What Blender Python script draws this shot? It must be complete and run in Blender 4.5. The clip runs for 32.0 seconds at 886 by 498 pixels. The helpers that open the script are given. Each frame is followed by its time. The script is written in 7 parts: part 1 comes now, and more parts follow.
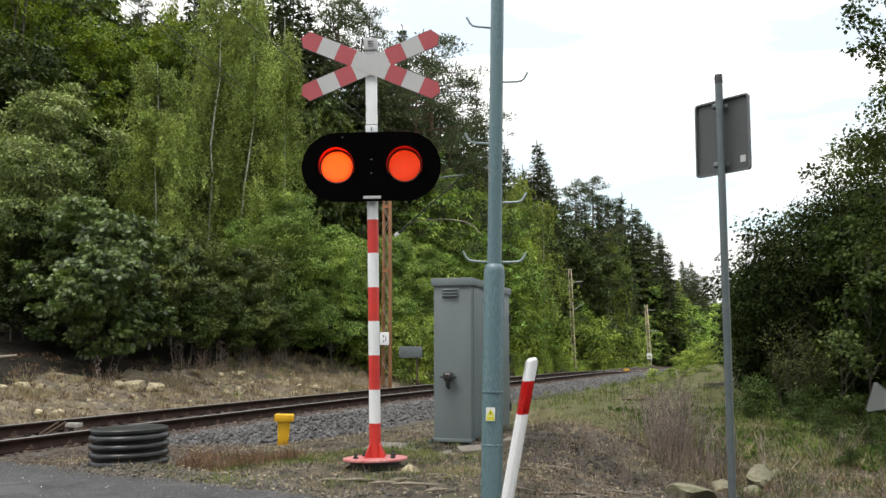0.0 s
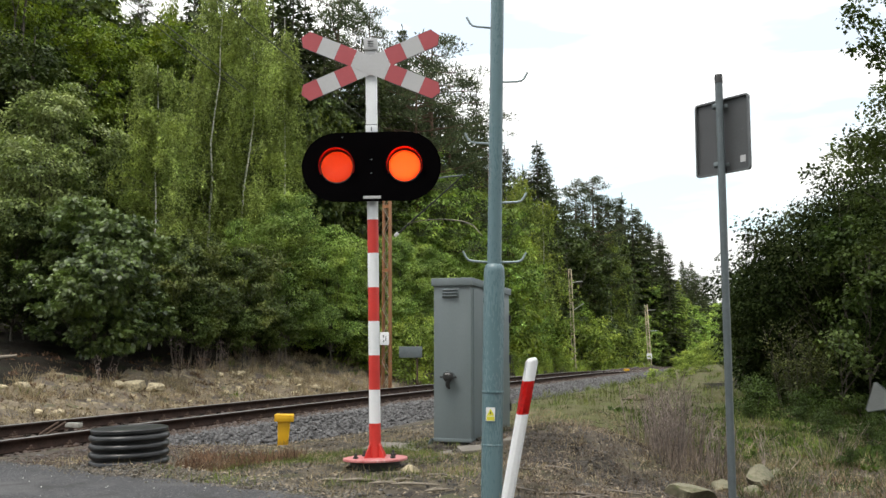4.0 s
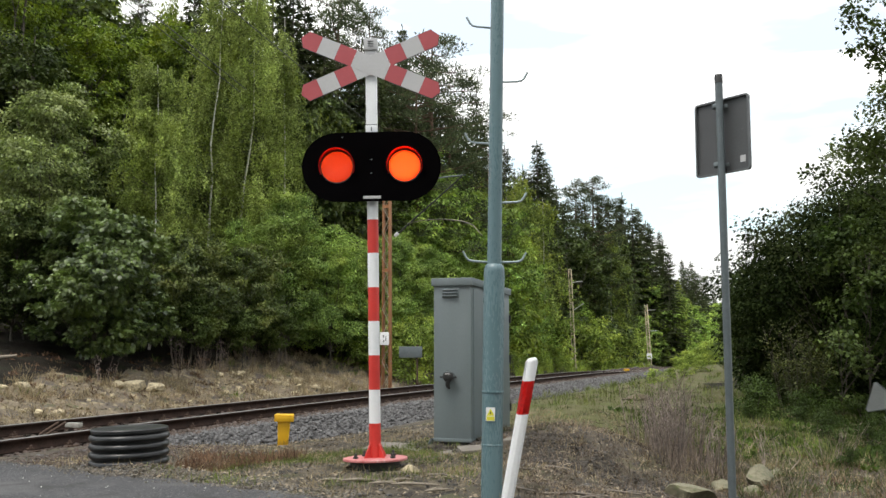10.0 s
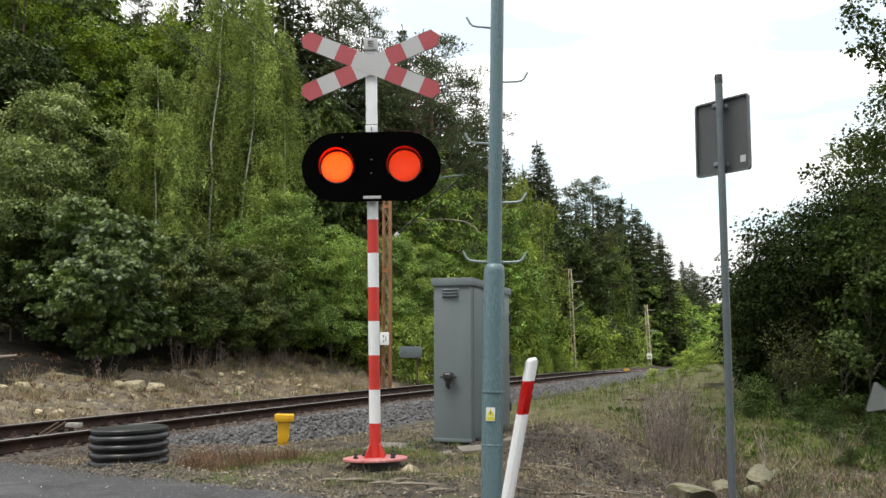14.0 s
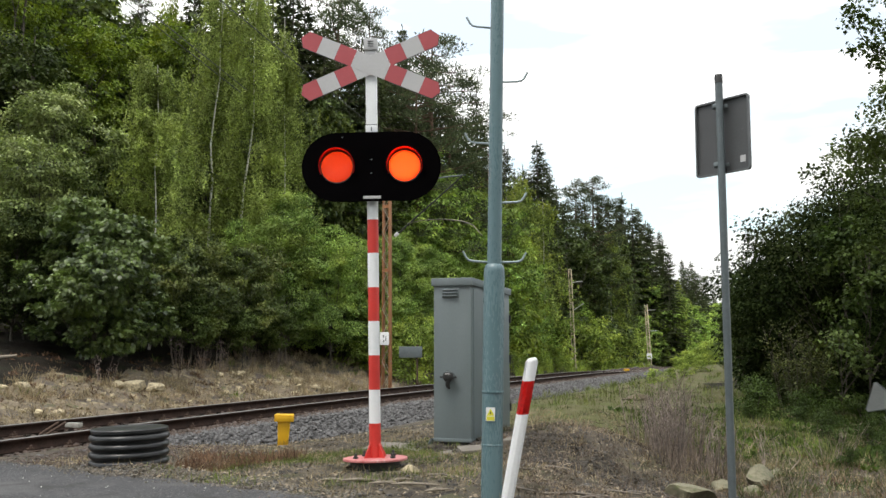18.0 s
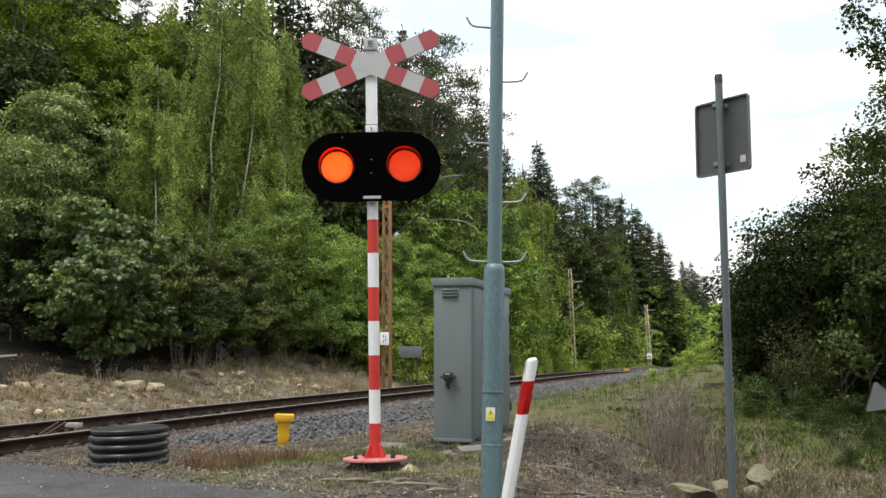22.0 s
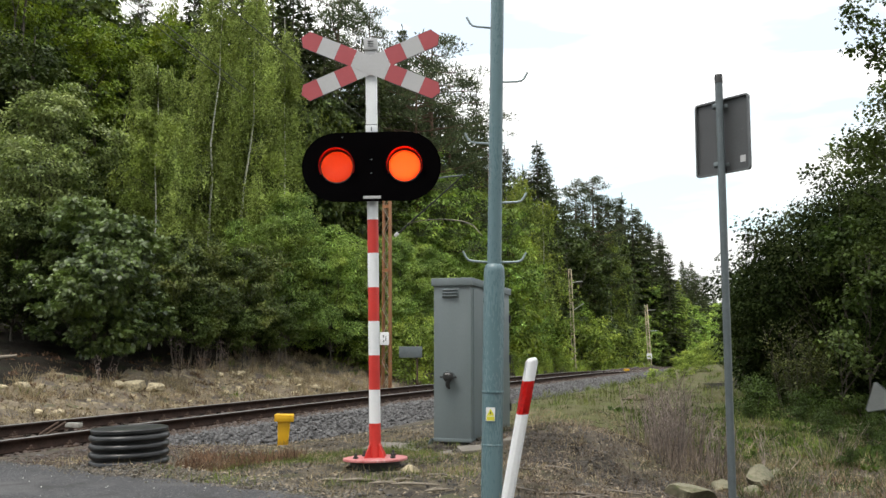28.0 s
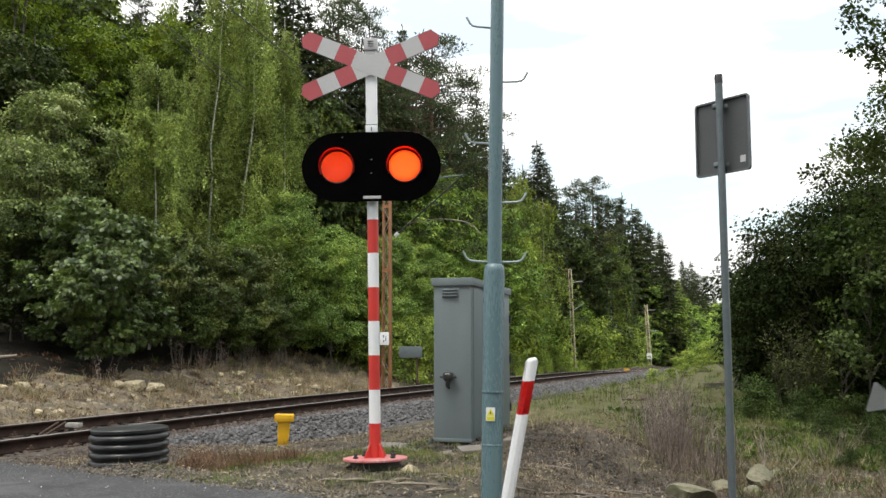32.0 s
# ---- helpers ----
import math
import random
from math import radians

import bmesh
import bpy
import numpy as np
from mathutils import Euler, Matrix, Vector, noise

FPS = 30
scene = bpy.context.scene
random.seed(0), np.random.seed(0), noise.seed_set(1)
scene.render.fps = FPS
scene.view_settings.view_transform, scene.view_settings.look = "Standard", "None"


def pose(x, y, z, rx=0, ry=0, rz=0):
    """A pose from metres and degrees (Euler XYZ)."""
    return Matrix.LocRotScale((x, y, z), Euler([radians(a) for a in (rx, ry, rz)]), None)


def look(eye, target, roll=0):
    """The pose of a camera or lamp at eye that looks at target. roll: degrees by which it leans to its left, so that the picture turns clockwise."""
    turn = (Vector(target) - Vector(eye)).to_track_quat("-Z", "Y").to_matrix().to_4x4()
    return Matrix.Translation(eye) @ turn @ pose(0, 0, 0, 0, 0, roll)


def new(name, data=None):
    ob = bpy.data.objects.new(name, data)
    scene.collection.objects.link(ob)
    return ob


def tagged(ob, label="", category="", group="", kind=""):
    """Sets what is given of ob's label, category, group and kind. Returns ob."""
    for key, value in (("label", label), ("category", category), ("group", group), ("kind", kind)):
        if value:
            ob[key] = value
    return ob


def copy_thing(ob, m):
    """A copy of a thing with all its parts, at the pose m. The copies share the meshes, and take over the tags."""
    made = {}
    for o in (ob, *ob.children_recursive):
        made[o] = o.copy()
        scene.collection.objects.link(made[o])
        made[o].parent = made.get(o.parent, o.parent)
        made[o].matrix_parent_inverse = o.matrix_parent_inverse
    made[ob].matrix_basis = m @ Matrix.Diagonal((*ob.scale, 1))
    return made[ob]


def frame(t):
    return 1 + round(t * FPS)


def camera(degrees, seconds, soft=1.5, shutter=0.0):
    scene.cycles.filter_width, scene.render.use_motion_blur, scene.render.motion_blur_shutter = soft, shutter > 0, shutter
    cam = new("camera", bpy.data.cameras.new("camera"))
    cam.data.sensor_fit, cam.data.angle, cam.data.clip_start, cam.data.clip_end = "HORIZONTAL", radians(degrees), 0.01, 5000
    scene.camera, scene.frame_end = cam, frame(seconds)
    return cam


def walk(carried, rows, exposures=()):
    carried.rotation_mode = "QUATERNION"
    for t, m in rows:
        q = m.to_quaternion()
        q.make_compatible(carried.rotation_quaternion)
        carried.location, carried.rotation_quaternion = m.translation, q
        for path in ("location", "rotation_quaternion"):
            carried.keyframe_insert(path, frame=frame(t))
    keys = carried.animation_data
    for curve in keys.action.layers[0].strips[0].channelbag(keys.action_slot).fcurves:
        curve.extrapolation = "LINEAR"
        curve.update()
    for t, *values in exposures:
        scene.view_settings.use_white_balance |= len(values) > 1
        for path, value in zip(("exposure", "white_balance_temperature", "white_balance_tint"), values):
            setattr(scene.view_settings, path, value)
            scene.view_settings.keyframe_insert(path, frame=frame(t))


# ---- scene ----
cam = camera(55.2, 32.0, soft=1.5)
EYE = pose(0, 0, 1.0, 96.8, 0, 0)
walk(cam, [(0.0, EYE), (32.0, EYE)])

# ---- light: bright broken overcast, a soft high sun behind the camera ----
SUN_EL, SUN_AZ = 66, 222          # degrees; azimuth clockwise from +y
world = bpy.data.worlds.new("sky")
scene.world = world
world.use_nodes = True
wn, wl = world.node_tree.nodes, world.node_tree.links
wn.clear()
w_out = wn.new("ShaderNodeOutputWorld")
w_bg = wn.new("ShaderNodeBackground")
w_sky = wn.new("ShaderNodeTexSky")
w_sky.sky_type = "NISHITA"
w_sky.sun_disc = False
w_sky.sun_elevation = radians(SUN_EL)
w_sky.sun_rotation = radians(SUN_AZ)
w_gain = wn.new("ShaderNodeVectorMath")
w_gain.operation = "MULTIPLY"
w_gain.inputs[1].default_value = (2.5, 2.6, 2.2)
w_geo = wn.new("ShaderNodeTexCoord")
w_map = wn.new("ShaderNodeMapping")
w_map.inputs["Scale"].default_value = (2.0, 2.0, 9.0)
w_map.inputs["Location"].default_value = (0.35, 0.2, 0.4)
w_noise = wn.new("ShaderNodeTexNoise")
w_noise.inputs["Scale"].default_value = 1.6
w_noise.inputs["Detail"].default_value = 5.0
w_ramp = wn.new("ShaderNodeValToRGB")
w_ramp.color_ramp.elements[0].position = 0.40
w_ramp.color_ramp.elements[1].position = 0.55
w_ramp.color_ramp.elements[0].color = (0.45, 0.45, 0.45, 1)
w_mix = wn.new("ShaderNodeMix")
w_mix.data_type = "RGBA"
w_up = wn.new("ShaderNodeSeparateXYZ")
w_grad = wn.new("ShaderNodeMapRange")            # an overcast sky is brighter overhead
w_grad.inputs["From Min"].default_value, w_grad.inputs["From Max"].default_value = 0.0, 1.0
w_grad.inputs["To Min"].default_value, w_grad.inputs["To Max"].default_value = 10.2, 26.0
w_cloud = wn.new("ShaderNodeVectorMath")
w_cloud.operation = "SCALE"
w_cloud.inputs[0].default_value = (1.0, 1.0, 0.985)
wl.new(w_geo.outputs["Generated"], w_up.inputs[0])
wl.new(w_up.outputs["Z"], w_grad.inputs["Value"])
wl.new(w_grad.outputs["Result"], w_cloud.inputs["Scale"])
wl.new(w_cloud.outputs["Vector"], w_mix.inputs["B"])
wl.new(w_geo.outputs["Generated"], w_map.inputs["Vector"])
wl.new(w_map.outputs["Vector"], w_noise.inputs["Vector"])
wl.new(w_noise.outputs["Fac"], w_ramp.inputs["Fac"])
wl.new(w_ramp.outputs["Color"], w_mix.inputs["Factor"])
wl.new(w_sky.outputs["Color"], w_gain.inputs[0])
wl.new(w_gain.outputs["Vector"], w_mix.inputs["A"])
wl.new(w_mix.outputs["Result"], w_bg.inputs["Color"])
w_bg.inputs["Strength"].default_value = 0.10
wl.new(w_bg.outputs["Background"], w_out.inputs["Surface"])

sun = new("sun", bpy.data.lights.new("sun", "SUN"))
sun.data.energy = 2.0
sun.data.angle = radians(14)
sun.data.color = (1.0, 0.95, 0.88)
az, el = radians(SUN_AZ), radians(SUN_EL)
sun.matrix_world = look((30 * math.sin(az) * math.cos(el), 30 * math.cos(az) * math.cos(el), 30 * math.sin(el)), (0, 0, 0))
scene.view_settings.exposure = 0.0

# ---- materials ----
def mat(name, c1, c2, scale=6.0, rough=0.6, bump=0.0, metal=0.0, fine=60.0, wear=None, coat=0.0, rand=0.0, stretch=None, spec=0.5):
    """Two colours mixed by coarse and fine noise; bump from the fine one; wear: (colour, amount) of worn patches; rand: spread of value from object to object."""
    m = bpy.data.materials.new(name)
    m.use_nodes = True
    n, l = m.node_tree.nodes, m.node_tree.links
    b = n["Principled BSDF"]
    tc = n.new("ShaderNodeTexCoord")
    vec = tc.outputs["Object"]
    if stretch:
        mp = n.new("ShaderNodeMapping")
        mp.inputs["Scale"].default_value = stretch
        l.new(vec, mp.inputs["Vector"])
        vec = mp.outputs["Vector"]
    a = n.new("ShaderNodeTexNoise")
    a.inputs["Scale"].default_value, a.inputs["Detail"].default_value = scale, 4
    f = n.new("ShaderNodeTexNoise")
    f.inputs["Scale"].default_value, f.inputs["Detail"].default_value = fine, 3
    l.new(vec, a.inputs["Vector"])
    l.new(vec, f.inputs["Vector"])
    add = n.new("ShaderNodeMath")
    add.operation = "MULTIPLY_ADD"
    add.inputs[1].default_value, add.inputs[2].default_value = 0.5, 0.0
    l.new(f.outputs["Fac"], add.inputs[0])
    add2 = n.new("ShaderNodeMath")
    add2.operation = "MULTIPLY_ADD"
    add2.inputs[1].default_value = 0.5
    l.new(a.outputs["Fac"], add2.inputs[0])
    l.new(add.outputs[0], add2.inputs[2])
    r = n.new("ShaderNodeMapRange")
    r.inputs["From Min"].default_value, r.inputs["From Max"].default_value = 0.36, 0.64
    l.new(add2.outputs[0], r.inputs["Value"])
    x = n.new("ShaderNodeMix")
    x.data_type = "RGBA"
    x.inputs["A"].default_value, x.inputs["B"].default_value = (*c1, 1), (*c2, 1)
    l.new(r.outputs["Result"], x.inputs["Factor"])
    col = x.outputs["Result"]
    if wear:
        w = n.new("ShaderNodeTexNoise")
        w.inputs["Scale"].default_value, w.inputs["Detail"].default_value = scale * 2.3, 8
        w.inputs["Roughness"].default_value = 0.7
        l.new(vec, w.inputs["Vector"])
        wr = n.new("ShaderNodeMapRange")
        wr.inputs["From Min"].default_value, wr.inputs["From Max"].default_value = 0.72 - wear[1] * 0.4, 0.78 - wear[1] * 0.3
        l.new(w.outputs["Fac"], wr.inputs["Value"])
        wx = n.new("ShaderNodeMix")
        wx.data_type = "RGBA"
        wx.inputs["B"].default_value = (*wear[0], 1)
        l.new(wr.outputs["Result"], wx.inputs["Factor"])
        l.new(col, wx.inputs["A"])
        col = wx.outputs["Result"]
    if rand:
        oi = n.new("ShaderNodeObjectInfo")
        geo = n.new("ShaderNodeNewGeometry")
        s = n.new("ShaderNodeMath")
        s.operation = "ADD"
        l.new(oi.outputs["Random"], s.inputs[0])
        l.new(geo.outputs["Random Per Island"], s.inputs[1])
        mr = n.new("ShaderNodeMapRange")
        mr.inputs["From Max"].default_value = 2.0
        mr.inputs["To Min"].default_value, mr.inputs["To Max"].default_value = 1 - rand, 1 + rand
        l.new(s.outputs[0], mr.inputs["Value"])
        hs = n.new("ShaderNodeHueSaturation")
        l.new(mr.outputs["Result"], hs.inputs["Value"])
        l.new(col, hs.inputs["Color"])
        col = hs.outputs["Color"]
    l.new(col, b.inputs["Base Color"])
    rr = n.new("ShaderNodeMapRange")
    rr.inputs["To Min"].default_value, rr.inputs["To Max"].default_value = max(0.05, rough - 0.1), min(1, rough + 0.1)
    l.new(add2.outputs[0], rr.inputs["Value"])
    l.new(rr.outputs["Result"], b.inputs["Roughness"])
    b.inputs["Metallic"].default_value = metal
    b.inputs["Specular IOR Level"].default_value = spec
    b.inputs["Coat Weight"].default_value = coat
    if bump:
        bp = n.new("ShaderNodeBump")
        bp.inputs["Strength"].default_value, bp.inputs["Distance"].default_value = min(1, bump), 0.01
        l.new(f.outputs["Fac"], bp.inputs["Height"])
        l.new(bp.outputs["Normal"], b.inputs["Normal"])
    return m


def leaf_mat(name, c1, c2, through_light=0.3, rough=0.5, c3=None, gloss=0.15):
    """Leaves: colour from leaf to leaf and from tree to tree, and some light that shines through."""
    m = bpy.data.materials.new(name)
    m.use_nodes = True
    n, l = m.node_tree.nodes, m.node_tree.links
    b = n["Principled BSDF"]
    geo, oi, tc = n.new("ShaderNodeNewGeometry"), n.new("ShaderNodeObjectInfo"), n.new("ShaderNodeTexCoord")
    x = n.new("ShaderNodeMix")
    x.data_type = "RGBA"
    x.inputs["A"].default_value, x.inputs["B"].default_value = (*[v * 0.55 for v in c1], 1), (*[v * 1.08 for v in c2], 1)
    l.new(geo.outputs["Random Per Island"], x.inputs["Factor"])
    ns = n.new("ShaderNodeTexNoise")
    ns.inputs["Scale"].default_value, ns.inputs["Detail"].default_value = 0.9, 2
    l.new(tc.outputs["Object"], ns.inputs["Vector"])
    r = n.new("ShaderNodeMapRange")
    r.inputs["From Min"].default_value, r.inputs["From Max"].default_value = 0.46, 0.85
    l.new(ns.outputs["Fac"], r.inputs["Value"])
    y = n.new("ShaderNodeMix")
    y.data_type = "RGBA"
    c3 = c3 or tuple(v * k for v, k in zip(c2, (1.6, 1.33, 1.0)))
    y.inputs["B"].default_value = (*c3, 1)
    l.new(r.outputs["Result"], y.inputs["Factor"])
    l.new(x.outputs["Result"], y.inputs["A"])
    hs = n.new("ShaderNodeHueSaturation")
    hv = n.new("ShaderNodeMapRange")
    hv.inputs["To Min"].default_value, hv.inputs["To Max"].default_value = 0.82, 1.18
    l.new(oi.outputs["Random"], hv.inputs["Value"])
    ns2 = n.new("ShaderNodeTexNoise")              # lighter and darker clumps of leaves, by noise
    ns2.inputs["Scale"].default_value, ns2.inputs["Detail"].default_value = 2.6, 2
    l.new(tc.outputs["Object"], ns2.inputs["Vector"])
    sv = n.new("ShaderNodeMapRange")
    sv.inputs["From Min"].default_value, sv.inputs["From Max"].default_value = 0.32, 0.68
    sv.inputs["To Min"].default_value, sv.inputs["To Max"].default_value = 0.6, 1.4
    l.new(ns2.outputs["Fac"], sv.inputs["Value"])
    mv = n.new("ShaderNodeMath")
    mv.operation = "MULTIPLY"
    l.new(hv.outputs["Result"], mv.inputs[0])
    l.new(sv.outputs["Result"], mv.inputs[1])
    l.new(mv.outputs[0], hs.inputs["Value"])
    l.new(y.outputs["Result"], hs.inputs["Color"])
    l.new(hs.outputs["Color"], b.inputs["Base Color"])
    b.inputs["Roughness"].default_value = rough
    b.inputs["Specular IOR Level"].default_value = gloss
    t = n.new("ShaderNodeBsdfTranslucent")
    br = n.new("ShaderNodeHueSaturation")
    br.inputs["Saturation"].default_value, br.inputs["Value"].default_value = 1.1, 1.4
    l.new(hs.outputs["Color"], br.inputs["Color"])
    l.new(br.outputs["Color"], t.inputs["Color"])
    ms = n.new("ShaderNodeMixShader")
    ms.inputs[0].default_value = through_light
    l.new(b.outputs[0], ms.inputs[1])
    l.new(t.outputs[0], ms.inputs[2])
    l.new(ms.outputs[0], n["Material Output"].inputs["Surface"])
    return m


def ground_mat(name, layers, bump=0.6):
    """Earth of several colours by noise at rising scales: layers of (colour, scale, threshold)."""
    m = bpy.data.materials.new(name)
    m.use_nodes = True
    n, l = m.node_tree.nodes, m.node_tree.links
    b = n["Principled BSDF"]
    tc = n.new("ShaderNodeTexCoord")
    col = None
    for c, s, t in layers:
        ns = n.new("ShaderNodeTexNoise")
        ns.inputs["Scale"].default_value, ns.inputs["Detail"].default_value = s, 6
        ns.inputs["Roughness"].default_value = 0.65
        l.new(tc.outputs["Object"], ns.inputs["Vector"])
        if col is None:
            mix = n.new("ShaderNodeMix")
            mix.data_type = "RGBA"
            mix.inputs["A"].default_value = (*[v * 0.6 for v in c], 1)
            mix.inputs["B"].default_value = (*[v * 1.35 for v in c], 1)
            l.new(ns.outputs["Fac"], mix.inputs["Factor"])
            col = mix.outputs["Result"]
            continue
        r = n.new("ShaderNodeMapRange")
        r.inputs["From Min"].default_value, r.inputs["From Max"].default_value = t - 0.05, t + 0.07
        l.new(ns.outputs["Fac"], r.inputs["Value"])
        mix = n.new("ShaderNodeMix")
        mix.data_type = "RGBA"
        mix.inputs["B"].default_value = (*c, 1)
        l.new(r.outputs["Result"], mix.inputs["Factor"])
        l.new(col, mix.inputs["A"])
        col = mix.outputs["Result"]
    l.new(col, b.inputs["Base Color"])
    b.inputs["Roughness"].default_value = 0.95
    b.inputs["Specular IOR Level"].default_value = 0.2
    f = n.new("ShaderNodeTexNoise")
    f.inputs["Scale"].default_value, f.inputs["Detail"].default_value = 45, 8
    l.new(tc.outputs["Object"], f.inputs["Vector"])
    bp = n.new("ShaderNodeBump")
    bp.inputs["Strength"].default_value, bp.inputs["Distance"].default_value = bump, 0.03
    l.new(f.outputs["Fac"], bp.inputs["Height"])
    l.new(bp.outputs["Normal"], b.inputs["Normal"])
    return m


EARTH = ground_mat("earth", [((0.0712, 0.0608, 0.0470), 3.0, 0), ((0.1214, 0.1021, 0.0729), 5.0, 0.55), ((0.0680, 0.0713, 0.0324), 1.6, 0.57), ((0.0292, 0.0259, 0.0227), 7, 0.55), ((0.1700, 0.1620, 0.1458), 30, 0.66)])
MEADOW = ground_mat("mossy meadow", [((0.0953, 0.0933, 0.0380), 2.4, 0), ((0.0771, 0.0907, 0.0269), 1.2, 0.52), ((0.1361, 0.1123, 0.0673), 3.1, 0.56), ((0.0454, 0.0415, 0.0237), 9, 0.58)])
SAND = ground_mat("sandy bank", [((0.178, 0.146, 0.104), 2.0, 0), ((0.095, 0.080, 0.068), 1.5, 0.50), ((0.32, 0.27, 0.17), 4, 0.58), ((0.09, 0.10, 0.04), 1.7, 0.62)])
# leaf litter, its colour darkened further for the shade under the bushes
SHADELITTER = ground_mat("shaded leaf litter", [((0.0130, 0.0100, 0.0068), 2.0, 0), ((0.0250, 0.0185, 0.0115), 6, 0.56), ((0.0175, 0.0250, 0.0100), 1.3, 0.58)])
ASPHALT = ground_mat("asphalt", [((0.072, 0.072, 0.075), 1.2, 0), ((0.27, 0.265, 0.26), 70, 0.61), ((0.040, 0.040, 0.042), 50, 0.57), ((0.105, 0.104, 0.105), 1.3, 0.55), ((0.055, 0.054, 0.054), 2.2, 0.60)], 1.0)
STONE = mat("ballast stone", (0.0521, 0.0504, 0.0504), (0.1495, 0.1453, 0.1445), 20, 0.85, 0.4, rand=0.75)
# shade between the rails and stones is put into the bed's dark colour
BALLAST = ground_mat("ballast bed", [((0.041, 0.040, 0.039), 20, 0), ((0.077, 0.075, 0.073), 35, 0.52), ((0.050, 0.036, 0.028), 2.0, 0.60)], 1.0)
ROCK = mat("sandy rock", (0.54, 0.46, 0.29), (0.24, 0.20, 0.13), 9, 0.9, 1.0, fine=26, wear=((0.13, 0.115, 0.08), 0.45), rand=0.3)
BROWNROCK = mat("brown earthy rock", (0.135, 0.105, 0.060), (0.070, 0.055, 0.034), 8, 0.95, 1.0, fine=30, wear=((0.05, 0.045, 0.03), 0.4))
MOSSROCK = mat("mossy rock", (0.21, 0.19, 0.125), (0.11, 0.11, 0.066), 7, 0.9, 1.0, fine=32, wear=((0.12, 0.13, 0.06), 0.4))
LITTERSTONE = mat("pale chips", (0.28, 0.275, 0.26), (0.44, 0.43, 0.41), 20, 0.9, 0.2, rand=0.4)
CLOD = mat("dark clods", (0.0325, 0.0277, 0.0233), (0.0698, 0.0597, 0.0484), 20, 0.95, 0.5, rand=0.5)
RUST = mat("rail steel rusty", (0.0187, 0.0123, 0.0098), (0.0493, 0.0295, 0.0221), 8, 0.8, 0.4, spec=0.10)
GRIT = mat("grey-brown road grit", (0.120, 0.108, 0.092), (0.255, 0.232, 0.200), 30, 0.95, 0.2, rand=0.45)
DUSTY = mat("dusty pale metal", (0.26, 0.25, 0.22), (0.42, 0.41, 0.37), 14, 0.6, 0.15, wear=((0.14, 0.11, 0.08), 0.3))
CHAIR = mat("rusty rail chair", (0.0510, 0.0348, 0.0266), (0.0930, 0.0623, 0.0462), 12, 0.9, 0.5, spec=0.2)
STAINED = mat("rust-stained stone", (0.045, 0.034, 0.028), (0.105, 0.078, 0.062), 20, 0.9, 0.4, rand=0.6)
RAILTOP = mat("rail head worn", (0.16, 0.15, 0.14), (0.27, 0.255, 0.24), 5, 0.42, 0.1, metal=0.6)
SLEEPER = mat("sleeper timber", (0.055, 0.040, 0.032), (0.115, 0.085, 0.065), 6, 0.9, 0.7, fine=30, rand=0.25, stretch=(1, 6, 6))
CONCRETE = mat("concrete", (0.125, 0.112, 0.092), (0.20, 0.18, 0.15), 6, 0.9, 0.5, wear=((0.25, 0.23, 0.19), 0.3))
WHITE = mat("white sheeting", (0.83, 0.84, 0.85), (0.77, 0.78, 0.785), 5, 0.4, 0.03, wear=((0.62, 0.61, 0.58), 0.12))
# CROSSWHITE and CROSSRED are darker than the post's WHITE and RED
CROSSWHITE = mat("dull white sheeting", (0.50, 0.495, 0.495), (0.455, 0.45, 0.45), 5, 0.5, 0.03, wear=((0.46, 0.45, 0.43), 0.15))
RED = mat("red sheeting", (0.62, 0.045, 0.035), (0.54, 0.04, 0.032), 5, 0.4, 0.03, wear=((0.45, 0.08, 0.06), 0.1))
CROSSRED = mat("dull red sheeting", (0.44, 0.075, 0.085), (0.39, 0.066, 0.075), 5, 0.5, 0.03, wear=((0.45, 0.14, 0.14), 0.15))
REFLECT = mat("red reflector", (0.50, 0.010, 0.008), (0.36, 0.008, 0.008), 30, 0.35, 0.1, coat=0.2, spec=0.2)
BLACK = mat("black board", (0.0014, 0.0012, 0.0014), (0.0026, 0.0022, 0.0026), 5, 0.85, 0.05, spec=0.01)
VISOR = mat("visor dark", (0.03, 0.02, 0.02), (0.04, 0.025, 0.025), 5, 0.5)
GREY = mat("grey cabinet paint", (0.1460, 0.1764, 0.1830), (0.1690, 0.2016, 0.2085), 3, 0.5, 0.06, wear=((0.1530, 0.1733, 0.1744), 0.22), stretch=(2.0400, 2.1000, 0.5450))
BLUE = mat("blue-grey mast paint", (0.110, 0.178, 0.196), (0.118, 0.187, 0.205), 3, 0.28, 0.02, wear=((0.12, 0.185, 0.20), 0.06), stretch=(2, 2, 0.4))
GALV = mat("galvanised steel", (0.125, 0.150, 0.156), (0.165, 0.192, 0.198), 12, 0.45, 0.05, metal=0.35)
GALVDARK = mat("dull galvanised steel", (0.085, 0.092, 0.095), (0.115, 0.122, 0.126), 6, 0.45, 0.05)
POSTGREY = mat("blue-grey post steel", (0.098, 0.118, 0.126), (0.130, 0.153, 0.162), 10, 0.42, 0.05, metal=0.2)
SIGNBACK = mat("sign back", (0.058, 0.060, 0.062), (0.072, 0.074, 0.076), 4, 0.5, 0.05, wear=((0.13, 0.13, 0.13), 0.12))
YELLOW = mat("yellow plastic", (0.75, 0.42, 0.015), (0.66, 0.36, 0.012), 6, 0.45, 0.05, wear=((0.30, 0.18, 0.03), 0.36))
LABEL = mat("yellow label", (0.75, 0.72, 0.05), (0.70, 0.66, 0.05), 6, 0.5)
PLASTIC = mat("black ribbed plastic", (0.008, 0.008, 0.009), (0.014, 0.015, 0.016), 6, 0.36, 0.06, wear=((0.06, 0.06, 0.057), 0.14))
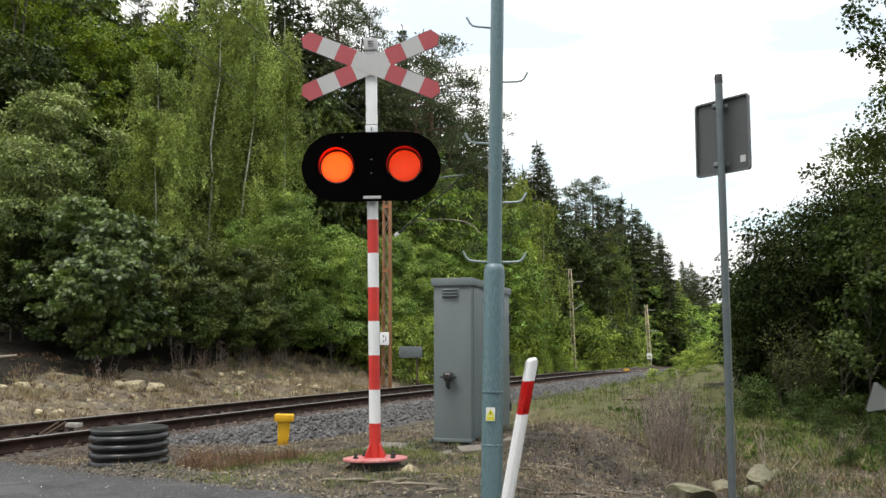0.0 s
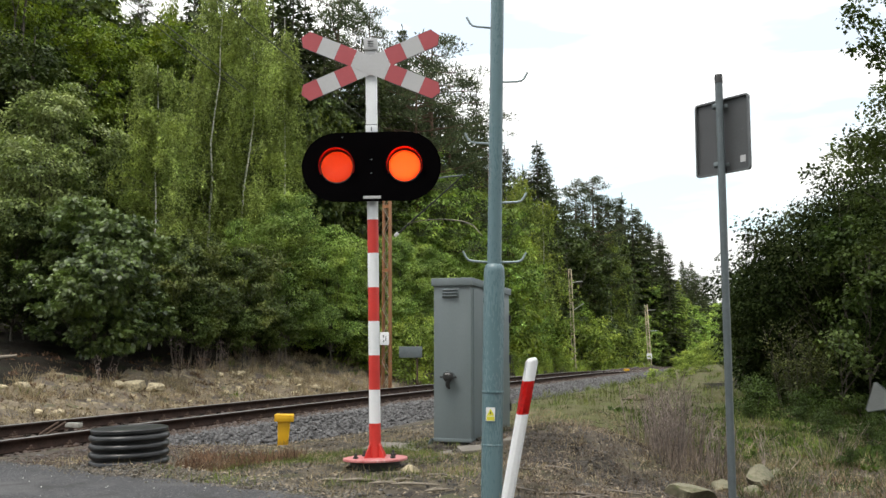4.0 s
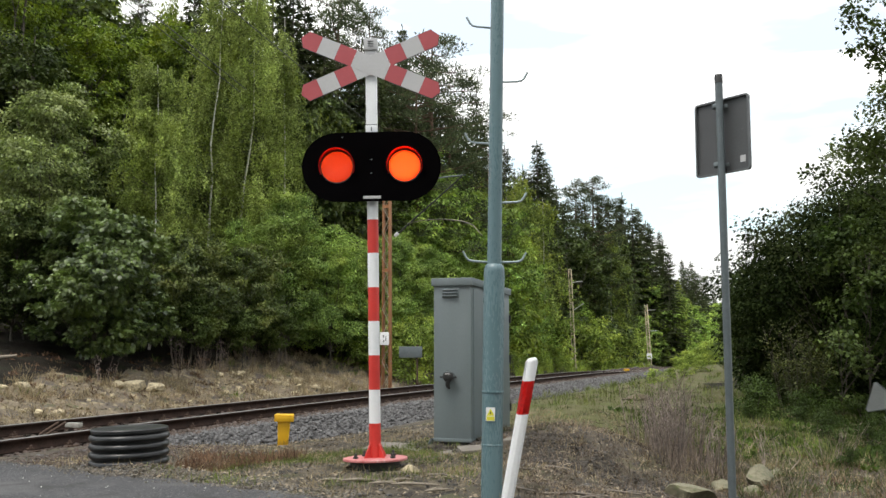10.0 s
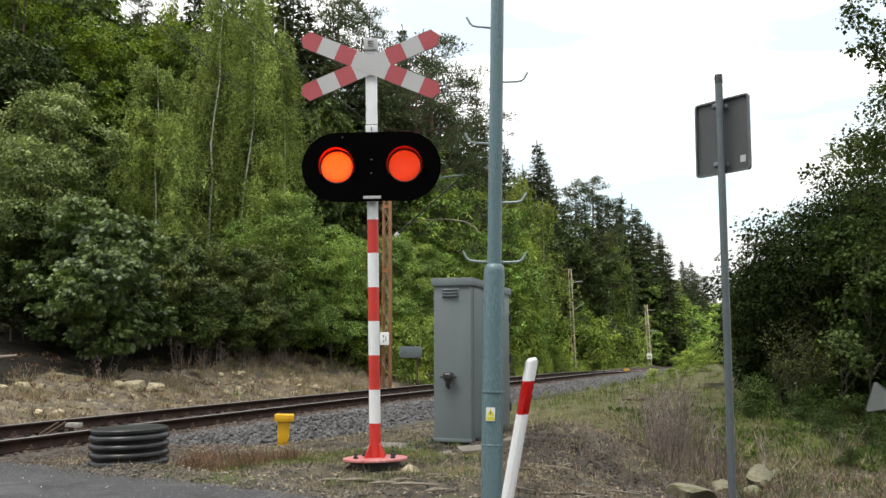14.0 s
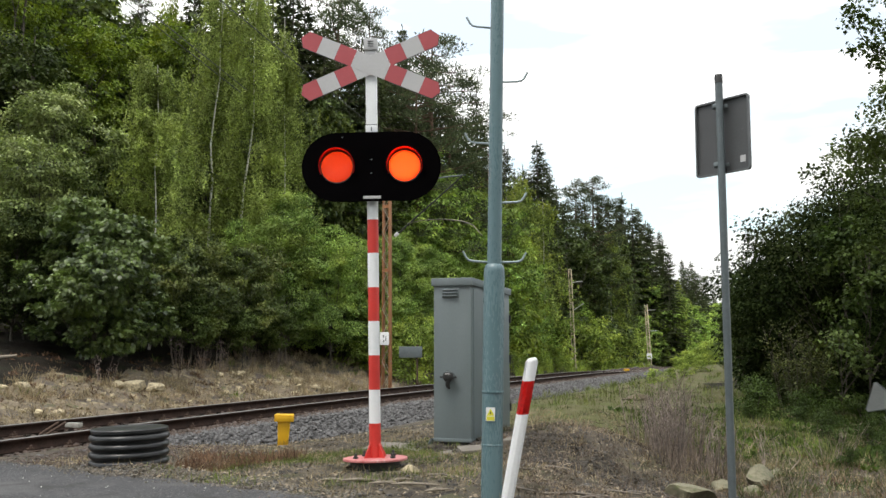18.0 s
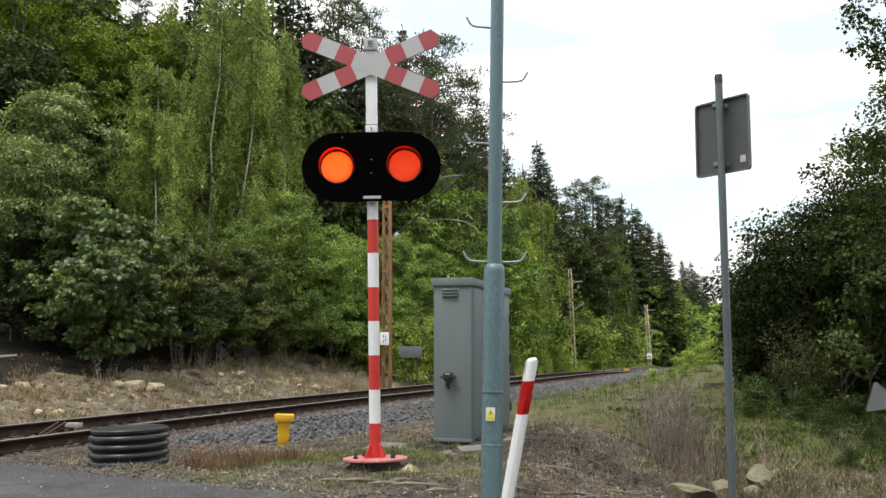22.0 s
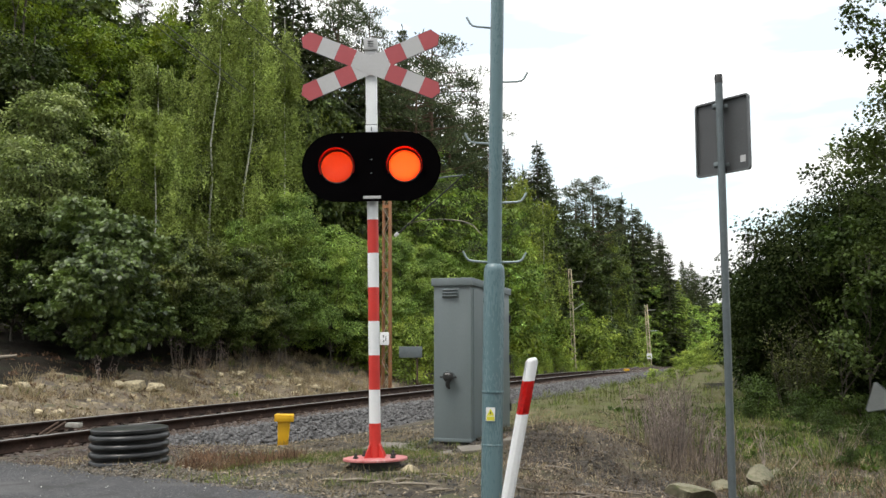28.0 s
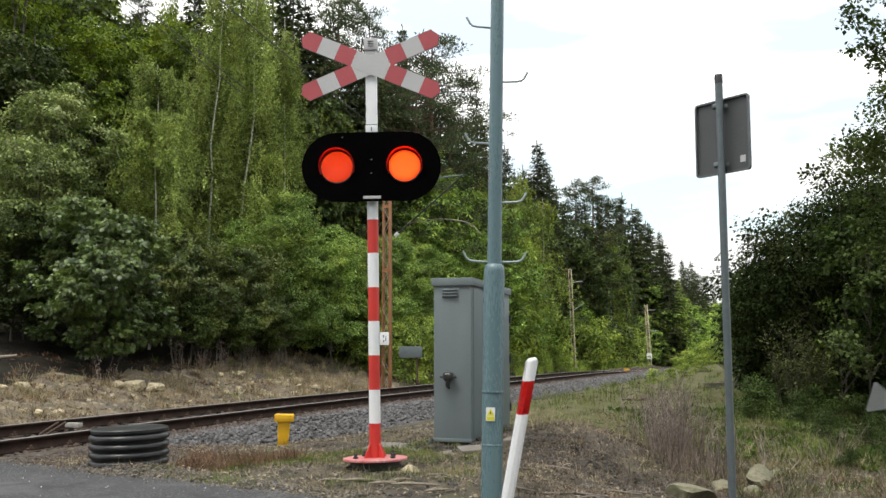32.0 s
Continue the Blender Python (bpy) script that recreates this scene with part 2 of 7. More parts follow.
RUBBER = mat("black rubber", (0.02, 0.02, 0.02), (0.03, 0.03, 0.03), 9, 0.6)
STEP = mat("pale step steel", (0.26, 0.32, 0.33), (0.34, 0.40, 0.41), 9, 0.4, 0.05, metal=0.3)
LACING = mat("weathered lacing bar", (0.30, 0.22, 0.14), (0.42, 0.36, 0.28), 6, 0.75, 0.2, wear=((0.25, 0.10, 0.04), 0.4))
ORANGE = mat("rust orange mast paint", (0.33, 0.145, 0.05), (0.22, 0.09, 0.035), 5, 0.7, 0.2, wear=((0.30, 0.26, 0.2), 0.3))
PALEMAST = mat("pale mast paint", (0.60, 0.52, 0.38), (0.50, 0.41, 0.27), 5, 0.7, 0.2, wear=((0.40, 0.22, 0.10), 0.35))
WIRE = mat("wire", (0.03, 0.03, 0.03), (0.05, 0.05, 0.05), 5, 0.6)
BARK = mat("bark", (0.055, 0.047, 0.038), (0.11, 0.093, 0.075), 5, 0.95, 0.9, fine=20, stretch=(3, 3, 0.6))
PINEBARK = mat("pine bark", (0.09, 0.055, 0.038), (0.15, 0.09, 0.06), 5, 0.95, 0.9, fine=20)
BIRCHBARK = mat("birch bark", (0.68, 0.66, 0.61), (0.55, 0.53, 0.49), 3, 0.8, 0.3, wear=((0.06, 0.055, 0.05), 0.35), stretch=(1, 1, 3))
TWIG = mat("dead twig", (0.14, 0.12, 0.10), (0.24, 0.21, 0.175), 9, 0.95)
STRAW = leaf_mat("straw", (0.22, 0.175, 0.10), (0.40, 0.33, 0.21), 0.2, 0.8, (0.30, 0.23, 0.14))
DEADSTALK = leaf_mat("dead stalks", (0.22, 0.17, 0.135), (0.34, 0.27, 0.215), 0.15, 0.85, (0.27, 0.19, 0.15))
MOUNDSTRAW = leaf_mat("mound straw", (0.1271, 0.0986, 0.0779), (0.2639, 0.2106, 0.1640), 0.05, 0.9, (0.1955, 0.1524, 0.1148))
RUSTWEED = leaf_mat("rusty weed", (0.11, 0.065, 0.045), (0.19, 0.115, 0.07), 0.15, 0.8, (0.15, 0.11, 0.065))
GRASS = leaf_mat("grass", (0.07, 0.11, 0.025), (0.16, 0.20, 0.05), 0.25, 0.6, (0.20, 0.19, 0.08))
WEED = leaf_mat("green weeds", (0.028, 0.055, 0.013), (0.075, 0.12, 0.026), 0.25, 0.6)
LITTERBITS = leaf_mat("litter bits", (0.1190, 0.0954, 0.0697), (0.2890, 0.2407, 0.1722), 0.0, 0.9, (0.2040, 0.1660, 0.1230))
MAPLE = leaf_mat("maple leaf", (0.0259, 0.0511, 0.0123), (0.1310, 0.1850, 0.0510), 0.18, 0.38, (0.1606, 0.2174, 0.0471), 0.55)
LIME = leaf_mat("lime leaf", (0.0494, 0.0850, 0.0140), (0.1815, 0.2570, 0.0410), 0.3, 0.5)
BIRCH = leaf_mat("birch leaf", (0.1444, 0.1960, 0.0470), (0.3581, 0.4330, 0.1240), 0.3, 0.5, (0.2422, 0.2940, 0.0530))
FARBIRCHLEAF = leaf_mat("yellowish birch leaf", (0.0864, 0.1312, 0.0289), (0.2176, 0.2788, 0.0672), 0.28, 0.5)
FARGREEN = leaf_mat("edge tree leaf", (0.1103, 0.1955, 0.0410), (0.3318, 0.4806, 0.1210), 0.28, 0.5)
HAZEL = leaf_mat("hazel leaf", (0.087, 0.155, 0.036), (0.261, 0.372, 0.105), 0.32, 0.5)
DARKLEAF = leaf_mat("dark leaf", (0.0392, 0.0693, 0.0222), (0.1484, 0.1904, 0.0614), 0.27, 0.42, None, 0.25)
# shade on the roadside bushes is put into this leaf colour
SHADELEAF = leaf_mat("shade-darkened roadside leaf", (0.009, 0.018, 0.006), (0.036, 0.054, 0.015), 0.10, 0.7, (0.055, 0.066, 0.021), 0.03)
# darker leaf for trees further in, forest shade put into its colour
DEEPSHADE = leaf_mat("shade-darkened forest leaf", (0.0280, 0.0497, 0.0148), (0.0896, 0.1238, 0.0370), 0.22, 0.5, (0.1169, 0.1361, 0.0333), 0.15)
WHITEBEAM = leaf_mat("whitebeam leaf", (0.0671, 0.1075, 0.0264), (0.2683, 0.3337, 0.1056), 0.22, 0.45, (0.4248, 0.4730, 0.1936), 0.3)
ASPEN = leaf_mat("young birch leaf", (0.13, 0.18, 0.045), (0.34, 0.42, 0.12), 0.3, 0.5, (0.30, 0.35, 0.08))
WEEDLEAF = leaf_mat("weed leaf", (0.0234, 0.0441, 0.0106), (0.0741, 0.1140, 0.0266), 0.25, 0.6, (0.1014, 0.1292, 0.0342))
AIRYLEAF = leaf_mat("airy roadside leaf", (0.020, 0.036, 0.010), (0.075, 0.105, 0.028), 0.2, 0.6, (0.10, 0.125, 0.035), 0.08)
OLIVEGRASS = leaf_mat("olive grass", (0.032, 0.052, 0.014), (0.085, 0.118, 0.034), 0.2, 0.7, (0.105, 0.105, 0.045))
SAPLEAF = leaf_mat("sapling leaf", (0.05, 0.08, 0.022), (0.115, 0.16, 0.045), 0.2, 0.6)
LOWLEAF = leaf_mat("young shrub leaf", (0.1262, 0.1932, 0.0356), (0.2849, 0.3745, 0.0822), 0.3, 0.5)
SPRUCE = leaf_mat("spruce needles", (0.041, 0.061, 0.024), (0.079, 0.104, 0.036), 0.18, 0.6, (0.090, 0.101, 0.036))
PINE = leaf_mat("pine needles", (0.053, 0.074, 0.036), (0.099, 0.124, 0.061), 0.22, 0.6, (0.099, 0.118, 0.054))


def lens_mat():
    """A red moulded lens that light shines through, with its small prisms as relief."""
    m = bpy.data.materials.new("red lens")
    m.use_nodes = True
    n, l = m.node_tree.nodes, m.node_tree.links
    n.clear()
    out = n.new("ShaderNodeOutputMaterial")
    tc = n.new("ShaderNodeTexCoord")
    xyz = n.new("ShaderNodeSeparateXYZ")
    l.new(tc.outputs["Object"], xyz.inputs[0])

    def calc(op, a, b=None):
        k = n.new("ShaderNodeMath")
        k.operation = op
        for i, v in enumerate((a, b)):
            if isinstance(v, float):
                k.inputs[i].default_value = v
            elif v is not None:
                l.new(v, k.inputs[i])
        return k.outputs[0]
    px, pz = xyz.outputs["X"], xyz.outputs["Z"]
    rad = calc("SQRT", calc("ADD", calc("MULTIPLY", px, px), calc("MULTIPLY", pz, pz)))
    rings = calc("COSINE", calc("MULTIPLY", rad, 6.283 / 0.0145))      # rings and spokes of small prisms
    spokes = calc("COSINE", calc("MULTIPLY", calc("ARCTAN2", pz, px), 40.0))
    prism = calc("ADD", calc("MULTIPLY", rings, 0.6), calc("MULTIPLY", spokes, 0.75))
    r = n.new("ShaderNodeMapRange")
    r.inputs["From Min"].default_value, r.inputs["From Max"].default_value = 0.35, -0.35
    l.new(prism, r.inputs["Value"])
    x = n.new("ShaderNodeMix")
    x.data_type = "RGBA"
    x.inputs["A"].default_value, x.inputs["B"].default_value = (1.0, 0.135, 0.026, 1), (0.16, 0.006, 0.002, 1)
    l.new(r.outputs["Result"], x.inputs["Factor"])
    t = n.new("ShaderNodeBsdfTranslucent")
    l.new(x.outputs["Result"], t.inputs["Color"])
    g = n.new("ShaderNodeBsdfPrincipled")
    g.inputs["Base Color"].default_value, g.inputs["Roughness"].default_value = (0.75, 0.16, 0.13, 1), 0.25
    bp = n.new("ShaderNodeBump")
    bp.inputs["Strength"].default_value, bp.inputs["Distance"].default_value = 0.6, 0.004
    l.new(prism, bp.inputs["Height"])
    l.new(bp.outputs["Normal"], g.inputs["Normal"])
    ms = n.new("ShaderNodeMixShader")
    ms.inputs[0].default_value = 0.75
    l.new(g.outputs[0], ms.inputs[1])
    l.new(t.outputs[0], ms.inputs[2])
    l.new(ms.outputs[0], out.inputs["Surface"])
    return m


def glow_mat(name, colour, strength):
    m = bpy.data.materials.new(name)
    m.use_nodes = True
    n, l = m.node_tree.nodes, m.node_tree.links
    n.clear()
    e = n.new("ShaderNodeEmission")
    e.inputs["Color"].default_value, e.inputs["Strength"].default_value = (*colour, 1), strength
    l.new(e.outputs[0], n.new("ShaderNodeOutputMaterial").inputs["Surface"])
    return m


LENS = lens_mat()
GLOW = glow_mat("lamp glow", (1.0, 0.42, 0.13), 8.5)


# ---- mesh helpers ----
def np_mesh(name, verts, faces, smooth=False):
    """A mesh from arrays: verts (n, 3), faces (m, k) with k corners each."""
    me = bpy.data.meshes.new(name)
    verts, faces = np.asarray(verts, dtype=np.float32), np.asarray(faces, dtype=np.int32)
    k = faces.shape[1]
    me.vertices.add(len(verts))
    me.vertices.foreach_set("co", verts.ravel())
    me.loops.add(faces.size)
    me.loops.foreach_set("vertex_index", faces.ravel())
    me.polygons.add(len(faces))
    me.polygons.foreach_set("loop_start", np.arange(0, faces.size, k, dtype=np.int32))
    me.polygons.foreach_set("loop_total", np.full(len(faces), k, dtype=np.int32))
    if smooth:
        me.polygons.foreach_set("use_smooth", np.ones(len(faces), dtype=bool))
    me.update(calc_edges=True)
    return me


def to_mesh(bm, name="mesh", smooth=False, angle=35):
    bmesh.ops.recalc_face_normals(bm, faces=bm.faces)
    if smooth:
        for f in bm.faces:
            f.smooth = True
        for e in bm.edges:
            if len(e.link_faces) == 2 and e.calc_face_angle(0) > radians(angle):
                e.smooth = False
    me = bpy.data.meshes.new(name)
    bm.to_mesh(me)
    bm.free()
    return me


def part(name, data, material, parent=None, label="", smooth=True):
    """One mesh object, from a bmesh or a mesh, under a thing or a part."""
    me = to_mesh(data, name, smooth) if isinstance(data, bmesh.types.BMesh) else data
    if material is not None and not me.materials:
        me.materials.append(material)
    ob = new(name, me)
    if parent is not None:
        ob.parent = parent
    if label:
        ob["label"] = label
    return ob


def thing(name, m, label, category, group="", kind=""):
    ob = new(name)
    ob.empty_display_size = 0.2
    ob.matrix_basis = m
    return tagged(ob, label, category, group, kind)


def box(sx, sy, sz, at=(0, 0, 0), bevel=0.0, rot=None, seg=2):
    """A box centred on at, with bevelled edges."""
    bm = bmesh.new()
    bmesh.ops.create_cube(bm, size=1)
    bmesh.ops.scale(bm, vec=(sx, sy, sz), verts=bm.verts)
    if bevel:
        bmesh.ops.bevel(bm, geom=list(bm.edges), offset=bevel, segments=seg, affect="EDGES", profile=0.6)
    if rot is not None:
        bmesh.ops.rotate(bm, cent=(0, 0, 0), matrix=Euler([radians(a) for a in rot]).to_matrix(), verts=bm.verts)
    bmesh.ops.translate(bm, vec=at, verts=bm.verts)
    return bm


def lathe(profile, seg=24, axis="z", at=(0, 0, 0), closed=True):
    """A turned body from (radius, height) pairs."""
    bm = bmesh.new()
    rings = []
    for r, h in profile:
        ring = []
        for i in range(seg):
            a = 2 * math.pi * i / seg
            ring.append(bm.verts.new((r * math.cos(a), r * math.sin(a), h)))
        rings.append(ring)
    for a, b in zip(rings, rings[1:]):
        for i in range(seg):
            bm.faces.new((a[i], a[(i + 1) % seg], b[(i + 1) % seg], b[i]))
    if closed:
        bm.faces.new(rings[0][::-1])
        bm.faces.new(rings[-1])
    if axis == "y":
        bmesh.ops.rotate(bm, cent=(0, 0, 0), matrix=Euler((radians(90), 0, 0)).to_matrix(), verts=bm.verts)
    if axis == "x":
        bmesh.ops.rotate(bm, cent=(0, 0, 0), matrix=Euler((0, radians(90), 0)).to_matrix(), verts=bm.verts)
    bmesh.ops.translate(bm, vec=at, verts=bm.verts)
    return bm


def join(*bms):
    base = bms[0]
    for b in bms[1:]:
        me = bpy.data.meshes.new("tmp")
        b.to_mesh(me)
        b.free()
        base.from_mesh(me)
        bpy.data.meshes.remove(me)
    return base


def plate(outline, y0, y1, bevel=0.0):
    """A sheet from an outline of (x, z), between y0 and y1."""
    bm = bmesh.new()
    f = bm.faces.new([bm.verts.new((x, y0, z)) for x, z in outline])
    ext = bmesh.ops.extrude_face_region(bm, geom=[f])
    bmesh.ops.translate(bm, vec=(0, y1 - y0, 0), verts=[v for v in ext["geom"] if isinstance(v, bmesh.types.BMVert)])
    if bevel:
        bmesh.ops.bevel(bm, geom=list(bm.edges), offset=bevel, segments=1, affect="EDGES")
    return bm


def tube_arrays(points, radii, seg=7):
    """Vertices and quads of a tapered tube along points."""
    P = np.asarray(points, dtype=float)
    R = np.asarray(radii, dtype=float)
    T = np.gradient(P, axis=0)
    T /= np.linalg.norm(T, axis=1)[:, None] + 1e-9
    ref = np.where(np.abs(T[:, 2:3]) < 0.9, np.array([[0, 0, 1.0]]), np.array([[1.0, 0, 0]]))
    A = np.cross(T, ref)
    A /= np.linalg.norm(A, axis=1)[:, None] + 1e-9
    B = np.cross(T, A)
    ang = np.linspace(0, 2 * math.pi, seg, endpoint=False)
    V = P[:, None, :] + R[:, None, None] * (A[:, None, :] * np.cos(ang)[None, :, None] + B[:, None, :] * np.sin(ang)[None, :, None])
    n = len(P)
    i, j = np.meshgrid(np.arange(n - 1), np.arange(seg), indexing="ij")
    F = np.stack([i * seg + j, i * seg + (j + 1) % seg, (i + 1) * seg + (j + 1) % seg, (i + 1) * seg + j], -1).reshape(-1, 4)
    return V.reshape(-1, 3), F


def tubes(name, list_of, seg=7, smooth=True):
    """One mesh of several tapered tubes, each (points, radii)."""
    vs, fs, off = [], [], 0
    for p, r in list_of:
        v, f = tube_arrays(p, r, seg)
        vs.append(v)
        fs.append(f + off)
        off += len(v)
    return np_mesh(name, np.concatenate(vs), np.concatenate(fs), smooth)


def rod(p, q, r, seg=8):
    return tubes("rod", [([p, q], [r, r])], seg)


# ---- plan: rail heads at height 0, the railway runs off to the right ----
def track_x(y):
    y = np.asarray(y, dtype=float)
    d = y - 11.4
    far = 0.44 * d - 0.6 * (1 - np.exp(-np.maximum(d, 0) / 6))
    e = np.clip(y - 57, 0, 38)
    bend = 0.0025 * e * e + 0.19 * np.maximum(y - 95, 0)
    return -5.14 + np.where(d > 0, far, 0.34 * d) - bend


def track_slope(y):
    d = np.maximum(np.asarray(y, dtype=float) - 11.4, 0)
    return 0.44 - 0.10 * np.exp(-d / 6) - 0.005 * np.clip(d - 45.6, 0, 38)


def track_z(y):
    """The line falls gently beyond the cutting."""
    return -0.014 * np.clip(np.asarray(y, dtype=float) - 39, 0, 60)


def side(x, y):
    """Metres from the railway's middle, to the left of it positive."""
    return (track_x(y) - x) / np.sqrt(1 + track_slope(y) ** 2)


ROAD_EDGE = [(-30, 13.0), (-14, 9.6), (-8, 8.7), (-5.5, 8.25), (-4.19, 8.12), (-3.38, 7.56), (-2.71, 7.13), (-2.16, 6.86), (-1.66, 6.60), (-1.17, 6.28), (-0.72, 5.90), (-0.2, 5.1), (0.6, 3.9), (1.4, 2.2), (2.0, 0.0), (2.5, -4.0)]
_ex, _ey = np.array([p[0] for p in ROAD_EDGE]), np.array([p[1] for p in ROAD_EDGE])


def road_depth(x, y):
    """How far a place lies inside the road's edge, along y."""
    return np.interp(x, _ex, _ey, right=-60) - y


def ripple(x, y, s, k):
    return np.sin(x * s + k) * np.cos(y * s * 1.13 + 2.1 * k) + 0.6 * np.sin(1.7 * s * (x + y) + 3.3 * k) + 0.5 * np.cos(2.3 * s * (x - 0.8 * y) + k)


def ground_z(x, y):
    x, y = np.asarray(x, dtype=float), np.asarray(y, dtype=float)
    s = side(x, y)
    left = np.interp(s, [0, 2.2, 3.2, 4.6, 6.2, 7.6, 9, 14, 45, 90], [-0.45, -0.40, -0.15, 0.22, 0.66, 0.92, 1.3, 2.8, 12.0, 15.0])
    right = np.interp(-s, [0, 2.2, 3.0, 4.2, 5.5, 9, 14, 60], [-0.45, -0.43, -0.30, -0.10, 0.0, 0.0, -0.15, -0.3])
    near = np.clip((12.2 - y) / 1.8, 0, 1) * (s < -0.95)          # made up to the sleepers beside the crossing
    right = right + near * np.maximum(0, -0.15 - right)
    z = np.where(s > 0, left, right) + track_z(y)
    z = z + 0.35 * np.clip((y - 28) / 14, 0, 1) * np.clip((-s - 2.6) / 1.5, 0, 1)
    drop = np.clip((x - 1.0) / 1.6, 0, 1) * np.clip((14 - y) / 5, 0, 1)
    z = z - 0.20 * drop * (s < 0)
    z = z + 0.24 * np.exp(-(((x - 1.45) / 0.75) ** 2 + ((y - 8.9) / 1.1) ** 2))
    z = z - 0.07 * np.exp(-(((x - 0.1) / 0.45) ** 2 + ((y - 9.0) / 0.45) ** 2))
    rough = np.clip((np.abs(s) - 2.2) / 1.5, 0, 1)
    z = z + rough * (0.025 * ripple(x, y, 1.1, 0.4) + 0.012 * ripple(x, y, 3.7, 1.9) + 0.008 * ripple(x, y, 9.1, 0.7))
    z = z + 0.035 * ripple(x, y, 1.9, 0.9) * np.clip((s - 2.6) / 0.8, 0, 1) * np.clip((7 - s) / 1.5, 0, 1)
    z = z + 0.10 * ripple(x, y, 0.35, 2.2) * np.clip((s - 5) / 6, 0, 1)
    d = road_depth(x, y)
    z = np.where(d > 0.12, -0.12, np.where(d > -0.5, np.minimum(z, -0.03 + 0.1 * np.clip(-d, 0, 0.5)), z))
    # gravel heaped along the road's edge, against the shaft ring
    heap = np.interp(-d, [0, 0.1, 0.3, 0.6, 0.9, 1.1], [-0.03, -0.02, 0.015, 0.012, -0.14, -0.6])
    z = np.where(d < 0, z + np.exp(-((x + 2.7) / 1.1) ** 2) * np.maximum(0, heap - z), z)
    return z


def make_ground():
    def axis(a, b, fine0, fine1, step, grow):
        v = [fine0]
        while v[-1] < fine1:
            v.append(v[-1] + step)
        s = step
        while v[-1] < b:
            s *= grow
            v.append(v[-1] + s)
        s = step
        while v[0] > a:
            s *= grow
            v.insert(0, v[0] - s)
        return np.array(v)
    xs, ys = axis(-900, 900, -11, 7, 0.14, 1.12), axis(-300, 2500, 4.4, 20, 0.14, 1.08)
    X, Y = np.meshgrid(xs, ys, indexing="xy")
    Z = ground_z(X, Y)
    V = np.stack([X, Y, Z], -1).reshape(-1, 3)
    nx, ny = len(xs), len(ys)
    i, j = np.meshgrid(np.arange(ny - 1), np.arange(nx - 1), indexing="ij")
    F = np.stack([i * nx + j, i * nx + j + 1, (i + 1) * nx + j + 1, (i + 1) * nx + j], -1).reshape(-1, 4)
    me = np_mesh("ground", V, F, True)
    for mt in (EARTH, SAND, SHADELITTER, MEADOW):
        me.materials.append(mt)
    C = V[F].mean(1)
    s = side(C[:, 0], C[:, 1]) + 0.35 * ripple(C[:, 0], C[:, 1], 1.3, 0.3)
    # the litter zones also darken the ground where bushes shade it
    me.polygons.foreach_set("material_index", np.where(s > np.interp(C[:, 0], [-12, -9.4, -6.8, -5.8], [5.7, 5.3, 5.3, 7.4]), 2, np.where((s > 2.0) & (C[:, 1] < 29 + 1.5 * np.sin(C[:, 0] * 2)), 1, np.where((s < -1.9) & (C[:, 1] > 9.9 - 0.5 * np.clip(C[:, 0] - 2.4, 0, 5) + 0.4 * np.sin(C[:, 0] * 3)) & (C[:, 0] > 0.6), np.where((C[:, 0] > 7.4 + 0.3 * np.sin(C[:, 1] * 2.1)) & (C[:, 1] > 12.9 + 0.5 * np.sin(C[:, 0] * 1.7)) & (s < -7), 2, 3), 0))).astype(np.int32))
    ob = part("ground", me, None)
    tagged(ob, "stony earth and dry grass beside the railway", "ground", kind="structure")


def make_road():
    bm = bmesh.new()
    fine = np.concatenate([np.linspace(-30, -6, 40), np.linspace(-5.9, 2.5, 220)])
    top = [(x, float(np.interp(x, _ex, _ey)) + 0.04 * math.sin(x * 5.1) + 0.03 * math.sin(x * 13.7) + 0.02 * math.sin(x * 31.0 + 1)) for x in fine]
    pts = top + [(2.5, -60), (-30, -60)]
    f = bm.faces.new([bm.verts.new((x, y, -0.02)) for x, y in pts])
    ext = bmesh.ops.extrude_face_region(bm, geom=[f])
    bmesh.ops.translate(bm, vec=(0, 0, -0.12), verts=[v for v in ext["geom"] if isinstance(v, bmesh.types.BMVert)])
    ob = part("road", bm, ASPHALT, smooth=False)
    tagged(ob, "grey asphalt road with a crumbling gravelly edge", "road", kind="structure")


make_ground()
make_road()


# ---- railway ----
GAUGE = 1.505       # between the middles of the rail heads


def rail_line(offset, z, y0=-25, y1=122, step=1.2):
    ys = np.arange(y0, y1, step)
    sl = track_slope(ys)
    n = np.sqrt(1 + sl ** 2)
    return np.stack([track_x(ys) + offset / n, ys - offset * sl / n, z + track_z(ys)], -1)


def sweep(profile, line, closed=True):
    """A profile of (across, up) carried along a line in plan."""
    P = np.asarray(profile, dtype=float)
    T = np.gradient(line, axis=0)
    T /= np.linalg.norm(T, axis=1)[:, None]
    S = np.stack([T[:, 1], -T[:, 0], np.zeros(len(T))], -1)
    V = line[:, None, :] + S[:, None, :] * P[None, :, 0:1] + np.array([0, 0, 1.0])[None, None, :] * P[None, :, 1:2]
    n, k = V.shape[:2]
    i, j = np.meshgrid(np.arange(n - 1), np.arange(k if closed else k - 1), indexing="ij")
    F = np.stack([i * k + j, i * k + (j + 1) % k, (i + 1) * k + (j + 1) % k, (i + 1) * k + j], -1).reshape(-1, 4)
    return V.reshape(-1, 3), F


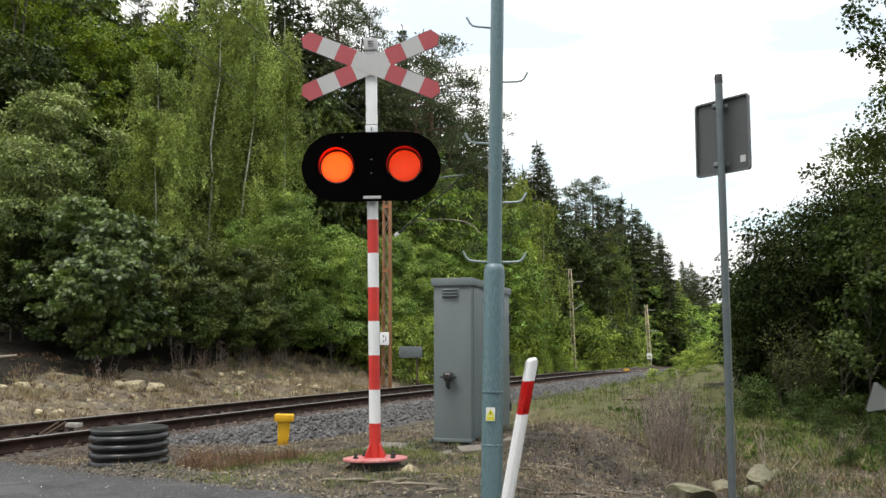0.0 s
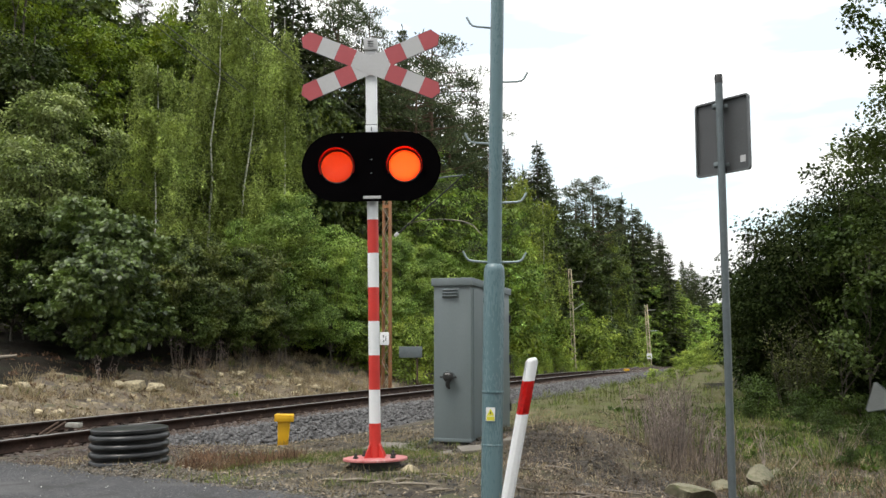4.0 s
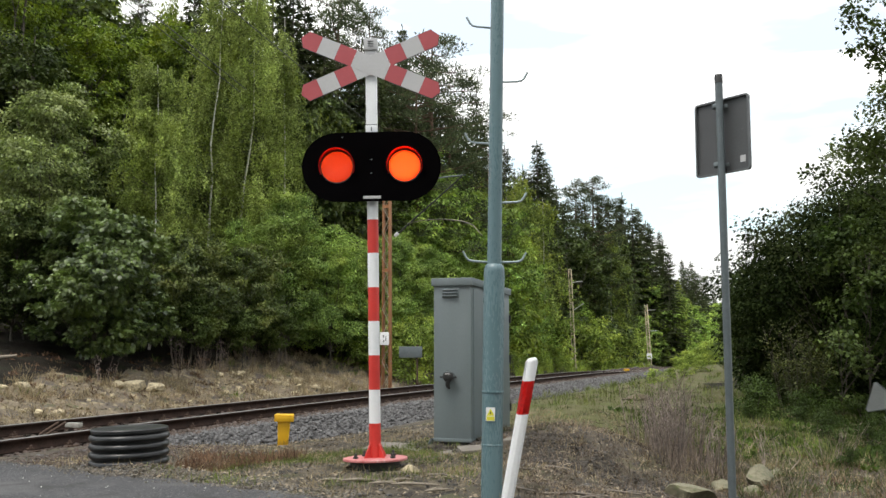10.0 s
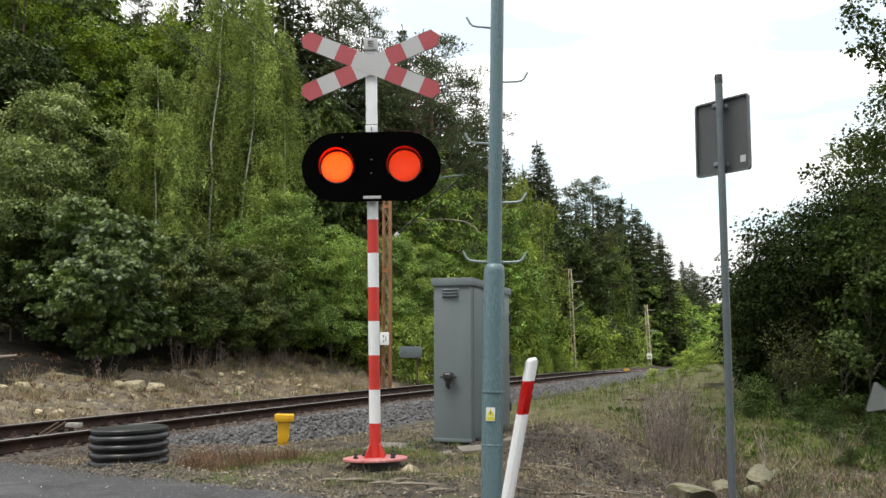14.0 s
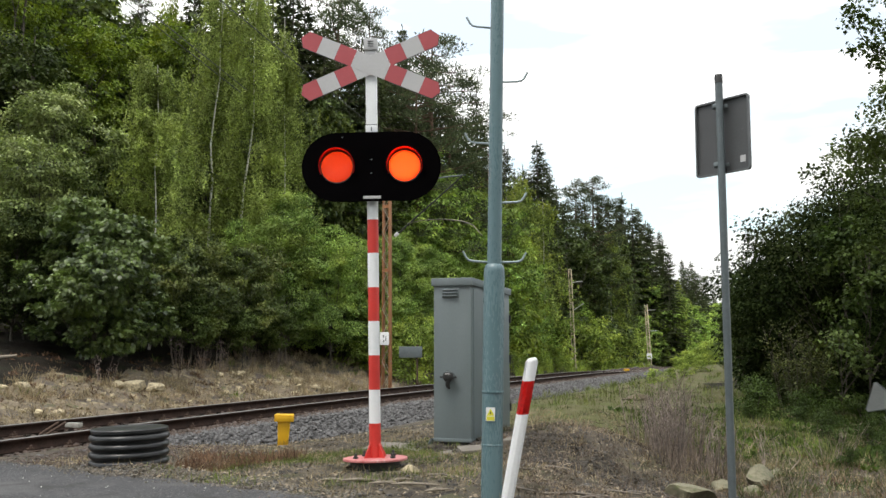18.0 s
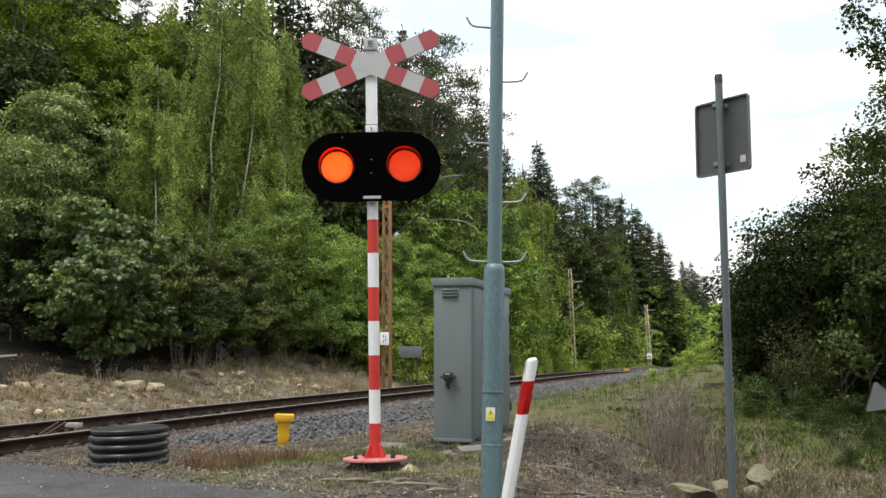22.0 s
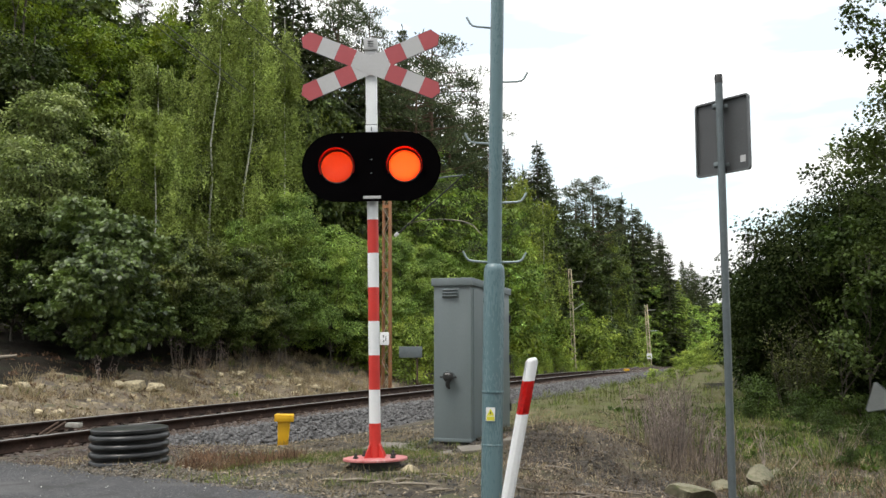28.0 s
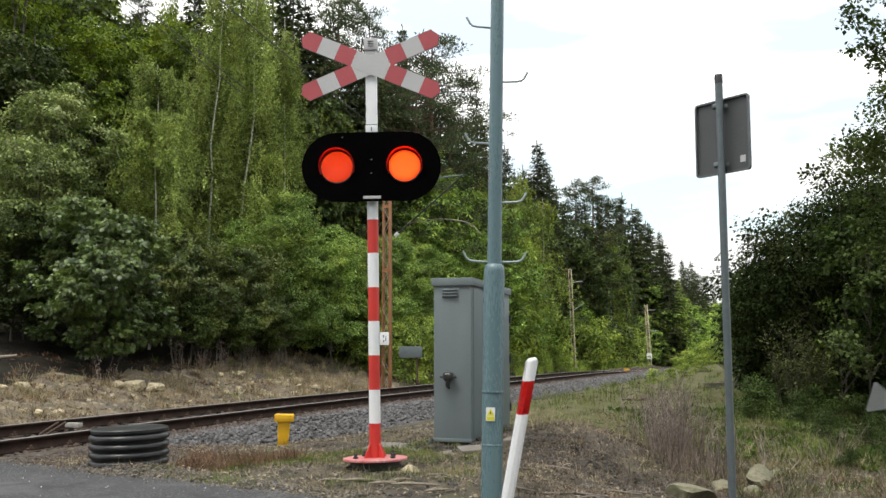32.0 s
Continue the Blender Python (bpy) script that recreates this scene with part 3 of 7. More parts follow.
RAIL_PROFILE = [(-0.0625, -0.15), (-0.0625, -0.138), (-0.012, -0.122), (-0.009, -0.045), (-0.034, -0.036), (-0.035, -0.008), (-0.028, -0.002), (0.028, -0.002), (0.035, -0.008), (0.034, -0.036), (0.009, -0.045), (0.012, -0.122), (0.0625, -0.138), (0.0625, -0.15)]


def make_railway():
    rng = np.random.default_rng(5)
    tr = thing("railway_track", pose(0, 0, 0), "single railway track with rusty rails on timber sleepers in grey ballast", "railway track", kind="structure")
    for off in (-GAUGE / 2, GAUGE / 2):
        V, F = sweep(RAIL_PROFILE, rail_line(off, 0.0))
        me = np_mesh("rail", V, F)
        me.materials.append(RUST)
        me.materials.append(RAILTOP)
        k = len(RAIL_PROFILE)
        idx = np.arange(len(F)) % k
        me.polygons.foreach_set("material_index", np.isin(idx, (5, 6, 7)).astype(np.int32))
        part("rail", me, None, tr, "rusty rail with a worn dull head")
    bm = box(2.5, 0.24, 0.15, (0, 0, -0.075), 0.015, seg=1)
    sleeper = to_mesh(bm, "sleeper")
    sleeper.materials.append(SLEEPER)
    chairs = []
    for sx in (-1, 1):
        cx = sx * GAUGE / 2
        chairs.append(box(0.34, 0.16, 0.02, (cx, 0, 0.008), 0.004, seg=1))
        for t in (-1, 1):
            chairs.append(box(0.05, 0.10, 0.035, (cx + t * 0.085, 0, 0.03), 0.008, seg=1))
            chairs.append(lathe([(0.018, 0.03), (0.018, 0.075), (0.012, 0.08)], 6, at=(cx + t * 0.095, 0, 0)))
    clip = to_mesh(join(*chairs), "rail_chair")
    clip.materials.append(CHAIR)
    y = 2.0
    while y < 95:
        sl = float(track_slope(y))
        a = -math.degrees(math.atan(sl))
        m = pose(float(track_x(y)), y, -0.165 + float(track_z(y)), 0, 0, a + rng.normal(0, 0.5))
        s = new("sleeper", sleeper)
        s.parent, s.matrix_basis = tr, m
        if y < 45:
            c = new("rail_chair", clip)
            c.parent, c.matrix_basis = tr, m
        y += 0.62 / math.sqrt(1 + sl * sl)
    # bed of ballast
    V, F = sweep([(-2.35, -0.46), (-1.55, -0.20), (1.55, -0.20), (2.35, -0.46)], rail_line(0, 0.0, -25, 122, 0.6), closed=False)
    bed = part("ballast_bed", np_mesh("ballast_bed", V, F), BALLAST, tr, "grey crushed-stone bed")
    # loose stones on it
    rocks = []
    for k in range(14):
        c = np.array([[x, yy, z] for x in (-1, 1) for yy in (-1, 1) for z in (-1, 1)], dtype=float)
        c *= rng.uniform(0.55, 1.0, (8, 3))
        rocks.append(c)
    cube = np.array([[0, 1, 3, 2], [4, 6, 7, 5], [0, 4, 5, 1], [2, 3, 7, 6], [0, 2, 6, 4], [1, 5, 7, 3]])
    n = 42000
    ys = 6 + 52 * rng.random(n) ** 2.0
    off = np.where(rng.random(n) < 0.82, rng.uniform(0.65, 2.55, n), rng.uniform(-1.9, 0.65, n))
    sl = track_slope(ys)
    nn = np.sqrt(1 + sl ** 2)
    X, Y = track_x(ys) + off / nn, ys - off * sl / nn
    Z = np.interp(np.abs(off), [1.5, 2.35], [-0.195, -0.45]) + rng.uniform(-0.005, 0.03, n)
    size = rng.uniform(0.012, 0.027, n) * (1 + ys / 42)
    keep = road_depth(X, Y) < -0.05
    X, Y, Z, size = X[keep], Y[keep], Z[keep], size[keep]
    n = len(X)
    shp = np.array(rocks)[rng.integers(0, 14, n)]
    ang = rng.uniform(0, 6.283, n)
    ca, sa = np.cos(ang)[:, None], np.sin(ang)[:, None]
    ti = rng.uniform(-0.9, 0.9, n)[:, None]
    sx, sz = shp[..., 0] * np.cos(ti) - shp[..., 2] * 0.8 * np.sin(ti), shp[..., 0] * np.sin(ti) + shp[..., 2] * 0.8 * np.cos(ti)
    P = np.stack([sx * ca - shp[..., 1] * sa, sx * sa + shp[..., 1] * ca, sz], -1) * size[:, None, None]
    P += np.stack([X, Y, Z], -1)[:, None, :]
    Fs = (cube[None] + 8 * np.arange(n)[:, None, None]).reshape(-1, 4)
    sm = np_mesh("ballast_stones", P.reshape(-1, 3), Fs)
    sm.materials.append(STONE)
    sm.materials.append(STAINED)
    near_rail = (np.abs(off[keep]) + rng.normal(0, 0.10, n) < 1.22) | ((Y < 9.8) & (rng.random(n) < 0.4))
    sm.polygons.foreach_set("material_index", near_rail.repeat(6).astype(np.int32))
    st = part("ballast_stones", sm, None, tr, "loose grey ballast stones, rust-stained near the rails")
    st["kind"] = "stuff"
    # metal detector box clamped beside the far rail, with its two straps
    m = pose(-5.18, 12.1, -0.06, 0, 0, 75)
    b = part("rail_detector", box(0.10, 0.22, 0.065, (0, 0, 0.015), 0.012), DUSTY, tr, "pale grey metal box clamped beside the rail")
    b.matrix_basis = m
    for k in (0.0, 0.10):
        part("strap", tubes("strap", [([(-5.52 + k, 11.8, -0.15), (-5.36 + k, 12.02, 0.0)], [0.020, 0.020])], 4), CHAIR, tr, "slanting strap against the rail")
    return tr


make_railway()


# ---- level-crossing signal ----
def stadium(w, h, cx, cz, n=14):
    r = h / 2
    pts = []
    for s, a0 in ((1, -90), (-1, 90)):
        for i in range(n + 1):
            a = radians(a0 + 180 * i / n)
            pts.append((cx + s * (w / 2 - r) + r * math.cos(a), cz + r * math.sin(a)))
    return pts


def holed_board(outline, holes, y0, y1):
    """A sheet with round holes (x, z, r) through it."""
    bm = bmesh.new()
    loops = [outline] + [[(x + r * math.cos(2 * math.pi * i / 36), z + r * math.sin(2 * math.pi * i / 36)) for i in range(36)] for x, z, r in holes]
    edges = []
    for lp in loops:
        vs = [bm.verts.new((x, y0, z)) for x, z in lp]
        edges += [bm.edges.new((a, b)) for a, b in zip(vs, vs[1:] + vs[:1])]
    bmesh.ops.triangle_fill(bm, edges=edges, use_beauty=True, use_dissolve=False)
    ext = bmesh.ops.extrude_face_region(bm, geom=list(bm.faces))
    bmesh.ops.translate(bm, vec=(0, y1 - y0, 0), verts=[v for v in ext["geom"] if isinstance(v, bmesh.types.BMVert)])
    return bm


def arm_piece(a, b, half, tip=0.0):
    """Outline of a stretch of a cross arm along x, with a pointed end."""
    if tip:
        return [(a, -half), (b - tip, -half), (b, -half * 0.06), (b, half * 0.06), (b - tip, half), (a, half)]
    return [(a, -half), (b, -half), (b, half), (a, half)]


def make_signal():
    sig = thing("crossing_signal", pose(-0.57, 7.3, 0.058, 0, -1.15, 0), "level-crossing signal with banded post, two red lamps and diagonal cross", "railway signal")
    # base: round flange with gussets and bolts
    part("base_flange", lathe([(0.268, 0.018), (0.272, 0.021), (0.272, 0.034), (0.266, 0.040)], 40), FLANGE, sig, "round red steel base plate").matrix_basis = pose(0, 0, 0.004, -1.8, 0, 0)
    # the shadow under the flange is put into the foundation's black colour
    part("foundation", lathe([(0.21, -0.22), (0.21, 0.016)], 28), RUBBER, sig, "concrete foundation, black for the flange's shadow")
    for k in range(4):
        a = 45 + 90 * k
        g = part("gusset", plate([(0.04, 0.04), (0.12, 0.04), (0.115, 0.06), (0.05, 0.17), (0.04, 0.17)], -0.005, 0.005), RED, sig)
        g.matrix_basis = pose(0, 0, 0, 0, 0, a)
        b = part("anchor_bolt", join(lathe([(0.022, 0.040), (0.022, 0.062)], 6), lathe([(0.012, 0.062), (0.012, 0.085), (0.009, 0.09)], 10)), RUBBER, sig, "dark anchor bolt and nut")
        b.matrix_basis = pose((-0.155, -0.10, 0.145, 0.155)[k], (-0.10, 0.12, 0.10, -0.11)[k], 0)
    # post in bands
    zs = [0.04, 0.328, 0.608, 0.898, 1.188, 1.478, 1.775, 2.066, 2.28]
    for i, (a, b) in enumerate(zip(zs, zs[1:])):
        r = 0.0495 if i == 0 else 0.0485
        part("post_band", lathe([(r, a), (r, b)], 24), RED if i % 2 == 0 else WHITE, sig, "red band of the post" if i % 2 == 0 else "white band of the post")
    part("upper_post", box(0.098, 0.075, 1.42, (0, 0.0, 2.94), 0.008), WHITE, sig, "white box-section upper post")
    part("lower_bracket", box(0.104, 0.02, 0.075, (0, -0.040, 2.865), 0.003), WHITE, sig, "white clamp of the upper post")
    part("clamp_seam", box(0.100, 0.004, 0.005, (0, -0.038, 2.908)), SIGNBACK, sig)
    part("clamp_slot", box(0.010, 0.004, 0.035, (0, -0.0515, 2.865)), GALV, sig)
    # board
    bz = 2.523
    part("backboard", holed_board(stadium(1.205, 0.605, 0, bz, 18), [(-0.298, bz, 0.141), (0.288, bz, 0.141)], -0.10, -0.07), BLACK, sig, "matt black oval backboard")
    part("name_plate", box(0.150, 0.012, 0.025, (0.005, -0.115, 2.247), 0.003), CROSSWHITE, sig, "small pale metal plate")
    for x, z in ((0.0, bz + 0.06), (0.0, bz - 0.06), (-0.25, bz + 0.26)):
        part("board_screw", lathe([(0.006, 0.0), (0.005, 0.004)], 8, "y", (x, -0.10, z)), GALV, sig)
    lamps = []
    for k, x in enumerate((-0.298, 0.288)):
        lamp = new("signal_lamp")
        lamp.parent = sig
        lamp.matrix_basis = pose(x, -0.10, bz, 0, 0, 0)
        lamp["label"] = "round red flashing lamp under a visor"
        # lamp barrel behind the board
        part("lamp_housing", lathe([(0.155, -0.02), (0.160, -0.10), (0.14, -0.19), (0.05, -0.215), (0.002, -0.216)], 28, "y", closed=False), BLACK, lamp)
        rim = lathe([(0.1465, -0.002), (0.146, 0.003), (0.143, 0.004), (0.139, 0.003), (0.135, -0.004)], 36, "y", closed=False)
        part("lamp_rim", rim, VISOR, lamp, "dark ring round the lens")
        dome = [(0.137 * math.sin(radians(a)), 0.030 * math.cos(radians(a)) - 0.008) for a in range(90, -1, -9)]
        dome[-1] = (0.0003, dome[-1][1])
        part("lens", lathe(dome, 40, "y", closed=False), LENS, lamp, "moulded red lens of small prisms")
        # visor: a cut-back hood, open below
        bm = bmesh.new()
        n, rows = 40, []
        for i in range(n + 1):
            a = radians(-25 + 230 * i / n)
            reach = 0.016 + 0.060 * max(0.0, math.sin(radians(205 * i / n * 0.88))) ** 0.8
            rows.append([bm.verts.new((r * math.cos(a), -yy, r * math.sin(a))) for r, yy in ((0.149, 0.0), (0.152, reach), (0.155, reach), (0.152, 0.0))])
        for p, q in zip(rows, rows[1:]):
            for j in range(3):
                bm.faces.new((p[j], p[j + 1], q[j + 1], q[j]))
        part("visor", bm, VISOR_LIT, lamp, "short hood over the lens")
        tray = part("lamp_plate", lathe([(0.122, -0.004), (0.122, 0.004), (0.02, 0.006)], 32, "y"), GLOW, lamp, "glowing lamp element behind the lens")
        lamps.append(tray)
    # cross
    half, cz = 0.078, 3.442
    for k, tilt in enumerate((23.2, -23.2)):
        arm = new("cross_arm")
        arm.parent = sig
        arm.matrix_basis = pose(0, -0.062 - 0.0014 * k, cz, 0, -tilt, 0)
        arm["label"] = "diagonal arm of the cross, in dull red and white"
        for s in (-1, 1):
            for a, b, mt, tip in ((0.162, 0.318, CROSSRED, 0), (0.320, 0.488, CROSSWHITE, 0), (0.489, 0.660, CROSSRED, 0.045)):
                o = arm_piece(a, b, half, tip)
                part("arm_panel", plate([(s * x, z) for x, z in o], -0.0010, 0.0), mt, arm)
        part("arm_centre", plate(arm_piece(-0.160, 0.160, half), -0.0010, 0.0), CROSSWHITE, arm)
        for s in (-1, 1):
            part("arm_backing", plate([(s * x, z) for x, z in ((0.20, -half - 0.003), (0.617, -half - 0.003), (0.664, 0.0), (0.617, half + 0.003), (0.20, half + 0.003))], 0.0006, 0.0160), SIGNBACK, arm, "dark sheet-metal backing")
    bell = part("top_cap", join(box(0.122, 0.11, 0.110, (0, 0, 3.640), 0.010), box(0.092, 0.085, 0.06, (0, 0, 3.57), 0.005)), CROSSWHITE, sig, "pale ribbed cap on top of the post")
    for k in range(3):
        part("cap_slot", box(0.05, 0.006, 0.007, (0, -0.056, 3.618 + 0.022 * k)), SIGNBACK, bell)
    return lamps


FLANGE = mat("worn red flange", (0.42, 0.09, 0.09), (0.52, 0.24, 0.235), 9, 0.45, 0.1, wear=((0.6, 0.5, 0.48), 0.3))
# the lamp's red glow on the visor, put into its colour and mirror finish
VISOR_LIT = mat("lamp-lit red visor", (0.95, 0.025, 0.02), (0.90, 0.022, 0.018), 5, 0.30, metal=0.85, spec=0.3)
LAMPS = make_signal()


# ---- painted steel mast with climbing steps ----
def make_mast():
    t = thing("steel_mast", pose(0.325, 5.85, -0.04, 0, 1.08, 0), "blue-grey painted tubular steel mast with climbing steps", "pole")
    part("lower_tube", lathe([(0.0728, 0.0), (0.0728, 1.575), (0.070, 1.600), (0.062, 1.622), (0.050, 1.632)], 32), BLUE, t, "thicker lower tube of the mast")
    part("upper_tube", lathe([(0.0500, 1.60), (0.0475, 3.0), (0.0445, 5.2), (0.042, 6.6)], 32), BLUE, t, "thinner upper tube of the mast")
    part("clamp_band", lathe([(0.0725, 0.752), (0.078, 0.754), (0.078, 0.764), (0.0725, 0.766)], 32, closed=False), BLUE, t)
    part("lower_seam", lathe([(0.0725, 0.398), (0.0750, 0.401), (0.0750, 0.409), (0.0725, 0.412)], 32, closed=False), BLUE, t)
    for s, z in ((-1, 3.335), (1, 2.935), (-1, 2.485), (1, 2.065), (-1, 1.645), (1, 1.645), (1, 3.78), (-1, 4.2)):
        pts = [(s * 0.04, 0, z), (s * 0.15, -0.01, z + 0.004), (s * 0.178, -0.012, z + 0.010), (s * 0.196, -0.012, z + 0.028), (s * 0.219, -0.012, z + 0.072)]
        part("climbing_step", tubes("climbing_step", [(pts, [0.0078] * 5)], 8), STEP, t, "bent steel climbing step")
    lab = part("warning_label", plate([(-0.038, 0.0), (0.038, 0.0), (0.038, 0.105), (-0.038, 0.105)], -0.0785, -0.076), WHITE, t, "white label with a yellow warning triangle")
    lab.matrix_basis = pose(-0.018, -0.011, 0.567) @ Matrix.Diagonal((0.80, 0.86, 0.86, 1))
    part("label_field", plate([(-0.033, 0.005), (0.033, 0.005), (0.033, 0.036), (-0.033, 0.036)], -0.080, -0.079), LABEL, lab)
    part("label_triangle", plate([(-0.032, 0.042), (0.032, 0.042), (0.0, 0.097)], -0.080, -0.079), LABEL, lab)
    part("label_bolt", plate([(-0.004, 0.050), (0.006, 0.066), (0.000, 0.067), (0.004, 0.082), (-0.007, 0.064), (-0.001, 0.063)], -0.0815, -0.0805), BLACK, lab)
    part("mast_footing", lathe([(0.16, -0.12), (0.15, 0.01), (0.085, 0.02)], 20), CONCRETE, t)


make_mast()


# ---- leaning delineator ----
def make_delineator():
    t = thing("delineator_post", pose(0.418, 5.72, 0.008, 4, 10.1, 12), "leaning white plastic roadside delineator with a red band", "road post")
    w, d = 0.0345, 0.026
    prof = [(-w, -d), (-w * 0.45, -d * 1.45), (w * 0.45, -d * 1.45), (w, -d), (w, d), (-w, d)]

    def stretch(a, b, k=1.0, slant=0.0):
        bm = bmesh.new()
        lo = [bm.verts.new((x * k, y * k, a + slant * x)) for x, y in prof]
        hi = [bm.verts.new((x * k, y * k, b + slant * x)) for x, y in prof]
        bm.faces.new(lo[::-1])
        bm.faces.new(hi)
        for i in range(6):
            bm.faces.new((lo[i], lo[(i + 1) % 6], hi[(i + 1) % 6], hi[i]))
        return bm
    part("lower_body", stretch(-0.1, 0.583, 1.0, 0.25), WHITE, t, smooth=False)
    part("red_band", stretch(0.583, 0.805, 0.992, 0.25), REFLECT, t, "dark red reflective band", smooth=False)
    top = stretch(0.805, 0.935, 1.0, 0.25)
    cap = bmesh.ops.extrude_face_region(top, geom=[max(top.faces, key=lambda f: f.calc_center_median().z)])
    head = [v for v in cap["geom"] if isinstance(v, bmesh.types.BMVert)]
    bmesh.ops.translate(top, vec=(0, 0, 0.022), verts=head)
    for v in head:
        v.co.x, v.co.y = v.co.x * 0.72, v.co.y * 0.72
    bmesh.ops.bevel(top, geom=[e for e in top.edges if min(v.co.z for v in e.verts) > 0.92], offset=0.006, segments=2, affect="EDGES")
    part("upper_body", top, WHITE, t)
    part("reflector", box(0.027, 0.004, 0.17, (0, -d * 1.45 - 0.001, 0.694), 0.001), REFLECT, t, "red reflector strip")


make_delineator()


# ---- relay cabinet ----
def make_cabinet():
    w, d, h = 0.42, 1.80, 1.822
    t = thing("relay_cabinet", pose(0.30, 9.2, -0.06, 0, 0, -17.8), "grey-green painted steel trackside equipment cabinet", "cabinet")
    # local: the near right corner at the origin, x to the left along the narrow end, y along the side
    part("body", box(w, d, h - 0.13, (-w / 2, d / 2, (h - 0.13) / 2 + 0.08), 0.008), GREY, t, "grey painted sheet-steel body")
    # black colour stands in for the shaded gap under the body
    part("plinth", box(w - 0.05, d - 0.05, 0.20, (-w / 2, d / 2, 0.0), 0.006), RUBBER, t, "recessed plinth, black for the shaded gap")
    part("base_rail", box(w + 0.012, d + 0.012, 0.035, (-w / 2, d / 2, 0.10), 0.004), GREY, t, "folded lower rim of the body")
    part("corner_seam", box(0.006, 0.006, h - 0.20, (0.001, -0.001, h / 2), 0.001), GALV, t)
    lid = box(w + 0.05, d + 0.05, 0.085, (-w / 2, d / 2, h - 0.02), 0.008)
    for v in lid.verts:
        if v.co.z > h:
            v.co.z += 0.012 * (1 - abs(v.co.x + w / 2) / (w / 2))
    part("roof", lid, GREY, t, "grey sheet-steel roof with an overhanging rim")
    vent = part("vent", box(0.19, 0.012, 0.10, (-w / 2 - 0.02, -0.004, h - 0.14), 0.003), GREY, t, "louvred vent")
    for k in range(3):
        part("louvre", box(0.175, 0.026, 0.014, (-w / 2 - 0.02, -0.018, h - 0.172 + 0.032 * k), 0.005), GREY, vent)
    plug = part("cable_socket", lathe([(0.05, 0.0), (0.055, 0.02), (0.048, 0.045), (0.060, 0.05), (0.060, 0.08), (0.040, 0.10), (0.02, 0.105)], 18, "y", (-0.235, -0.0, 0.78)), RUBBER, t, "black round cable socket")
    part("socket_ring", lathe([(0.064, 0.058), (0.064, 0.072)], 18, "y", (-0.235, 0, 0.78)), GALV, plug, "metal ring")
    part("socket_tail", tubes("tail", [([(-0.235, -0.07, 0.74), (-0.24, -0.075, 0.68), (-0.235, -0.04, 0.655)], [0.028, 0.022, 0.016])], 10), RUBBER, plug)
    part("socket_label", box(0.05, 0.004, 0.012, (-0.235, -0.102, 0.805), 0.001), CROSSWHITE, plug, "pale worn label")
    part("socket_latch", box(0.085, 0.012, 0.016, (-0.235, -0.088, 0.825), 0.003), GALV, plug, "metal latch")
    for k in (-1, 1):
        part("socket_ear", box(0.05, 0.025, 0.02, (-0.235 + k * 0.068, -0.06, 0.77), 0.006), RUBBER, plug)
    door = part("door", box(0.012, d - 0.14, h - 0.20, (0.004, d / 2 + 0.02, h / 2 + 0.0), 0.004), GREY, t, "long side door")
    for z in (0.35, 0.95, 1.45):
        part("hinge", lathe([(0.014, -0.05), (0.014, 0.05)], 10, at=(0.016, d - 0.04, z)), RUBBER, door)
    part("handle", box(0.03, 0.14, 0.025, (0.022, d * 0.62, 0.98), 0.006), GALV, door)
    part("cable_stub", tubes("stub", [([(-w - 0.02, 0.02, -0.02), (-w - 0.03, -0.02, 0.06), (-w - 0.01, -0.03, 0.11)], [0.03, 0.028, 0.02])], 10), GALV, t)
    slab = part("concrete_slab", box(0.62, 0.55, 0.10, (0, 0, 0), 0.015), CONCRETE)
    slab.matrix_basis = pose(-0.50, 9.3, -0.075, 2, 1, -12)
    tagged(slab, "worn concrete slab lying in the grass beside the cabinet", "concrete slab")
    for k, (x, y, a, sx, sy) in enumerate(((0.36, 8.75, 10, 0.40, 0.26), (0.72, 8.62, -25, 0.22, 0.2), (0.02, 8.82, 30, 0.3, 0.2))):
        s = part("paving_slab", box(sx, sy, 0.07, (0, 0, 0), 0.012), CONCRETE)
        s.matrix_basis = pose(x, y, float(ground_z(x, y)) - 0.004, 5, -3, a)
        tagged(s, "broken dirty paving slab at the cabinet's foot", "paving slab", "slabs at the cabinet")


make_cabinet()


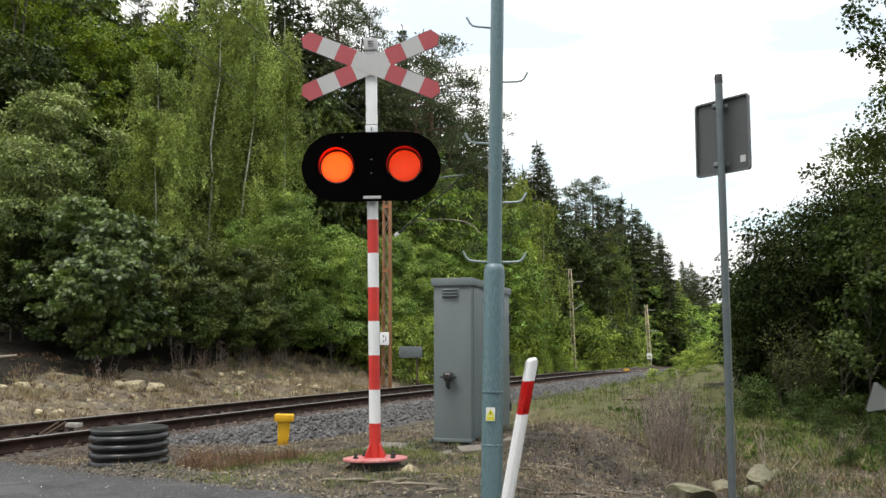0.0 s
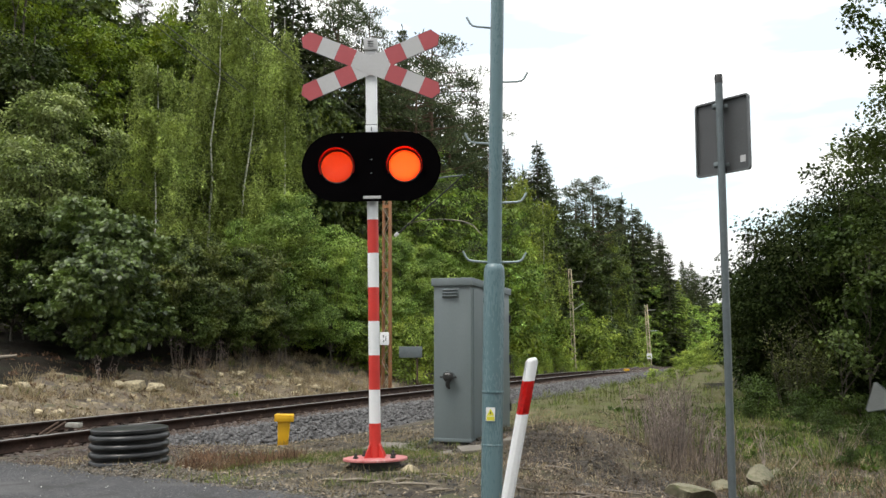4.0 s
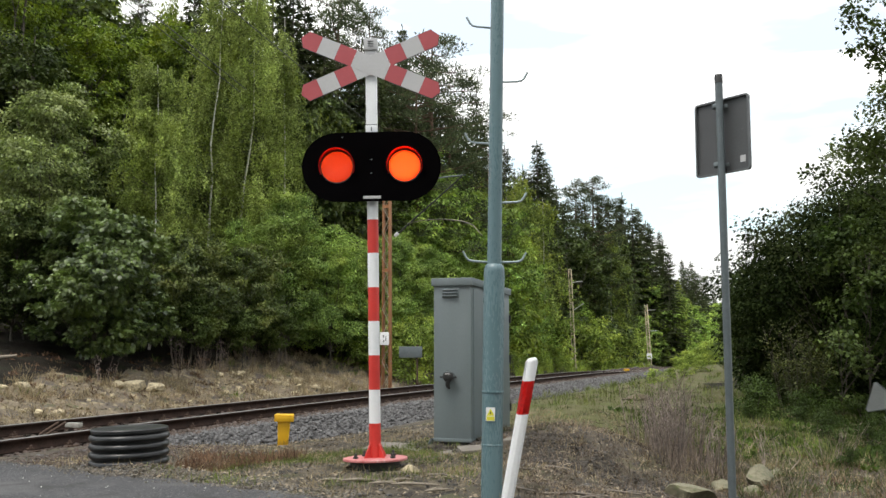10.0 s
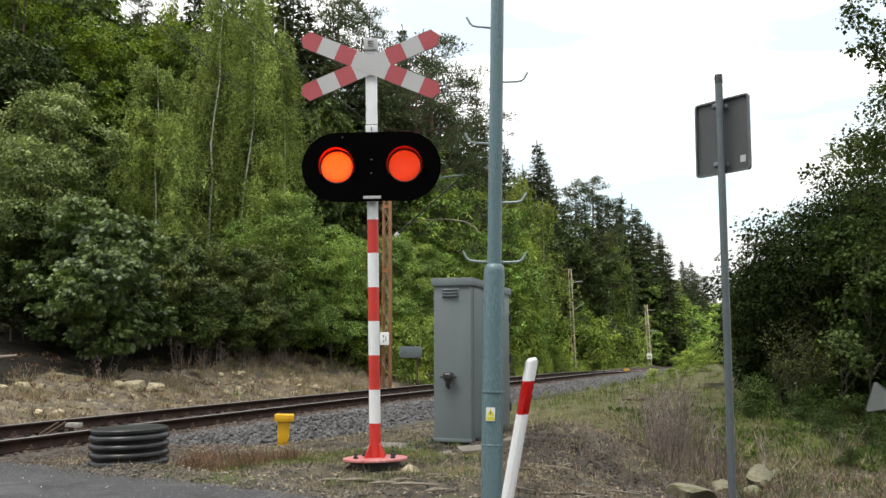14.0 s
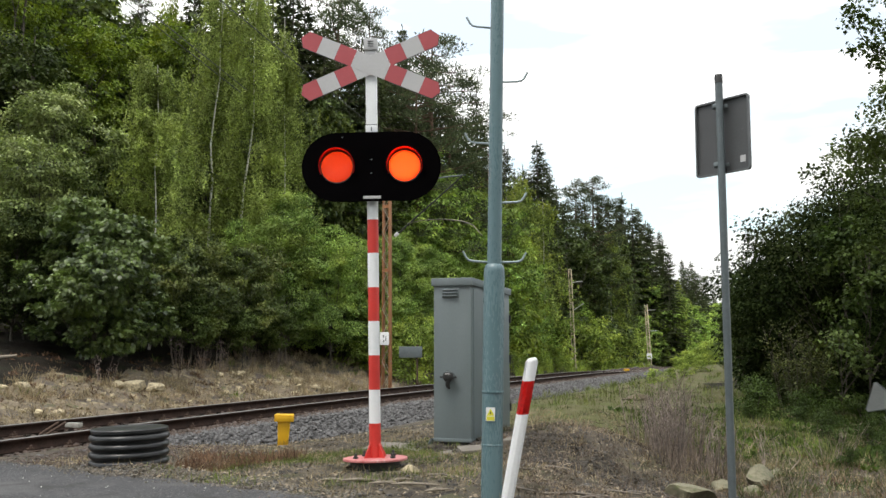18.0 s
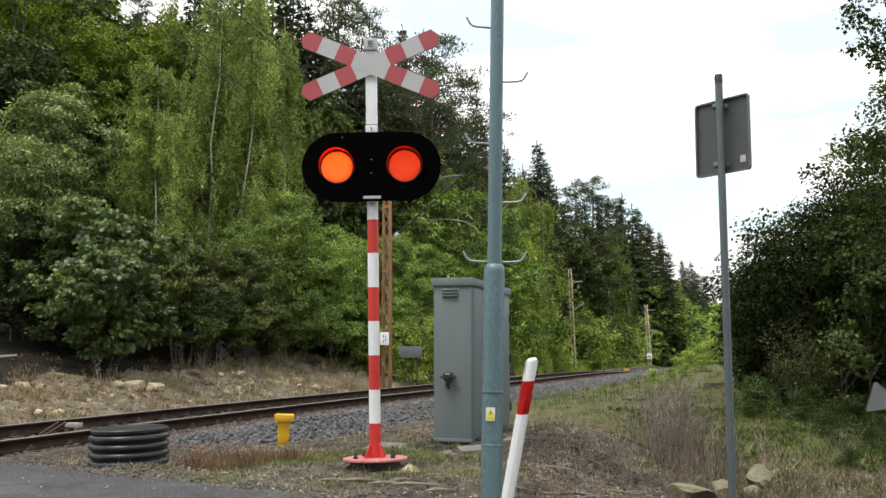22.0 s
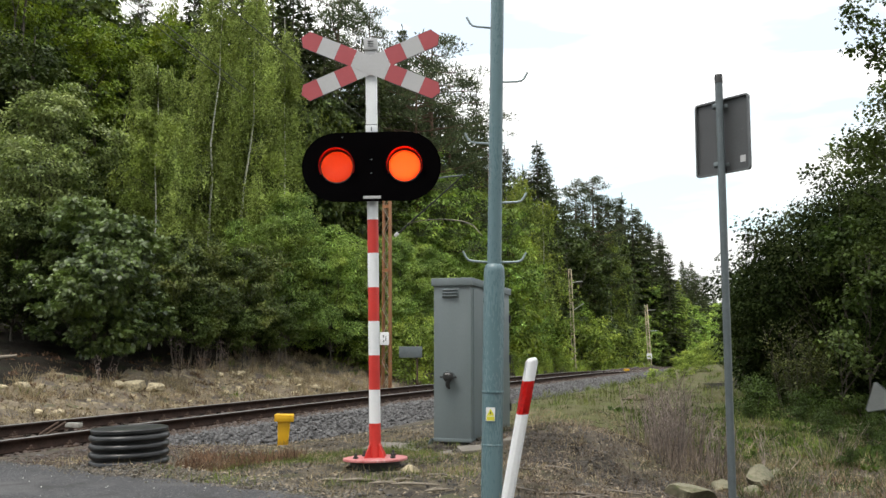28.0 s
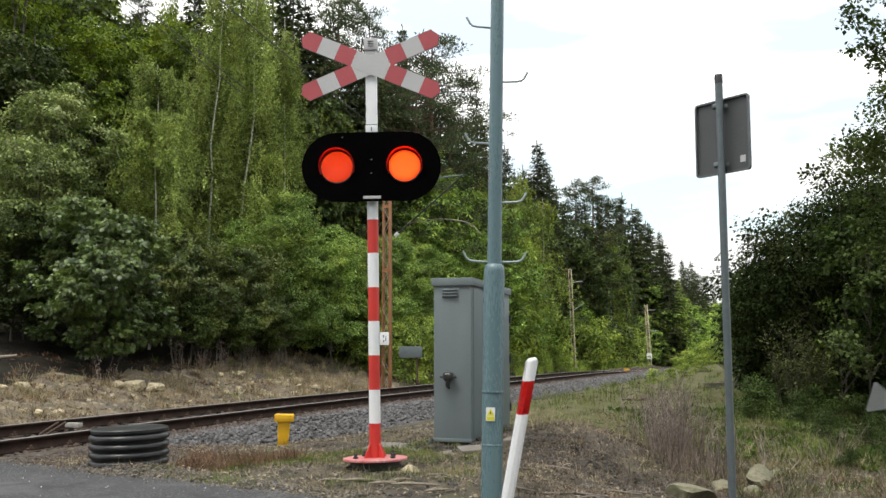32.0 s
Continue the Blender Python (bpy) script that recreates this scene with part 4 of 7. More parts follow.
# ---- road sign seen from behind ----
def make_sign():
    t = thing("road_sign", pose(2.16, 6.5, -0.25, 0, 0.35, 0), "back of a rounded rectangular road sign on a galvanised tube post", "road sign")
    part("post", lathe([(0.029, -0.1), (0.029, 3.36)], 20), POSTGREY, t, "blue-grey galvanised tube")
    part("post_cap", lathe([(0.031, 3.345), (0.031, 3.405), (0.027, 3.415)], 20), RUBBER, t, "black plastic cap")
    pl = new("sign_plate")
    pl.parent = t
    pl.matrix_basis = pose(0.040, 0.06, 2.928, 0, 0.3, -53.0)
    pl["label"] = "grey unpainted back of the plate with a folded rim"
    w, h, r = 0.245, 0.300, 0.026

    def rounded(w, h, r):
        pts = []
        for cx, cz, a0 in ((w - r, h - r, 0), (-w + r, h - r, 90), (-w + r, -h + r, 180), (w - r, -h + r, 270)):
            pts += [(cx + r * math.cos(radians(a0 + 15 * i)), cz + r * math.sin(radians(a0 + 15 * i))) for i in range(7)]
        return pts
    part("panel", plate(rounded(w - 0.003, h - 0.003, r), 0.0, 0.002), SIGNBACK, pl)
    bm = bmesh.new()
    o, i = rounded(w, h, r), rounded(w - 0.013, h - 0.013, r - 0.008)
    n = len(o)
    L = [[bm.verts.new((x, y, z)) for x, z in s] for s, y in ((o, 0.004), (o, -0.022), (i, -0.022), (i, 0.0))]
    for a, b in zip(L, L[1:]):
        for k in range(n):
            bm.faces.new((a[k], a[(k + 1) % n], b[(k + 1) % n], b[k]))
    part("rim", bm, GALVDARK, pl, "folded metal rim")
    part("sticker", box(0.046, 0.003, 0.052, (0.175, -0.003, -0.205)), CROSSWHITE, pl, "small pale sticker")
    for z in (0.235, -0.235):
        c = part("clamp", lathe([(0.038, z - 0.018), (0.040, z - 0.012), (0.040, z + 0.012), (0.038, z + 0.018)], 18, at=(-0.005, -0.06, 0)), GALV, pl, "pipe clamp")
        part("clamp_bar", box(0.13, 0.012, 0.028, (0.0, -0.022, z), 0.004), GALV, pl)


make_sign()


def make_warning_sign():
    t = thing("warning_sign", pose(6.31, 12.0, -0.25, 0, -17, 0), "back of a grey triangular warning sign on a leaning post", "road sign")
    part("post", lathe([(0.022, -0.1), (0.022, 0.80), (0.018, 0.805)], 14), GALV, t)
    tri = new("triangle_plate")
    tri.parent = t
    tri.matrix_basis = pose(0, 0, 0.46, 0, 0, -48)
    tri["label"] = "grey back of the triangular plate with a folded rim"
    part("panel", plate([(-0.235, 0.0), (0.235, 0.0), (0.252, 0.028), (0.018, 0.385), (-0.018, 0.385), (-0.252, 0.028)], -0.040, -0.036), PLATEBACK, tri)
    for k, (a, b) in enumerate((((-0.235, 0.0), (0.235, 0.0)), ((0.252, 0.028), (0.018, 0.385)), ((-0.252, 0.028), (-0.018, 0.385)))):
        part("rim", rod((a[0], -0.034, a[1]), (b[0], -0.034, b[1]), 0.009, 6), GALVDARK, tri)
    for z in (0.10, 0.30):
        part("clamp", box(0.075, 0.05, 0.022, (0.0, -0.012, z), 0.004), GALV, tri, "pipe clamp")
    part("lower_plate", box(0.24, 0.006, 0.20, (0.045, -0.035, 0.27), 0.003), PLATEBACK, t, "small plate below the triangle")


PLATEBACK = mat("light grey plate back", (0.24, 0.25, 0.25), (0.30, 0.31, 0.31), 5, 0.5, 0.05)
make_warning_sign()


# ---- ribbed shaft ring, yellow marker ----
def make_drum():
    prof, z = [], 0.0
    prof.append((0.315, -0.06))
    for k in range(4):
        prof += [(0.315, z), (0.335, z + 0.008), (0.347, z + 0.025), (0.347, z + 0.04), (0.335, z + 0.058), (0.315, z + 0.066)]
        z += 0.074
    prof += [(0.316, z), (0.330, z + 0.004), (0.330, z + 0.03), (0.322, z + 0.036), (0.0, z + 0.040)]
    t = thing("shaft_ring", pose(-2.83, 7.82, -0.028, 0.3, -1.4, 0), "black ribbed plastic shaft ring with a flat lid", "manhole riser")
    part("ribbed_ring", lathe(prof[:-5] + [(0.31, z)], 48), PLASTIC, t)
    part("lid", lathe([(0.325, z - 0.004), (0.333, z + 0.004), (0.333, z + 0.028), (0.325, z + 0.036), (0.30, z + 0.038), (0.29, z + 0.034)], 48), PLASTIC, t, "flat black lid")


def make_marker():
    t = thing("cable_marker", pose(-2.0, 10.8, -0.17, 0, 2, 8) @ Matrix.Scale(1.17, 4), "yellow plastic cable marker post with a wider square head", "marker post")
    bm = box(0.14, 0.12, 0.32, (0, 0, 0.11), 0.012)
    for v in bm.verts:
        k = 0.78 + 0.22 * v.co.z / 0.3
        v.co.x *= k
        v.co.y *= k
    part("stem", bm, YELLOW, t)
    hd = box(0.205, 0.175, 0.075, (0, 0, 0.280), 0.012)
    part("head", hd, YELLOW, t, "square yellow head")
    return t


make_drum()
MARKER = make_marker()


# ---- lattice masts of the overhead line ----
def make_lattice(name, m, h, w, material, label, rungs, stout=1.0):
    """Two channel legs joined by zigzag flat lacing on both faces."""
    t = thing(name, m, label, "mast", "overhead line masts")
    for sx, k in ((-1, 0.8), (1, 1.15)):
        bm = box(w * 0.14 * k * stout, w * 0.55, h, (sx * w * 0.42, 0, h / 2), 0.004)
        for v in bm.verts:
            v.co.x *= 1 - 0.16 * max(0.0, v.co.z) / h
        part("leg", bm, material, t, "rusty channel leg")
    for i in range(rungs):
        a, b = h * i / rungs, h * (i + 1) / rungs
        ka, kb = w * 0.42 * (1 - 0.16 * i / rungs), w * 0.42 * (1 - 0.16 * (i + 1) / rungs)
        s = 1 if i % 2 else -1
        for sy in (-1, 1):
            part("brace", rod((-s * ka, sy * w * 0.28, a), (s * kb, sy * w * 0.28, b), w * 0.042 * stout, 4), LACING, t)
        if i % 5 == 4:
            part("batten", box(kb * 2, 0.015, w * 0.35, (0, -w * 0.30, b)), material, t)
    part("footing", box(w * 2.0, w * 2.0, 0.5, (0, 0, -0.15), 0.03), CONCRETE, t, "concrete footing")
    return t


def make_masts():
    z1 = float(ground_z(-1.58, 24.0))
    t = make_lattice("lattice_mast", pose(-1.575, 24.0, z1, 0, -0.4, -24), 6.6, 0.27, ORANGE, "rust-orange steel lattice mast beside the track", 18)
    pl = part("number_plate", box(0.28, 0.012, 0.36, (0.0, -0.135, 1.74), 0.004), WHITE, t, "white plate with illegible dark bars")
    for k, (x, z) in enumerate(((-0.03, 1.80), (0.05, 1.74), (-0.02, 1.67))):
        part("bar", box(0.03 if k != 1 else 0.025, 0.004, 0.12 if k == 1 else 0.07, (x, -0.144, z)), SIGNBACK, pl)
    # cantilever: stay and tube towards the track
    part("stay", rod((0.38, 0, 4.72), (2.62, -0.5, 6.12), 0.020), WIRE, t, "dark stay of the cantilever")
    part("insulator", lathe([(0.03, 0), (0.07, 0.03), (0.03, 0.06), (0.07, 0.09), (0.03, 0.12), (0.07, 0.15), (0.03, 0.18)], 10), CROSSWHITE, t, "pale ribbed insulator").matrix_basis = pose(0.26, 0, 4.63, 0, 53, -12) @ Matrix.Scale(0.8, 4)
    part("cantilever_tube", tubes("tube", [([(0.72, -0.12, 4.96), (1.3, -0.2, 5.0), (1.94, -0.3, 4.97), (2.5, -0.4, 4.86), (2.84, -0.45, 4.72), (3.12, -0.5, 4.40)], [0.010, 0.012, 0.014, 0.017, 0.016, 0.011])], 7), CONCRETE, t, "grey bent cantilever tube")
    part("steady_arm", rod((1.75, -0.35, 6.12), (2.66, -0.5, 6.10), 0.02), GALV, t)
    t2 = make_lattice("lattice_mast", pose(7.98, 52.0, float(ground_z(7.98, 52.0)), 0, -1.6, -23), 6.1, 0.24, PALEMAST, "pale rusty lattice mast at the track's bend", 15, 1.2)
    for z in (5.3, 3.6):
        part("insulator", rod((0.15, 0, z), (0.8, -0.2, z + (0.0 if z > 5 else 0.35)), 0.028), CROSSWHITE, t2)
    t3 = make_lattice("lattice_mast", pose(20.82, 86.0, float(ground_z(20.82, 86.0)), 0, -2.2, -23), 6.2, 0.34, PALEMAST, "distant pale lattice mast", 14, 1.25)
    part("number_plate", box(0.5, 0.02, 0.55, (0.05, -0.25, 1.0), 0.01), WHITE, t3, "white plate")
    for z in (5.6, 3.5):
        part("insulator", rod((0.15, 0, z), (0.95, -0.2, z), 0.028), CROSSWHITE, t3)
    # grey board on a post beyond the track
    z = float(ground_z(-1.06, 26.0))
    b = thing("trackside_board", pose(-0.98, 26.0, z, 0, 0, -10), "small grey board on a post beyond the rails", "sign board")
    part("post", rod((0.20, 0, 0), (0.20, 0, 1.58), 0.03), CHAIR, b, "rusty post")
    part("board", box(0.72, 0.03, 0.34, (0, -0.04, 1.35), 0.01), GALV, b, "weathered grey board")


def wire(name, pts, r=0.016):
    a, b = np.array(pts[0], float), np.array(pts[1], float)
    u = np.linspace(0, 1, 24)[:, None]
    line = a + (b - a) * u
    line[:, 2] -= pts[2] * 4 * (u[:, 0] * (1 - u[:, 0]))
    ob = part(name, tubes(name, [(line, [r] * 24)], 5), WIRE)
    return tagged(ob, "thin dark overhead wire above the track", "overhead wire", "overhead wires")


make_masts()


# ---- plants ----
def unit(a):
    return a / (np.linalg.norm(a, axis=-1, keepdims=True) + 1e-9)


def leaf_arrays(P, D, length, width, rng, fold=0.25):
    """A folded leaf of four corners at each P, pointing along D."""
    n = len(P)
    D = unit(D)
    S = unit(np.cross(D, unit(rng.normal(size=(n, 3)) * 0.40 + np.array([0, 0, 1.0]))))
    N = np.cross(S, D)
    L = (length * rng.uniform(0.65, 1.25, n))[:, None]
    W = L * width * 0.5
    V = np.stack([P, P + D * L * 0.45 + S * W + N * L * fold * 0.5, P + D * L, P + D * L * 0.45 - S * W + N * L * fold * 0.5], 1)
    F = np.arange(n * 4).reshape(-1, 4)
    return V.reshape(-1, 3), F


def star_arrays(P, D, length, rng):
    """A lobed leaf: four pointed lobes of three corners and the stalk's corner."""
    n = len(P)
    D = unit(D)
    S = unit(np.cross(D, unit(rng.normal(size=(n, 3)) * 0.5 + np.array([0, 0, 1.0]))))
    N = np.cross(S, D)
    L = (length * rng.uniform(0.6, 1.2, n))[:, None]
    o = [(0.0, 0.0, 0.0), (0.50, 0.12, -0.08), (0.24, 0.40, 0.02), (0.52, 0.66, -0.1), (0.18, 0.62, 0.0), (0.0, 1.05, -0.14)]
    R = [P + S * L * x + D * L * y + N * L * z for x, y, z in o]
    Q = [P - S * L * x + D * L * y + N * L * z for x, y, z in o[1:5]]
    V = np.stack(R + Q, 1)                        # 0..5 right side, 6..9 left side
    tri = np.array([[0, 1, 2], [2, 3, 4], [0, 2, 4], [0, 4, 9], [4, 5, 9], [0, 9, 7], [9, 8, 7], [0, 7, 6]])
    F = (tri[None] + 10 * np.arange(n)[:, None, None]).reshape(-1, 3)
    return V.reshape(-1, 3), F


def clump_points(blobs, n, rng, clumps=26, spread=0.17, shell=0.35):
    """Leaf places in clumps near the skins of blobs (x, y, z, r): places and the way outwards."""
    B = np.asarray(blobs, dtype=float)
    w = B[:, 3] ** 2
    k = np.maximum(1, (clumps * w / w.mean()).astype(int))
    C, O, R = [], [], []
    for b, kk in zip(B, k):
        d = unit(rng.normal(size=(kk, 3)) + np.array([0, 0, 0.15]))
        rad = b[3] * (1 - shell * rng.random(kk) ** 1.5)
        C.append(b[:3] + d * rad[:, None] * np.array([1, 1, 0.66]))
        O.append(d)
        R.append(np.full(kk, spread * math.sqrt(b[3])))
    C, O, R = np.concatenate(C), np.concatenate(O), np.concatenate(R)
    i = rng.integers(0, len(C), n)
    off = np.clip(rng.normal(size=(n, 3)), -1.6, 1.6) * np.array([1, 1, 0.5]) * R[i][:, None]
    return C[i] + off, O[i]


def limbs(h, base, blobs, r, rng, crook=0.12, steep=0.25):
    """Trunk and a limb to each blob."""
    lean = rng.normal(0, 0.04, 2)
    u = np.linspace(0, 1, 9)
    wob = np.cumsum(rng.normal(0, crook * 0.12, (9, 2)), 0)
    tr = np.stack([u * h * lean[0] + wob[:, 0], u * h * lean[1] + wob[:, 1], u * h - 0.15], -1)
    out = [(tr, r * (1 - 0.85 * u))]
    for b in blobs:
        z0 = np.clip(b[2] - steep * h - 2.4 * steep * np.hypot(b[0], b[1]), base, h * 0.9)
        p0 = np.array([np.interp(z0, tr[:, 2], tr[:, 0]), np.interp(z0, tr[:, 2], tr[:, 1]), z0])
        p1 = np.array(b[:3])
        mid = (p0 + p1) / 2 + rng.normal(0, 0.12, 3) * np.linalg.norm(p1 - p0)
        v = np.linspace(0, 1, 6)[:, None]
        line = p0 * (1 - v) ** 2 + 2 * mid * v * (1 - v) + p1 * v ** 2
        rr = max(0.012, r * 0.4 * (1 - 0.8 * z0 / h))
        out.append((line, rr * (1 - 0.75 * v[:, 0])))
    return out


def crown_blobs(h, base, rad, count, rng, top=0.9):
    """Blobs spread unevenly through a crown."""
    out = []
    for i in range(count):
        t = (i + rng.random()) / count
        z = base + (h * top - base) * t
        env = rad * (math.sin(math.pi * min(1, 0.18 + 0.80 * t)) ** 0.7)
        a, q = rng.uniform(0, 6.283), env * math.sqrt(rng.random()) * 0.85
        out.append((q * math.cos(a), q * math.sin(a), z, rad * rng.uniform(0.30, 0.48)))
    return out


def broadleaf(name, seed, h, rad, base, n, leaf, material, label, category="tree", count=16, star=False, r=None, bark=None, m=None, clumps=26, width=0.7, group="", spread=0.17):
    rng = np.random.default_rng(seed)
    blobs = crown_blobs(h, base, rad, count, rng)
    t = thing(name, m or pose(0, 0, 0), label, category, group)
    part("trunk", tubes("trunk", limbs(h * 0.92, base * 0.6, blobs, r or h * 0.014, rng), 6), bark or BARK, t)
    P, O = clump_points(blobs, n, rng, clumps, spread)
    D = O * np.array([0.8, 0.8, 0.3]) + rng.normal(size=P.shape) * 0.38 + np.array([0, 0, -0.55])
    V, F = star_arrays(P, D, leaf, rng) if star else leaf_arrays(P, D, leaf, width, rng)
    part("crown", np_mesh("crown", V, F), material, t, "leafy crown with gaps")
    return t


def birch(name, seed, h, rad, m, lines=11, strings=14, per=42, leaf=0.064, label="slender birch with white trunk and drooping pale green twigs", base=0.22, material=None, lean=0.0, hang=(0.5, 1.7), bare=-0.92):
    """White trunk; arching boughs from which long twigs hang, strung with small leaves."""
    rng = np.random.default_rng(seed)
    t = thing(name, m, label, "tree", "birches")
    u = np.linspace(0, 1, 12)
    wob = np.cumsum(rng.normal(0, 0.05, (12, 2)), 0)
    tr = np.stack([wob[:, 0] + lean * u * h, wob[:, 1], u * h - 0.2], -1)
    wood = [(tr, h * 0.0042 * (1.1 - 0.95 * u))]
    sway = []
    for k in range(5):
        Ps, Ds, twigs = [], [], []
        zc = h * (base + (0.97 - base) * (k + 0.5) / 5)
        for j in range(lines):
            z0 = zc + h * (0.97 - base) / 5 * rng.uniform(-0.6, 0.5)
            p0 = np.array([np.interp(z0, tr[:, 2], tr[:, 0]), np.interp(z0, tr[:, 2], tr[:, 1]), z0])
            a = rng.uniform(0, 6.283)
            while math.sin(a) < bare:                  # few boughs on the side of the line, where they are cut back
                a = rng.uniform(0, 6.283)
            reach = rad * (1.2 - 0.95 * (z0 / h) ** 1.6) * rng.uniform(0.45, 1.1)
            d = np.array([math.cos(a), math.sin(a), 0])
            v = np.linspace(0, 1, 7)[:, None]
            line = p0 + d * reach * v + np.array([0, 0, 1.0]) * (reach * (0.85 * v - 0.65 * v ** 2))
            twigs.append((line, 0.008 * (1.1 - v[:, 0])))
            n = strings * per
            sv = np.repeat(rng.uniform(0.2, 1.05, strings), per)
            start = p0 + d * (reach * sv)[:, None] + np.array([0, 0, 1.0]) * (reach * (0.85 * sv - 0.65 * sv ** 2))[:, None]
            start = start + np.repeat(rng.normal(0, 0.16, (strings, 3)), per, 0)
            fall = np.repeat(rng.uniform(*hang, strings), per) * np.tile(np.linspace(0.0, 1.0, per), strings)
            drift = np.repeat(rng.normal(0, 0.10, (strings, 3)) + d * 0.12, per, 0)
            P = start + drift * fall[:, None] + rng.normal(0, 0.045, (n, 3))
            P[:, 2] -= fall
            Ps.append(P)
            Ds.append(rng.normal(size=(n, 3)) * 0.6 + np.array([0, 0, -0.9]) + d * 0.3)
        V, F = leaf_arrays(np.concatenate(Ps), np.concatenate(Ds), leaf, 0.75, rng)
        W = [tube_arrays(p, r, 4) for p, r in twigs]
        k0 = len(V)
        V = np.concatenate([V] + [w[0] for w in W])
        for w in W:
            F = np.concatenate([F, np.asarray(w[1]) + k0])
            k0 += len(w[0])
        me = np_mesh("bough", V, F)
        me.materials.append(material or BIRCH)
        me.materials.append(BARK)
        leaves = sum(len(p) for p in Ps)
        me.polygons.foreach_set("material_index", (np.arange(len(F)) >= leaves).astype(np.int32))
        sway.append(part("bough", me, None, t, "bough of hanging leafy twigs"))
    part("trunk", tubes("trunk", wood, 6), BIRCHBARK, t, "white trunk with dark marks")
    return t, sway


def spruce(name, seed, h, rad, m, gap=0.40, label="tall dark spruce with drooping branches"):
    """Tiers of drooping branches, each fringed with hanging sprays; the tip is thin and open."""
    rng = np.random.default_rng(seed)
    t = thing(name, m, label, "tree", "conifers")
    Ps, Ds, Ls, wood = [], [], [], [([(0, 0, -0.3), (0.03, 0, h * 0.5), (0, 0, h)], [h * 0.012, h * 0.007, 0.015])]
    z = h * 0.05
    while z < h - 0.25:
        u = z / h
        for j in range(rng.integers(6, 9)):
            a = rng.uniform(0, 6.283)
            d = np.array([math.cos(a), math.sin(a), 0])
            sd = np.array([-d[1], d[0], 0])
            rr = (rad * (1 - u) ** 0.74 + 0.12) * rng.uniform(0.6, 1.12)
            zj = z + rng.normal(0, 0.06)
            rise = 0.25 * max(0.0, u - 0.75) * 4 - 0.42 * min(1.0, (1 - u) * 3)
            n = max(5, int(rr / 0.07))
            v = (np.arange(n) + rng.random(n)) / n
            for s in (-1, 1):
                k = s * rng.uniform(0.0, 0.16, n) * (1.1 - v) * min(1.0, rr)
                P = d * (rr * v)[:, None] + sd * k[:, None]
                P[:, 2] = zj + rr * (rise * v + 0.20 * v ** 2) + rng.normal(0, 0.03, n)
                Ps.append(P)
                Ds.append(d * 0.7 + sd * s * 0.75 + np.array([0, 0, -0.55]) + rng.normal(size=(n, 3)) * 0.3)
                Ls.append((0.17 + 0.24 * (1 - u)) * (1.15 - 0.55 * v) * rng.uniform(0.8, 1.2, n))
            if rr > 0.5:
                wood.append(([(0, 0, zj), tuple(d * rr * 0.9 + np.array([0, 0, zj + rr * (rise * 0.9 + 0.16)]))], [0.022, 0.006]))
        z += gap * (0.55 + 0.6 * (1 - u))
    for zz in np.linspace(h - 0.5, h, 9):                # the leader
        Ps.append(np.array([[0, 0, zz]] * 2))
        Ds.append(rng.normal(size=(2, 3)) * 0.5 + np.array([0, 0, 0.9]))
        Ls.append(np.full(2, 0.11))
    P, D, L = np.concatenate(Ps), np.concatenate(Ds), np.concatenate(Ls)
    V, F = leaf_arrays(P, D, 1.0, 0.42, rng, 0.3)
    V = P.repeat(4, 0) + (V - P.repeat(4, 0)) * L.repeat(4)[:, None]
    part("trunk", tubes("trunk", wood, 4), BARK, t)
    part("needles", np_mesh("needles", V, F), SPRUCE, t, "drooping dark needle sprays")
    return t


def pine(name, seed, h, rad, m, boughs=46, label="pine with bare reddish trunk and open dark crown"):
    """Reddish stem; crooked boughs that end in flat tufts of needles, sky between them."""
    rng = np.random.default_rng(seed)
    t = thing(name, m, label, "tree", "conifers")
    wood = [([(0, 0, -0.3), (0.08, 0.05, h * 0.4), (-0.06, 0.0, h * 0.75), (0, 0, h)], [h * 0.013, h * 0.010, h * 0.006, 0.02])]
    Ps, Ds = [], []
    for i in range(boughs):
        u = 0.36 + 0.63 * (i + rng.random()) / boughs
        z, a = h * u, rng.uniform(0, 6.283)
        reach = rad * (0.30 + 0.85 * math.sin(math.pi * min(1.0, (1.02 - u) / 0.66 * 0.62 + 0.02))) * rng.uniform(0.5, 1.1)
        d = np.array([math.cos(a), math.sin(a), 0])
        tip = np.array([0, 0, z]) + d * reach + np.array([0, 0, reach * rng.uniform(-0.12, 0.35)])
        wood.append(([(0, 0, z), tuple((np.array([0, 0, z]) + tip) / 2 + rng.normal(0, 0.08, 3)), tuple(tip)], [0.035, 0.022, 0.008]))
        for j in range(rng.integers(4, 8)):
            c = np.array([0, 0, z]) + (tip - np.array([0, 0, z])) * rng.uniform(0.45, 1.08) + rng.normal(size=3) * np.array([0.30, 0.30, 0.10]) * min(1, reach)
            n = 46
            P = c + np.clip(rng.normal(size=(n, 3)), -1.7, 1.7) * np.array([0.19, 0.19, 0.075])
            Ps.append(P)
            Ds.append((P - c) * 3 + rng.normal(size=(n, 3)) * 0.4 + np.array([0, 0, 0.55]))
    V, F = leaf_arrays(np.concatenate(Ps), np.concatenate(Ds), 0.15, 0.34, rng)
    part("trunk", tubes("trunk", wood, 5), PINEBARK, t)
    part("needles", np_mesh("needles", V, F), PINE, t, "flat tufts of dark needles")
    return t


def on_ground(x, y, turn=0, scale=1.0, sink=0.0):
    return pose(x, y, float(ground_z(x, y)) - sink, 0, 0, turn) @ Matrix.Scale(scale, 4)


SWAY, AIRY, LODTREE = [], [], {}


